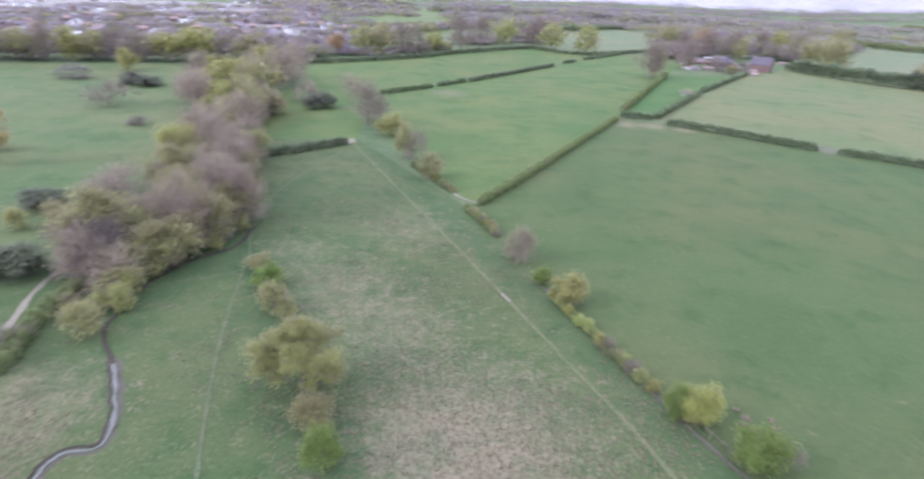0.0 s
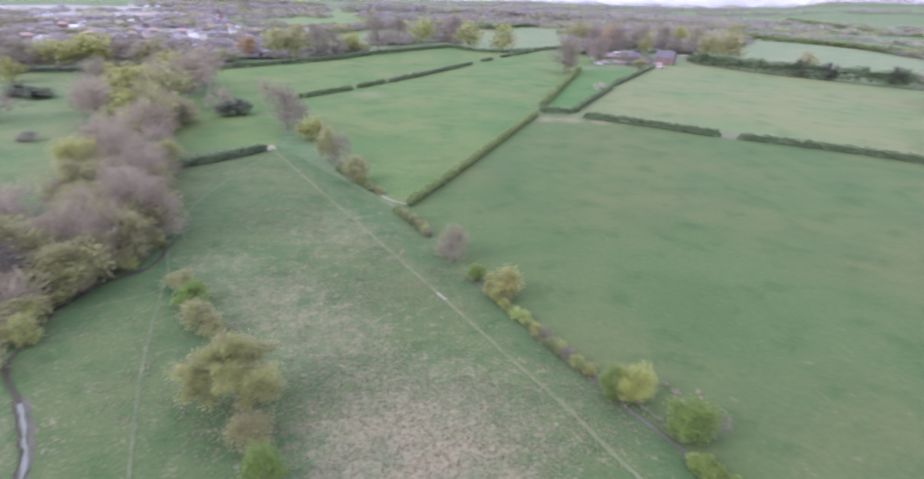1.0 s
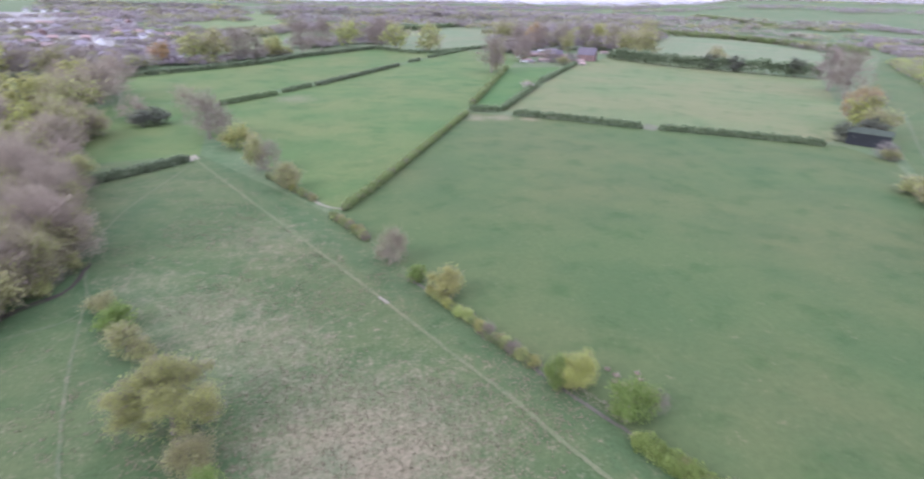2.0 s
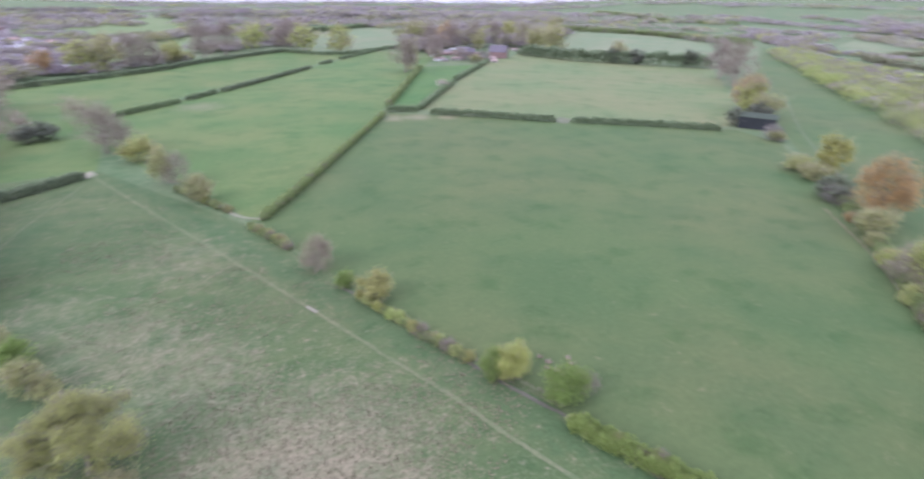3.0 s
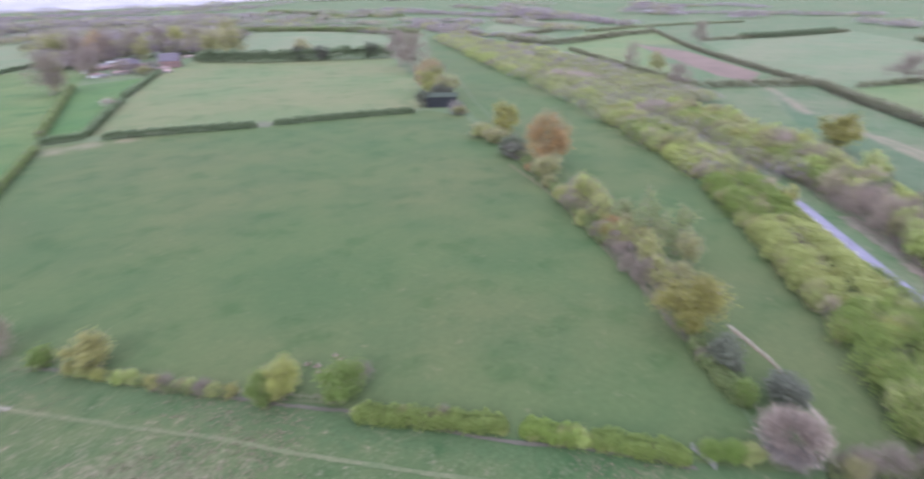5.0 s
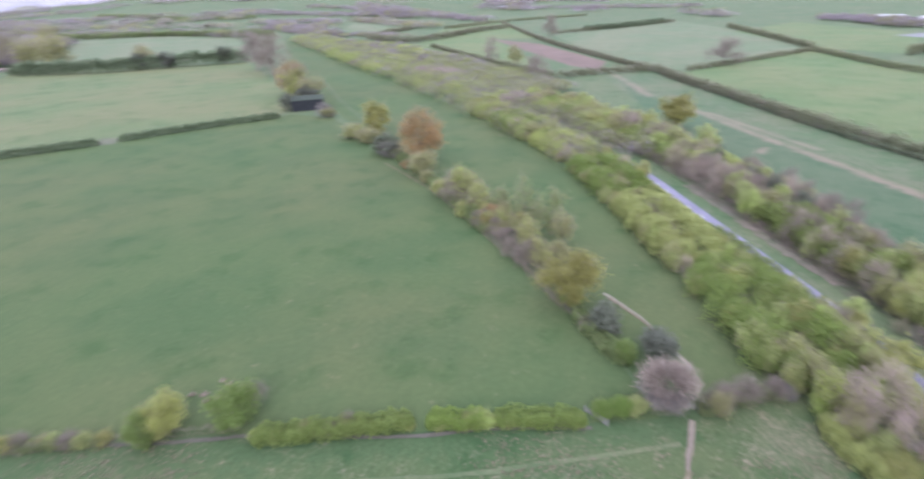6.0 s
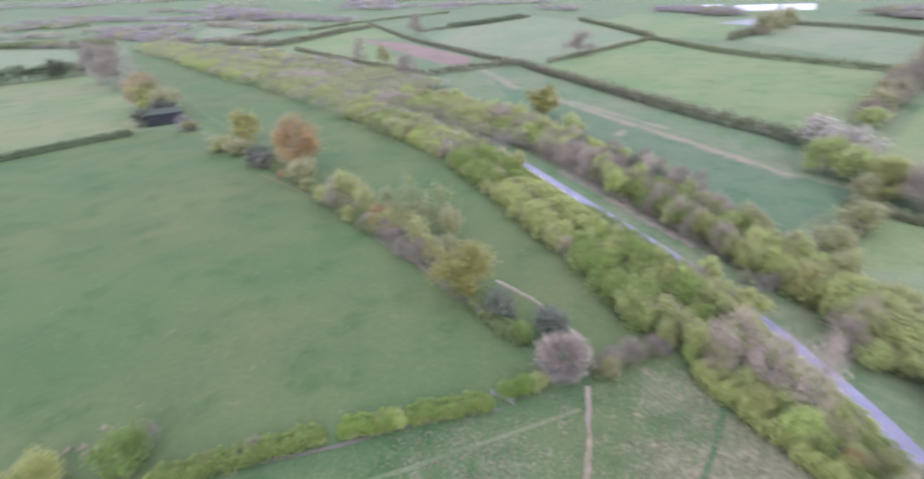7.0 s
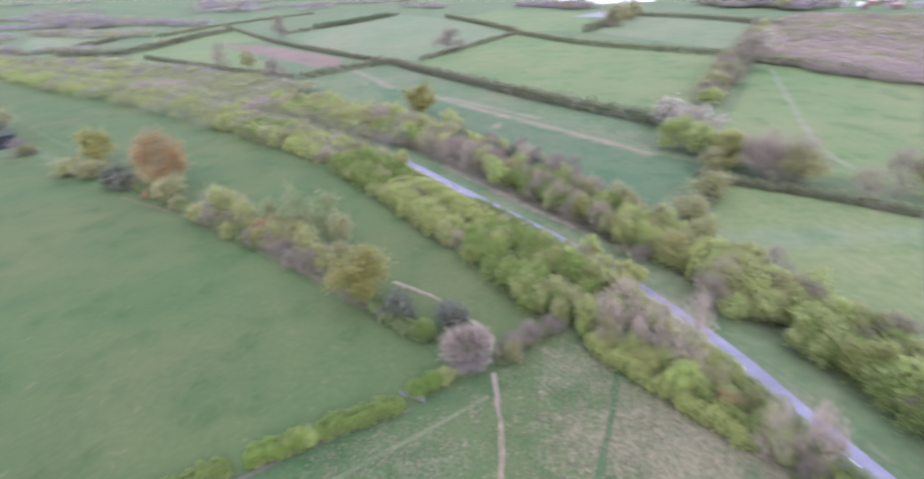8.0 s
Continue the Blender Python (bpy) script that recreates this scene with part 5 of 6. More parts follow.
# ragged bushes of the hedgerow beside the footpath
bush_rng = random.Random(31)
for line, n in (((( -20.0, 210.0), (-4.9, 183.2)), 10), (((1.5, 166.5), (10.5, 146.5)), 12), (((22.5, 113.0), (29.2, 97.0)), 13), (((29.5, 95.5), (36.5, 81.0)), 14), (((45.5, 58.0), (57.5, 36.5)), 14), (((58.5, 33.5), (67.5, 10.5)), 15)):
    (x0, y0), (x1, y1) = line
    for i in range(n):
        t = (i + bush_rng.random()) / n
        r = bush_rng.uniform(0.9, 1.75)
        tree(bush_rng.choice(["olive", "pale", "fresh", "yellow", "bare", "fresh"] if y0 < 60 else ["olive", "fresh", "yellow", "bare", "pale", "fresh"]), x0 + (x1 - x0) * t + bush_rng.uniform(-0.6, 0.6), y0 + (y1 - y0) * t + bush_rng.uniform(-0.6, 0.6), r * bush_rng.uniform(1.2, 1.9), r, "hedgerow bushes")

# the wood beside the brook, closed up with younger trees
fill_rng = random.Random(17)
for k in range(46):
    t = fill_rng.random()
    x, y = -76 - 74 * t ** 1.25 + fill_rng.uniform(-11, 9), 122 + 290 * t + fill_rng.uniform(-9, 9)
    tree(fill_rng.choice(["ash", "ash", "olive", "olive", "ash", "yellow"] if t > 0.3 else ["ash", "olive", "ash"]), x, y, fill_rng.uniform(11, 18), fill_rng.uniform(5.5, 8.2))

# Woods: crowns past counting, joined ---------------------------------------------------
wood_rng = np.random.default_rng(33)


def wood(pts, width, height, leafy_share=0.35, label="", spacing=11.0, leaves="grove", twigs="grove"):
    """A band of woodland: many lumpy crowns, leafless and in leaf, side by side."""
    rng = wood_rng
    p = np.array([q[:] for q in smooth_line(pts, 4.0)])
    cum = np.concatenate([[0], np.cumsum(np.linalg.norm(np.diff(p, axis=0), axis=1))])
    dist = np.linalg.norm(p, axis=1).min()
    spacing = max(spacing, dist * (0.017 if spacing > 9 else 0.0135 if spacing > 4 else 0.0145))
    n = max(3, int(cum[-1] * width / spacing ** 2 * 1.7))
    s = rng.uniform(0, cum[-1], n)
    t = np.gradient(p, axis=0)
    tx, ty = np.interp(s, cum, t[:, 0]), np.interp(s, cum, t[:, 1])
    tl = np.hypot(tx, ty)
    off = rng.uniform(-0.5, 0.5, n) * width
    cx, cy = np.interp(s, cum, p[:, 0]) - ty / tl * off, np.interp(s, cum, p[:, 1]) + tx / tl * off
    close = spacing < 9 and height < 11
    h = height * (rng.uniform(0.72, 1.12, n) if close else rng.uniform(0.55, 1.2, n))
    r = spacing * (rng.uniform(0.75, 1.35, n) if close else rng.uniform(0.5, 0.95, n))
    quad = float(np.clip((0.0018 if close else 0.0024) * dist, 0.4, 4.5))
    each = int(np.clip(3.2 * (spacing * height) / quad ** 2, 30, 170 if dist < 1100 else 52))
    share = (1 - leafy_share, leafy_share * 0.6, leafy_share * 0.25, leafy_share * 0.15)
    kinds = rng.choice(4, n, p=share)
    root = new("woodland")
    base = np.array([p[0, 0], p[0, 1], ground_z(*p[0])])
    root.location = base
    tagged(root, label or "band of leafless and budding woodland trees", "woodland", kind="stuff")
    third = {"grove": "olive", "pale": "fresh", "belt": "pale"}.get(leaves, "olive")
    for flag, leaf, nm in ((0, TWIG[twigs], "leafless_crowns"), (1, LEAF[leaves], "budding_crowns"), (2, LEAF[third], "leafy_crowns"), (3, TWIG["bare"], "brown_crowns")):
        idx = np.where(kinds == flag)[0]
        if not len(idx):
            continue
        rep = np.repeat(idx, each)
        d = unit(rng.normal(0, 1, (len(rep), 3)))
        d[:, 2] = np.abs(d[:, 2]) * 1.2 - 0.35
        bump = (1 + 0.2 * np.sin(d[:, 0] * 5 + rep) * np.cos(d[:, 1] * 6 + rep * 2)) * rng.uniform(0.8, 1.12, len(rep))
        c = np.stack([cx[rep] + d[:, 0] * r[rep] * bump, cy[rep] + d[:, 1] * r[rep] * bump, h[rep] * (0.5 + 0.5 * d[:, 2] * bump)], 1)
        c[:, 2] = np.maximum(c[:, 2], 0.3) + np.array([ground_z(a, b) for a, b in zip(cx, cy)])[rep]
        tagged(part(nm, mesh_of(nm, leaf_sprays(rng, c, d, quad * (1.2 if flag else 1.0)) - base, 3, leaf), root), kind="stuff")
    bm = bmesh.new()
    for i in range(0, n, 2):
        x, y = cx[i] - base[0], cy[i] - base[1]
        z = ground_z(cx[i], cy[i]) - base[2]
        tube(bm, (x, y, z - 0.2), (x, y, z + h[i] * 0.6), 0.35, 0.15, 4)
    tagged(part("trunks", done("trunks", bm, M_BARK), root), kind="stuff")
    return root


wood([(237.4, 733.5), (328.1, 808.5), (447.0, 823.0), (718.3, 1116.9)], 40, 18.0, 0.45)
wood([(314.7, 1012.9), (532.2, 1182.2), (982.9, 1569.6)], 50, 20.0, 0.40)
wood([(861.8, 1348.1), (944.3, 1226.6)], 60, 16.0, 0.15)
wood([(115.7, 1531.6), (597.7, 2034.0), (1325.3, 2246.1)], 70, 14.0, 0.20)
wood([(217.5, 2313.8), (1019.8, 2995.2), (1890.0, 2979.0)], 90, 14.0, 0.15)
wood([(-395.9, 394.5), (-350.4, 416.1), (-300.0, 440.0), (-228.7, 465.5)], 24, 13.0, 0.30)
wood([(-233.6, 475.8), (-172.8, 518.8), (-134.2, 537.8)], 20, 12.0, 0.30)
wood([(-76.3, 610.9), (-28.9, 675.7)], 25, 10.0, 0.40)
wood([(-24.3, 739.4), (67.1, 852.1), (108.9, 839.1)], 30, 12.0, 0.30)
wood([(-123.7, 850.2), (-64.7, 1005.8), (19.7, 1228.3)], 30, 12.0, 0.30)
wood([(-229.1, 2176.0), (-16.5, 2792.0), (151.6, 2823.9)], 40, 12.0, 0.20)
wood([(1065.8, 961.0), (1109.5, 865.4), (1213.1, 866.9)], 50, 14.0, 0.20)
wood([(1527.0, 889.1), (1517.4, 728.1), (1476.0, 604.4)], 40, 13.0, 0.30)
wood([(1766.9, 1147.9), (1770.2, 1036.0)], 40, 18.0, 0.10)
wood([(1693.9, 1599.9), (1606.9, 1220.3), (1574.1, 932.3)], 50, 13.0, 0.20)
wood([(1767.8, 1128.1), (1656.0, 891.8), (1631.9, 722.3)], 40, 12.0, 0.20)
wood([(1274.7, -207.9), (1105.3, -267.0), (1007.1, -282.8)], 50, 12.0, 0.30)
wood([(932.3, -449.5), (800.1, -478.0), (688.3, -489.2)], 50, 14.0, 0.30)
for depth, share in ((12, 0.10), (50, 0.12), (95, 0.25), (150, 0.5), (215, 0.55), (290, 0.55)):
    front = [(376 + depth * 0.80, -232 - depth * 0.52), (318 + depth * 0.62, -240 - depth * 0.72), (262 + depth * 0.5, -254 - depth * 0.86), (215 + depth * 0.42, -268 - depth * 0.95)]
    wood(front, 34 + depth * 0.24, 6.5 if depth < 20 else 5.0, share, "young leafless plantation with brown twigs", 5.5, "grove", "young")
wood([(373.5, 2843.9), (610.4, 2597.3), (862.9, 2397.3), (1128.7, 2198.8)], 70, 16.0, 0.10)
wood([(423.7, 1334.3), (499.3, 1307.8), (538.9, 1064.8)], 40, 14.0, 0.20)
wood([(2116.4, 764.7), (2405.0, 545.8), (2291.1, 352.9)], 60, 12.0, 0.20)
wood([(1891.3, 641.5), (1943.9, 359.9), (1860.6, 13.7)], 50, 12.0, 0.20)
wood([(1394.8, 875.1), (1236.1, 679.4), (1114.9, 533.6)], 60, 14.0, 0.30)
wood([(497.2, 239.3), (455.9, 173.7), (374.6, 97.7)], 40, 9.0, 0.68, "", 8.0, "belt")
wood([(689.5, 430.0), (605.5, 329.5), (502.1, 202.7)], 30, 9.0, 0.62, "", 8.0, "belt")
wood([(1280.6, 1164.9), (1359.1, 1065.8), (1290.6, 902.9)], 50, 14.0, 0.20)
wood([(1960.2, 1478.3), (1886.2, 1257.9), (1780.2, 1042.9)], 40, 12.0, 0.30)
wood([(-803.2, 812.0), (-749.3, 816.6), (-752.1, 902.2)], 22, 9.0, 0.30)
wood([(-719.4, 956.8), (-672.9, 989.3), (-612.5, 1023.2)], 22, 9.0, 0.30)
wood([(-652.7, 1071.9), (-619.1, 1152.2), (-569.2, 1248.4)], 22, 9.0, 0.30)
wood([(-561.6, 1234.2), (-489.2, 1273.3), (-414.5, 1366.5)], 22, 9.0, 0.30)
wood([(-480.9, 1370.0), (-446.7, 1594.6), (-350.3, 1753.3)], 22, 9.0, 0.30)
wood([(-712.4, 699.8), (-715.6, 758.5), (-689.7, 801.8)], 22, 9.0, 0.30)
wood([(-648.3, 780.7), (-642.6, 848.9), (-572.4, 847.3)], 22, 9.0, 0.30)
wood([(-555.9, 897.3), (-493.0, 899.0), (-445.5, 955.2)], 22, 9.0, 0.30)
wood([(-452.1, 1028.3), (-380.7, 1032.6), (-360.7, 1257.3)], 22, 9.0, 0.30)
wood([(-380.5, 1118.7), (-303.6, 1127.2), (-244.2, 1297.2)], 22, 9.0, 0.30)
wood([(-630.6, 626.3), (-595.3, 637.2), (-580.8, 683.6)], 22, 9.0, 0.30)
wood([(-557.3, 699.1), (-536.0, 740.4), (-502.3, 783.6)], 22, 9.0, 0.30)
wood([(-511.9, 744.3), (-473.9, 770.0), (-418.6, 784.9)], 22, 9.0, 0.30)
wood([(-366.1, 889.3), (-309.7, 910.1), (-245.6, 949.1)], 22, 9.0, 0.30)
wood([(-307.6, 947.4), (-259.7, 1025.2), (-175.1, 1016.4)], 22, 9.0, 0.30)
wood([(-553.0, 575.1), (-522.4, 588.1), (-516.5, 643.4)], 22, 9.0, 0.30)
wood([(-511.7, 609.0), (-484.9, 632.4), (-442.6, 647.4)], 22, 9.0, 0.30)
wood([(-412.9, 690.0), (-370.0, 703.2), (-339.1, 765.4)], 22, 9.0, 0.30)
wood([(-358.4, 734.7), (-309.0, 742.6), (-257.6, 771.6)], 22, 9.0, 0.30)
wood([(-254.6, 819.8), (-212.0, 887.5), (-141.6, 899.1)], 22, 9.0, 0.30)
wood([(-505.0, 518.5), (-485.6, 539.9), (-460.7, 565.4)], 22, 9.0, 0.30)
wood([(-455.6, 553.0), (-425.7, 567.2), (-406.7, 610.9)], 22, 9.0, 0.30)
wood([(-383.8, 603.1), (-341.0, 604.5), (-307.6, 640.0)], 22, 9.0, 0.30)
wood([(-325.6, 643.7), (-291.6, 673.2), (-253.5, 723.8)], 22, 9.0, 0.30)
wood([(-204.2, 728.4), (-156.7, 751.4), (-104.6, 825.8)], 22, 9.0, 0.30)
wood([(-456.0, 466.5), (-431.0, 477.2), (-404.1, 493.9)], 22, 9.0, 0.30)
wood([(-409.6, 494.1), (-388.7, 515.2), (-356.8, 532.4)], 22, 9.0, 0.30)
wood([(-318.9, 548.0), (-291.3, 573.0), (-250.3, 588.7)], 22, 9.0, 0.30)
wood([(-276.4, 573.3), (-248.4, 607.6), (-202.9, 622.5)], 22, 9.0, 0.30)
wood([(-212.4, 611.3), (-176.6, 642.7), (-128.6, 669.0)], 22, 9.0, 0.30)
wood([(-428.4, 425.2), (-398.0, 426.2), (-385.4, 455.3)], 22, 9.0, 0.30)
wood([(-378.6, 451.5), (-351.5, 459.9), (-327.5, 482.4)], 22, 9.0, 0.30)
wood([(-313.5, 485.8), (-283.4, 495.8), (-259.2, 532.4)], 22, 9.0, 0.30)
wood([(-239.9, 524.6), (-213.4, 556.2), (-171.8, 571.8)], 22, 9.0, 0.30)
wood([(-155.3, 569.2), (-114.0, 569.0), (-71.2, 605.4)], 22, 9.0, 0.30)
wood([(273.1, 844.5), (394.6, 931.5), (526.9, 986.4), (751.6, 1209.5)], 30, 19.0, 0.50)
wood([(387.3, 1235.5), (654.9, 1464.2), (1090.3, 1776.0)], 40, 20.0, 0.40)
wood([(473.2, 1494.9), (832.6, 1792.0), (1264.3, 2035.3)], 45, 20.0, 0.30)
wood([(-48.1, 1087.0), (53.1, 1140.5), (109.8, 1270.4)], 50, 16.0, 0.30)
wood([(75.8, 973.7), (145.4, 1053.1)], 40, 16.0, 0.30)
wood([(1584.8, 1005.2), (1562.6, 902.8), (1492.1, 764.2)], 50, 25.0, 0.20, "", 17.0)
wood([(1802.2, 1110.1), (1748.1, 905.0)], 50, 25.0, 0.20, "", 17.0)
wood([(2101.4, 1264.7), (2120.9, 1107.1)], 50, 25.0, 0.20, "", 17.0)
wood([(1883.1, 720.2), (1870.2, 625.5), (1803.3, 517.0)], 50, 22.0, 0.20, "", 17.0)
wood([(2254.8, 822.4), (2164.6, 635.5)], 60, 16.0, 0.20, "", 17.0)
wood([(1570.7, 50.9), (1390.5, -51.4)], 40, 16.0, 0.20)
wood([(1746.5, 382.3), (1757.4, 281.3)], 40, 16.0, 0.20)
wood([(835.0, -435.5), (785.2, -493.4), (725.3, -511.2)], 40, 16.0, 0.25)
wood([(490.2, 1535.6), (673.3, 1481.9), (831.8, 1370.8)], 60, 20.0, 0.30, "", 14.0)
wood([(1074.9, 1657.4), (1267.7, 1467.3), (1434.0, 1358.0)], 60, 20.0, 0.25, "", 14.0)
wood([(870, 1390), (942, 1180), (953, 1047), (884, 840)], 30, 14.0, 0.35)
wood([(1061, 1667), (1093, 1383), (1161, 1218), (1129, 1056)], 34, 15.0, 0.30)
wood([(1250, 1046), (979, 749), (882, 620)], 45, 14.0, 0.30)
wood([(894, 619), (915, 558), (879, 467)], 22, 8.0, 0.5)
wood([(1540, 954), (1604, 869)], 60, 26.0, 0.15, "", 17.0)
wood([(858, 665), (722, 480), (664, 387), (628, 328)], 30, 9.0, 0.55, "", 8.0, "belt")
wood([(1980, 1245), (1740, 1010), (1560, 820)], 60, 25.0, 0.2, "", 17.0)
wood([(1700, 864), (1500, 670), (1318, 491)], 40, 16.0, 0.3)
wood([(2265, 830), (1932, 565)], 60, 26.0, 0.2, "", 17.0)
wood([(438, 222), (414, 180)], 16, 10.5, 0.05, "leafless brown scrub in the roadside belt", 6.0, "belt", "young")
wood([(326, 106), (318, 84)], 13, 10.0, 0.05, "leafless brown scrub in the roadside belt", 6.0, "belt", "young")
wood([(1320, 1700), (1500, 1500), (1640, 1330)], 60, 18.0, 0.25, "", 14.0)
town_trees = random.Random(23)
for k in range(44):
    a, d = radians(town_trees.uniform(-41, -13)), town_trees.uniform(560, 1300)
    x, y, turn = d * math.sin(a), d * math.cos(a), town_trees.uniform(0.2, 1.0)
    wood([(x, y), (x + 28 * math.cos(turn), y + 28 * math.sin(turn)), (x + 60 * math.cos(turn), y + 60 * math.sin(turn))], 20, 10.0, 0.4, "garden trees among the houses")
# dense woods and wooded suburbs short of the skyline
for radius, first, last, wide, tall, share, twigs in ((1440, -3, 26, 110, 19, 0.3, "grove"), (1800, -4, 28, 130, 20, 0.25, "darkbare"), (2150, -2, 30, 130, 20, 0.25, "grove"),
                                                      (1400, -19, -9, 150, 13, 0.3, "grove"), (1750, -20, -8, 190, 14, 0.3, "grove"), (2200, -21, -7, 220, 15, 0.25, "darkbare")):
    for k in range(first, last, 7):
        arc = [(radius * (1 + 0.03 * math.sin(a * 0.7)) * math.sin(radians(a)), radius * (1 + 0.03 * math.sin(a * 0.7)) * math.cos(radians(a))) for a in (k, k + 2, k + 4, k + 6)]
        wood(arc, wide, tall, share, "dense far woodland below the skyline", 14.0, "grove", twigs)
# wooded skyline on the far ridges
for radius, first, last, tall in ((2350, 2, 34, 16), (3000, -8, 64, 18), (3700, -12, 70, 20), (4350, -14, 74, 24)):
    for k in range(first, last, 12):
        arc = [(radius * (1 + 0.035 * math.sin(a * 0.9)) * math.sin(radians(a)), radius * (1 + 0.035 * math.sin(a * 0.9)) * math.cos(radians(a))) for a in (k, k + 4, k + 8, k + (10 if k % 24 else 12))]
        wood(arc, 110, tall, 0.25, "far wooded ridge on the skyline")

# Belts of trees on both sides of the road --------------------------------------------------
belt_line = smooth_line(ROAD, 2.0)
belt_rng = random.Random(21)
NEAR_MIX = ["fresh"] * 9 + ["olive"] * 4 + ["yellow"] * 3 + ["bare"] * 2 + ["pale"] * 5 + ["rosy"] * 2
FAR_MIX = ["fresh"] * 9 + ["olive"] * 3 + ["yellow"] * 5 + ["bare"] * 4 + ["pale"] * 4
for side, a, b, usual in ((1, 5.2, 25, NEAR_MIX), (-1, 11.8, 28, FAR_MIX)):
    for i, q in enumerate(belt_line):
        if q.x < 30 or i + 1 >= len(belt_line) or q.length > 340:
            continue
        d = (belt_line[i + 1] - q).normalized()
        nrm = Vector((-d.y, d.x)) * side
        near_end = side > 0 and q.x < 92
        for lane in range(3):
            if belt_rng.random() > (0.60 if q.length < 200 else 0.48):
                continue
            wide = b + (12 * min(max((q.x - 120) / 60, 0), 1) if side < 0 else 0)
            off = a + (wide - a) * (lane + belt_rng.random()) / 3
            if near_end:
                off = 6.0 + (off - a) * max(0.15, (q.x - 40) / 60)
            pt = q + nrm * off + d * belt_rng.uniform(-1, 1)
            r = belt_rng.uniform(1.8, 3.0) if side > 0 else belt_rng.uniform(2.2, 3.7)
            h = r * (belt_rng.uniform(1.8, 2.6) if side > 0 else belt_rng.uniform(2.0, 2.8))
            if side > 0 and lane == 0:
                h *= 1.25 if 92 < q.x < 124 or q.x > 196 else 0.68
                off = 5.6 if 92 < q.x < 124 or q.x > 196 else off
            if near_end:
                r, h = r * 0.8, h * 0.78
            mix = NEAR_MIX + ["rosy"] * 4 + ["fresh"] * 3 + ["orange"] if near_end else usual
            some = ["bare"] * 9 + ["rosy"] * 4 + ["olive"] * 4 + ["fresh"] * 3 + ["ash"] * 3 if side < 0 and 130 < q.x < 215 else mix
            tree(belt_rng.choice(some), pt.x, pt.y, min(h, 10.5), r, "trees along the road")
for side, off, wide, first in ((1, 16.5, 17, 92), (-1, 19.0, 13, 30), (-1, 27.0, 16, 150), (-1, 11.6, 3.8, 112), (1, 4.9, 4.4, 22)):
    line = [q for q in belt_line if first < q.x and q.length < 340]
    thicket = []
    for i, q in enumerate(line):
        d = (line[min(i + 1, len(line) - 1)] - line[max(i - 1, 0)]).normalized()
        thicket.append((q + Vector((-d.y, d.x)) * side * off)[:])
    for i in range(0, len(thicket) - 8, 24):
        hedge("bare" if off == 11.6 or (side < 0 and 132 < thicket[i][0] < 205) else "pale" if i % 48 else "fresh", thicket[i:i + 26:5] if i + 26 <= len(thicket) else thicket[i::5], wide, 5.8 if wide > 5 else 3.4 if thicket[i][0] < 115 or thicket[i][0] > 190 else 2.0, "dense undergrowth of green shrubs beside the road")
far_road = [(222, 25)] + [q for q in ROAD if q[0] > 230]
for side, label in ((1, "belt of green and leafless roadside trees"), (-1, "belt of green and leafless trees beyond the road")):
    line = smooth_line(far_road, 20.0)
    shifted = []
    for i, q in enumerate(line):
        d = (line[min(i + 1, len(line) - 1)] - line[max(i - 1, 0)]).normalized()
        shifted.append(q + Vector((-d.y, d.x)) * side * 17)
    over = [q + (c - q) * 0.53 for q, c in zip(shifted, line)]
    wood([q[:] for q in over[:9:2]], 9, 8, 0.85, "roadside trees reaching over the road", 5.0, "belt")
    wood([q[:] for q in over[8::3]], 10, 10, 0.82, "roadside trees reaching over the road", 7.0, "belt")
    cut = len(shifted) // 3
    wood([q[:] for q in shifted[:cut + 1:2]], 18, 9, 0.84, label, 6.5, "belt")
    wood([q[:] for q in shifted[cut::3]], 20, 10, 0.80, label, 8.5, "belt")


# Tussocks of dry grass in the meadow ----------------------------------------------------
M_STRAW = leafy("dry_tussock_grass", [(0, (0.090, 0.085, 0.051)), (0.5, (0.115, 0.097, 0.068)), (1, (0.144, 0.120, 0.087))], 0.1)
MEADOW_EDGE = [(73, -4), (45, 60), (1, 165), (-52, 240), (-108, 228), (-95, 190), (-70, 130), (-78, 90), (-66, 40), (20, 20), (35, -48), (58, -37), (74, -28), (92, -17)]


def in_shape(x, y, poly):
    hit = False
    for (a, b), (c, d) in zip(poly, poly[1:] + poly[:1]):
        if (b > y) != (d > y) and x < (c - a) * (y - b) / (d - b) + a:
            hit = not hit
    return hit


tuft_rng = random.Random(4)
spots = []
while len(spots) < 12000:
    x, y = tuft_rng.uniform(-110, 92), tuft_rng.uniform(-48, 240)
    if not in_shape(x, y, MEADOW_EDGE):
        continue
    dry = noise.fractal((x * 0.035, y * 0.035, 3.1), 1.0, 2.0, 4) + 0.6 * noise.noise((x * 0.3, y * 0.3, 7.0))
    near = max(1 - math.hypot(x - cx, y - cy) / r for (cx, cy), r in (((3, 72), 40), ((-6, 110), 28), ((-25, 170), 20), ((52, -26), 26), ((-72, 58), 18), ((45, 12), 16)))
    if dry + max(near, -0.4) * 0.9 > 0.25 + tuft_rng.uniform(-0.35, 0.35):
        spots.append((x, y))
spots = np.array(spots)
trng = np.random.default_rng(4)
rep = np.repeat(spots, 4, axis=0) + trng.normal(0, 0.14, (len(spots) * 4, 2))
c = np.concatenate([rep, np.full((len(rep), 1), 0.07)], 1) + np.stack([np.zeros(len(rep)), np.zeros(len(rep)), trng.uniform(0, 0.08, len(rep))], 1)
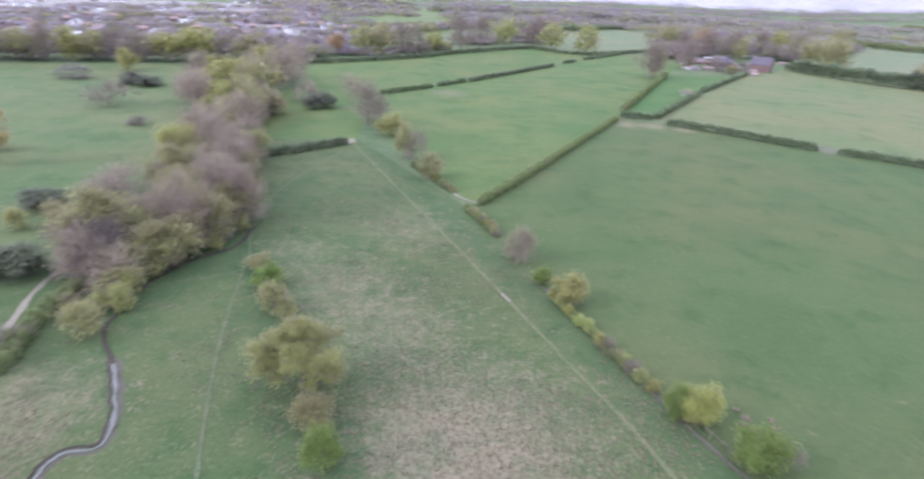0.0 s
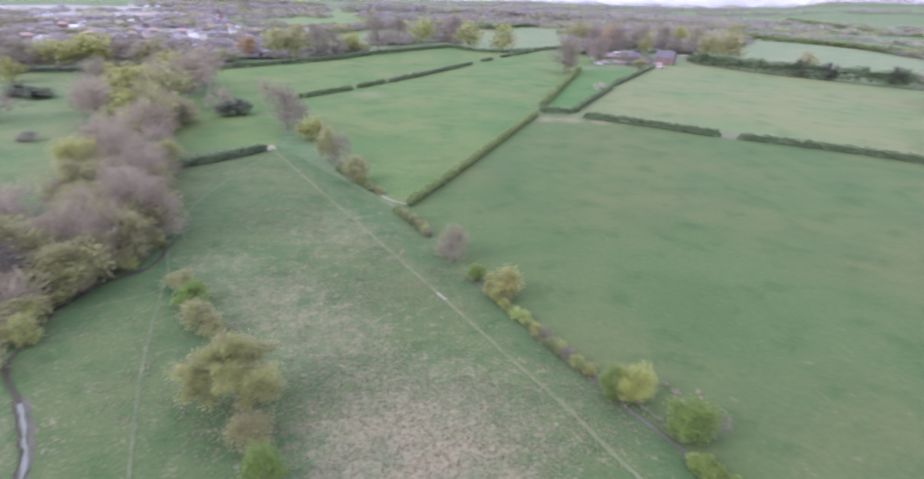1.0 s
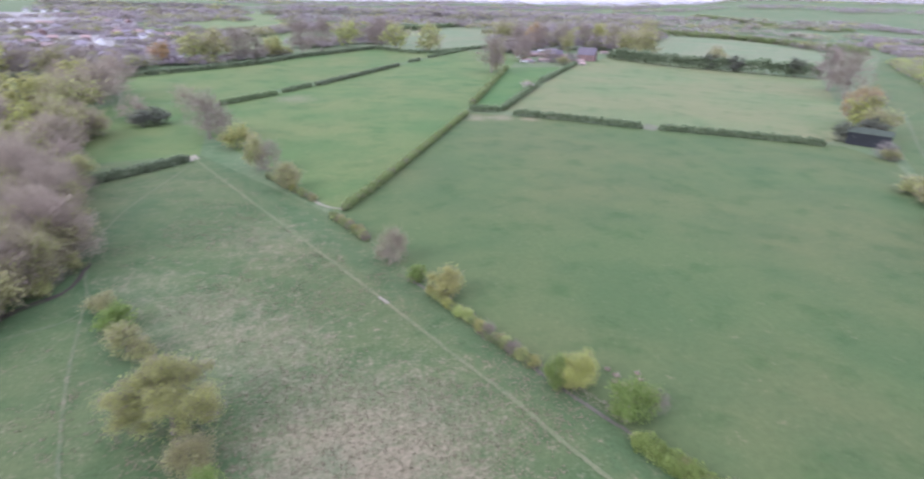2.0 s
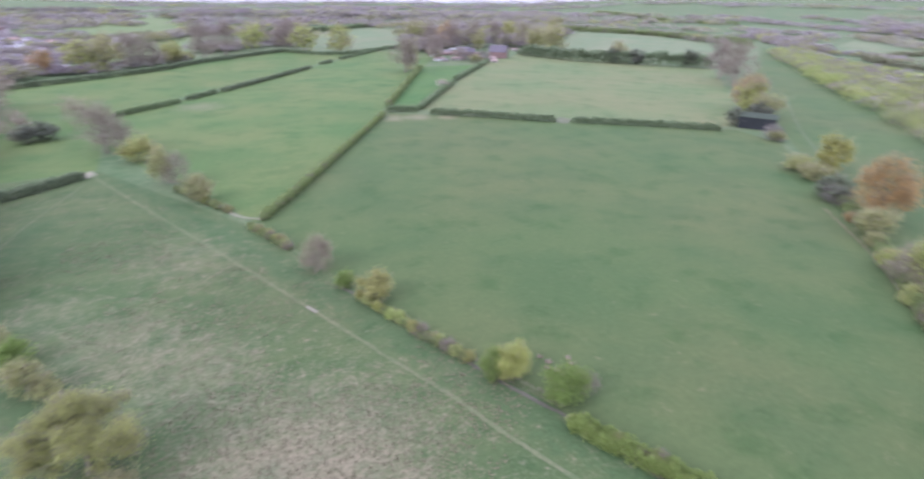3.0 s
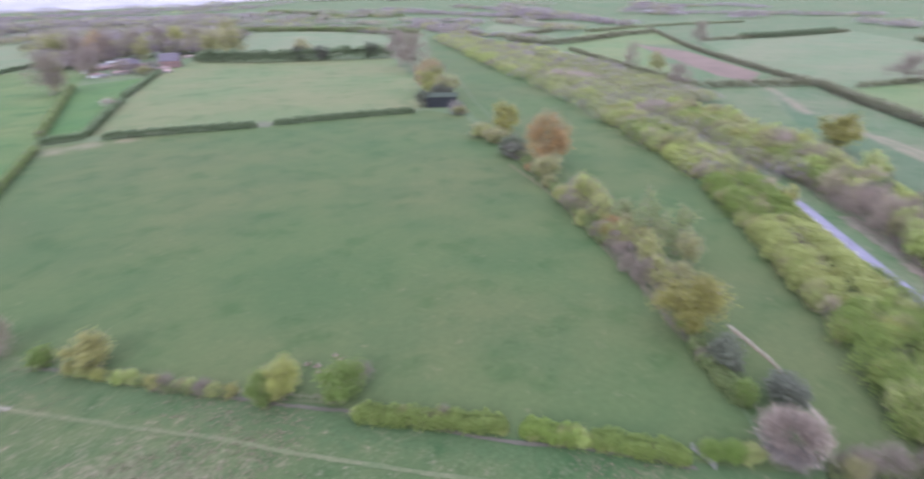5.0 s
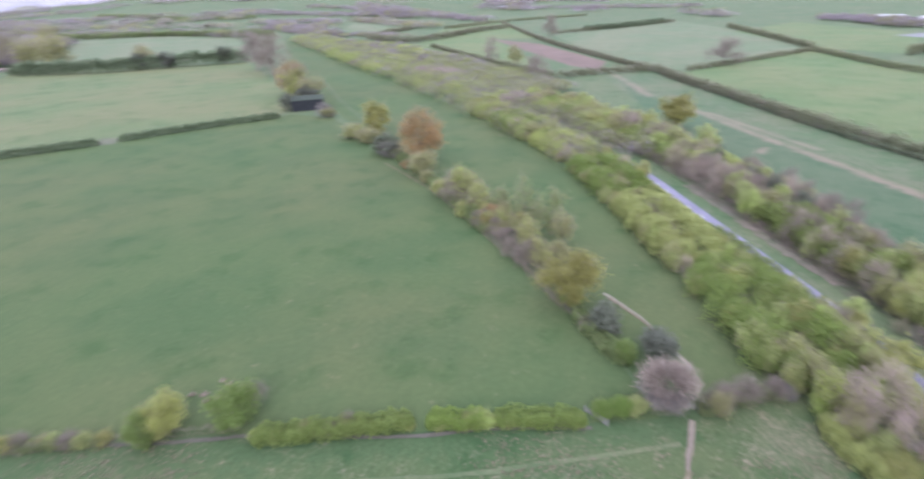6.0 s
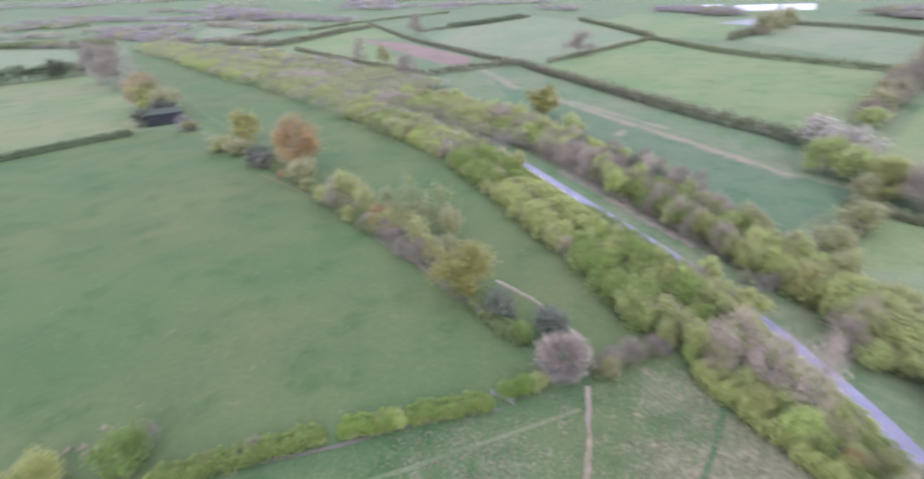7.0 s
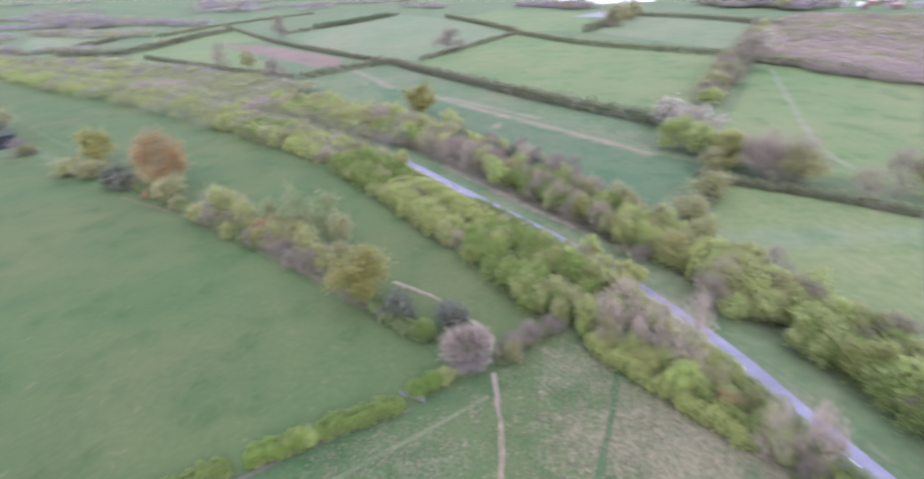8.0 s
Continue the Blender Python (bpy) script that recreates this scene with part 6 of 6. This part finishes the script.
lean = trng.normal(0, 0.35, (len(rep), 3)) + (0, 0, 1.4)
tagged(new("tussocks", mesh_of("tussocks", leaf_sprays(trng, c, lean, 0.23), 3, M_STRAW)), "pale tussocks of dry meadow grass", "grass", kind="stuff")


# Houses ---------------------------------------------------------------------------------
M_RENDER = plain("white_render", (0.50, 0.49, 0.52), (0.64, 0.62, 0.65), 0.8)
M_CREAM = plain("cream_render", (0.17, 0.16, 0.15), (0.22, 0.205, 0.19), 0.8)
M_BRICK = plain("red_brick", (0.115, 0.072, 0.072), (0.155, 0.102, 0.100), 2.0)
M_SLATE = plain("slate_roof", (0.135, 0.118, 0.148), (0.190, 0.166, 0.200), 1.5, 0.8)
M_TILE = plain("clay_tile_roof", (0.200, 0.140, 0.140), (0.260, 0.185, 0.185), 1.5)
M_BARNROOF = plain("old_barn_roof", (0.066, 0.056, 0.074), (0.098, 0.084, 0.106), 1.2, 0.8)
M_SHEET = plain("pale_sheet_roof", (0.34, 0.33, 0.37), (0.46, 0.45, 0.49), 0.6, 0.6)
M_GLASS, _n, _l, _b = material("window_glass", 0.1)
_b.inputs["Base Color"].default_value = (0.05, 0.055, 0.06, 1)
_b.inputs["Specular IOR Level"].default_value = 0.5
M_DARKTIN = plain("dark_sheet_wall", (0.012, 0.013, 0.016), (0.020, 0.021, 0.025), 0.8, 0.7)
M_DARKROOF = plain("mossy_sheet_roof", (0.026, 0.033, 0.026), (0.045, 0.052, 0.042), 0.5, 0.8)
M_GREYWOOD = plain("grey_wood", (0.13, 0.124, 0.122), (0.19, 0.18, 0.176), 3.0)
M_WOOD = plain("weathered_wood", (0.096, 0.076, 0.056), (0.152, 0.124, 0.096), 3.0)


def box_mesh(name, x0, y0, z0, x1, y1, z1, mat):
    bm = bmesh.new()
    bmesh.ops.create_cube(bm, size=1)
    for v in bm.verts:
        v.co = Vector((x0 if v.co.x < 0 else x1, y0 if v.co.y < 0 else y1, z0 if v.co.z < 0 else z1))
    return done(name, bm, mat)


def gabled_wall(w, d, h, rise, mat):
    """Four walls with gable ends."""
    bm = bmesh.new()
    lo = [bm.verts.new((x, y, -0.3)) for x, y in ((-w / 2, -d / 2), (w / 2, -d / 2), (w / 2, d / 2), (-w / 2, d / 2))]
    hi = [bm.verts.new((x, y, h)) for x, y in ((-w / 2, -d / 2), (w / 2, -d / 2), (w / 2, d / 2), (-w / 2, d / 2))]
    a, b = bm.verts.new((-w / 2, 0, h + rise)), bm.verts.new((w / 2, 0, h + rise))
    bm.faces.new((lo[0], lo[1], hi[1], hi[0]))
    bm.faces.new((lo[2], lo[3], hi[3], hi[2]))
    bm.faces.new((lo[1], lo[2], hi[2], b, hi[1]))
    bm.faces.new((lo[3], lo[0], hi[0], a, hi[3]))
    return done("wall", bm, mat)


def pitched_roof(w, d, h, rise, mat, over=0.35, thick=0.18):
    bm = bmesh.new()
    k = rise / (d / 2)
    for side in (1, -1):
        rows = []
        for z in (0.02, thick):
            rows.append([bm.verts.new((x, side * y, h + rise - k * y + z)) for x in (-w / 2 - over, w / 2 + over) for y in (0, d / 2 + over)])
        lo, hi = rows
        for f in ((hi[0], hi[1], hi[3], hi[2]), (lo[0], lo[2], lo[3], lo[1]), (lo[1], lo[3], hi[3], hi[1]), (lo[0], lo[1], hi[1], hi[0]), (lo[2], hi[2], hi[3], lo[3])):
            bm.faces.new(f)
    bmesh.ops.recalc_face_normals(bm, faces=bm.faces)
    return done("roof", bm, mat)


def building(name, label, cat, w, d, h, rise, wall_mat, roof_mat, chimneys=1, windows=2, door=True, group=""):
    root = tagged(new(name), label, cat, group)
    wall = part("wall", gabled_wall(w, d, h, rise, wall_mat), root)
    roof = part("roof", pitched_roof(w, d, h, rise, roof_mat), root)
    for i in range(chimneys):
        x = (w / 2 - 0.8) * (1 if i == 0 else -1)
        part("chimney", box_mesh("chimney", x - 0.4, -0.4, h + rise - 0.8, x + 0.4, 0.4, h + rise + 1.1, M_BRICK), roof)
    for side in (-1, 1):
        for i in range(windows if side < 0 or group == "" else 0):
            for z in ([1.0] if h < 4 else [1.0, 3.6]):
                x = -w / 2 + w * (i + 0.7) / (windows + 0.4)
                y = side * (d / 2 + 0.02)
                part("window", box_mesh("window", x - 0.6, y - 0.03, z, x + 0.6, y + 0.03, z + 1.2, M_GLASS), root)
    if door:
        part("door", box_mesh("door", w * 0.42 - 0.9, -d / 2 - 0.05, 0, w * 0.42, -d / 2 + 0.02, 2.05, M_WOOD), root)
    return root


house_kinds = [
    building("house", "white rendered house with grey slate roof", "house", 9, 7, 5.0, 2.4, M_RENDER, M_SLATE, 1, 1, True, "houses of the town"),
    building("house", "red brick house with brown tiled roof", "house", 10, 7.5, 5.0, 2.6, M_BRICK, M_TILE, 1, 1, True, "houses of the town"),
    building("house", "cream rendered house with grey slate roof", "house", 12, 7, 5.0, 2.4, M_CREAM, M_SLATE, 1, 1, True, "houses of the town"),
    building("house", "pale low house with light sheet roof", "house", 9, 8, 3.0, 1.6, M_RENDER, M_SHEET, 0, 1, True, "houses of the town"),
]
house_used = [False] * len(house_kinds)
town_rng = random.Random(8)


def street(x, y, angle, n):
    """A row of houses facing the same way."""
    a = radians(angle)
    for i in range(n):
        s = (i - (n - 1) / 2) * 17 + town_rng.uniform(-3, 3)
        px, py = x + math.cos(a) * s, y + math.sin(a) * s + town_rng.uniform(-4, 4)
        k = town_rng.choice((0, 0, 1, 1, 2, 2, 3))
        m = pose(px, py, ground_z(px, py), 0, 0, angle + town_rng.choice((0, 0, 0, 90)) + town_rng.uniform(-6, 6))
        if house_used[k]:
            copy_thing(house_kinds[k], m)
        else:
            house_kinds[k].matrix_basis = m
            house_used[k] = True


street(-875, 921, 40, 4)
street(-846, 992, 33, 4)
street(-807, 1080, 118, 3)
street(-751, 1205, 42, 4)
street(-689, 1346, 121, 3)
street(-599, 1544, 18, 4)
street(-795, 853, 17, 3)
street(-744, 943, 40, 3)
street(-677, 1064, 122, 3)
street(-604, 1196, 26, 3)
street(-493, 1391, 26, 3)
street(-740, 773, 40, 4)
street(-697, 836, 44, 3)
street(-632, 930, 36, 4)
street(-557, 1040, 118, 3)
street(-491, 1137, 113, 3)
street(-425, 1237, 108, 3)
street(-694, 723, 110, 3)
street(-644, 786, 20, 4)
street(-607, 832, 115, 3)
street(-550, 905, 110, 4)
street(-484, 988, 47, 4)
street(-416, 1074, 24, 4)
street(-339, 1171, 36, 3)
street(-643, 690, 110, 3)
street(-598, 740, 27, 4)
street(-532, 814, 34, 4)
street(-456, 899, 45, 3)
street(-392, 969, 40, 4)
street(-620, 637, 121, 3)
street(-579, 677, 46, 4)
street(-536, 720, 42, 4)
street(-475, 781, 29, 4)
street(-429, 827, 28, 3)
street(-355, 900, 114, 3)
street(-285, 970, 123, 4)
street(-585, 605, 33, 4)
street(-535, 649, 41, 4)
street(-482, 697, 116, 3)
street(-420, 753, 31, 3)
street(-338, 826, 116, 4)
street(-246, 909, 38, 4)
street(-548, 579, 41, 3)
street(-512, 609, 43, 4)
street(-463, 649, 24, 4)
street(-422, 682, 109, 3)
street(-355, 737, 118, 4)
street(-292, 789, 20, 4)
street(-214, 853, 28, 4)
street(-519, 552, 32, 3)
street(-466, 592, 111, 3)
street(-412, 633, 111, 3)
street(-356, 675, 37, 4)
street(-298, 719, 45, 3)
street(-228, 771, 30, 3)
street(-499, 523, 115, 4)
street(-454, 554, 26, 4)
street(-412, 583, 32, 4)
street(-349, 627, 37, 3)
street(-291, 668, 34, 4)
street(-243, 702, 112, 4)
street(-174, 749, 37, 3)
street(-235, 656, 20, 3)
street(-152, 710, 33, 3)
street(-299, 572, 29, 3)
street(-241, 608, 20, 3)
street(-169, 651, 122, 3)
street(-436, 448, 23, 4)
street(-183, 590, 121, 3)
street(873, -528, 31, 5)
street(712, -563, 79, 5)
street(645, -547, 51, 5)
street(845, -530, 151, 5)
street(1951, 554, 42, 5)
street(934, -506, 35, 5)

# The farm and the far sheds ------------------------------------------------------------
def field_gate(x0, y0, x1, y1):
    """A weathered wooden gate hung between two posts."""
    length, turn = math.hypot(x1 - x0, y1 - y0), math.degrees(math.atan2(y1 - y0, x1 - x0))
    root = tagged(new("field_gate"), "weathered grey wooden gate in the hedge gap", "gate")
    root.matrix_basis = pose(x0, y0, 0, 0, 0, turn)
    for x in (0, length):
        bm = bmesh.new()
        tube(bm, (x, 0, -0.3), (x, 0, 1.35), 0.09, 0.08, 7)
        tube(bm, (x, 0, 1.35), (x, 0, 1.42), 0.08, 0.02, 7)
        part("post", done("post", bm, M_GREYWOOD), root)
    for z in (0.25, 0.5, 0.75, 1.15):
        part("rail", box_mesh("rail", 0.1, -0.03, z - 0.05, length - 0.1, 0.03, z + 0.05, M_GREYWOOD), root)
    bm = bmesh.new()
    tube(bm, (0.15, 0.04, 0.25), (length - 0.15, 0.04, 1.12), 0.035, 0.035, 5)
    part("brace", done("brace", bm, M_GREYWOOD), root)
    return root


tuft_seed = np.random.default_rng(9)


def grass_tuft(x, y):
    """A low clump of orange brown stems."""
    root = tagged(new("grass_tuft"), "small orange brown tuft of dead stems in pasture", "tuft", "tufts in the pasture")
    root.location = (x, y, 0.07)
    n = 70
    way = tuft_seed.normal(0, 0.5, (n, 3)) + (0, 0, 1.0)
    foot = tuft_seed.normal(0, 0.28, (n, 3)) * (1, 1, 0)
    tagged(part("foliage", mesh_of("foliage", twig_tris(tuft_seed, foot, way, 0.55, 0.07), 3, TWIG["rosy"]), root), kind="stuff")
    return root


barn = building("barn", "large red brick barn with slate roof", "barn", 21, 16, 7.5, 7.5, M_BRICK, M_BARNROOF, 0, 4)
barn.matrix_basis = pose(323.0, 644.5, ground_z(323.0, 644.5), 0, 0, -38)
farmhouse = building("farmhouse", "red brick farmhouse with slate roof", "house", 22, 10, 5.4, 4.2, M_BRICK, M_BARNROOF, 2, 4)
farmhouse.matrix_basis = pose(290.8, 672.8, ground_z(290.8, 672.8), 0, 0, -10)
lean_to = building("outbuilding", "cream walled low outbuilding beside the barn", "outbuilding", 10, 7, 3.0, 1.6, M_CREAM, M_TILE, 0, 1)
lean_to.matrix_basis = pose(299.1, 615.3, ground_z(299.1, 615.3), 0, 0, -14)
stable = building("stable", "long low stable with brown tiled roof", "stable", 22, 6, 2.8, 1.6, M_BRICK, M_TILE, 0, 4)
stable.matrix_basis = pose(274.5, 688.2, ground_z(274.5, 688.2), 0, 0, 15)
shed_a = building("shed", "small shed with pale sheet roof", "shed", 9, 5, 2.5, 0.9, M_WOOD, M_SHEET, 0, 1)
shed_a.matrix_basis = pose(303.9, 746.0, ground_z(303.9, 746.0), 0, 0, -10)
shed_b = building("shed", "low pale shed beside the paddock", "shed", 8, 4, 2.3, 0.7, M_CREAM, M_SLATE, 0, 1)
shed_b.matrix_basis = pose(238.9, 614.1, ground_z(238.9, 614.1), 0, 0, -10)
shed_c = building("shed", "cream shed beside the barn", "shed", 10, 5, 2.6, 0.8, M_CREAM, M_TILE, 0, 1)
shed_c.matrix_basis = pose(394.9, 737.2, ground_z(394.9, 737.2), 0, 0, -10)
warehouse = building("warehouse", "long white industrial shed with pale roof", "warehouse", 70, 22, 6, 3, M_RENDER, M_SHEET, 0, 6)
warehouse.matrix_basis = pose(1142.2, -352.8, ground_z(1142.2, -352.8), 0, 0, 70)
warehouse_b = building("warehouse", "wide white industrial shed with pale roof", "warehouse", 50, 20, 6, 3, M_RENDER, M_SHEET, 0, 4)
warehouse_b.matrix_basis = pose(1112.8, -413.1, ground_z(1112.8, -413.1), 0, 0, 70)
warehouse_c = building("warehouse", "low white farm shed with pale roof", "warehouse", 40, 16, 5, 2, M_RENDER, M_SHEET, 0, 4)
warehouse_c.matrix_basis = pose(1263.4, -304.4, ground_z(1263.4, -304.4), 0, 0, 70)
warehouse_d = building("warehouse", "long low farm shed with pale roof", "warehouse", 45, 16, 5, 2, M_CREAM, M_SHEET, 0, 4)
warehouse_d.matrix_basis = pose(1965.9, 655.5, ground_z(1965.9, 655.5), 0, 0, 60)
field_barn = building("field_barn", "dark sheet metal field barn with mossy roof", "barn", 20, 11, 6.6, 2.0, M_DARKTIN, M_DARKROOF, 0, 0, True)
field_barn.matrix_basis = pose(287.0, 229.2, ground_z(287.0, 229.2), 0, 0, -52)
yard_shed_0 = building("shed", "low white shed by the paddock hedge", "shed", 12, 5, 2.6, 1.2, M_RENDER, M_TILE, 0, 1)
yard_shed_0.matrix_basis = pose(235.6, 622.5, ground_z(235.6, 622.5), 0, 0, -12)
yard_shed_1 = building("shed", "long low cream farm shed", "shed", 16, 5, 2.6, 1.2, M_CREAM, M_TILE, 0, 1)
yard_shed_1.matrix_basis = pose(259.4, 622.7, ground_z(259.4, 622.7), 0, 0, -12)
yard_shed_2 = building("shed", "brick cart shed with tiled roof", "shed", 14, 7, 3.2, 1.2, M_BRICK, M_TILE, 0, 1)
yard_shed_2.matrix_basis = pose(303.2, 672.7, ground_z(303.2, 672.7), 0, 0, -38)
yard_shed_3 = building("shed", "cream farm store with slate roof", "shed", 12, 6, 3.0, 1.2, M_CREAM, M_SLATE, 0, 1)
yard_shed_3.matrix_basis = pose(282.0, 716.0, ground_z(282.0, 716.0), 0, 0, 8)
yard_shed_4 = building("shed", "small brick store by the barn", "shed", 9, 5, 2.6, 1.2, M_BRICK, M_SLATE, 0, 1)
yard_shed_4.matrix_basis = pose(296.5, 638.3, ground_z(296.5, 638.3), 0, 0, -38)
yard_shed_5 = building("shed", "brick farm range behind the house", "shed", 18, 7, 3.4, 1.2, M_BRICK, M_SLATE, 0, 1)
yard_shed_5.matrix_basis = pose(321.0, 754.3, ground_z(321.0, 754.3), 0, 0, -10)
yard_shed_6 = building("shed", "small white hut beside the track", "shed", 8, 4, 2.4, 1.2, M_RENDER, M_SHEET, 0, 1)
yard_shed_6.matrix_basis = pose(247.6, 675.9, ground_z(247.6, 675.9), 0, 0, -10)
yard_shed_7 = building("shed", "low pale lean-to below the barn", "shed", 7, 4, 2.2, 1.2, M_CREAM, M_TILE, 0, 1)
yard_shed_7.matrix_basis = pose(293.5, 595.0, ground_z(293.5, 595.0), 0, 0, -38)
field_gate(70.5, 10.8, 68.3, 6.7)
grass_tuft(50.3, 77.2)
grass_tuft(51.0, 75.1)
grass_tuft(50.0, 73.4)
grass_tuft(55.4, 74.8)
grass_tuft(54.9, 73.1)
grass_tuft(51.1, 72.2)
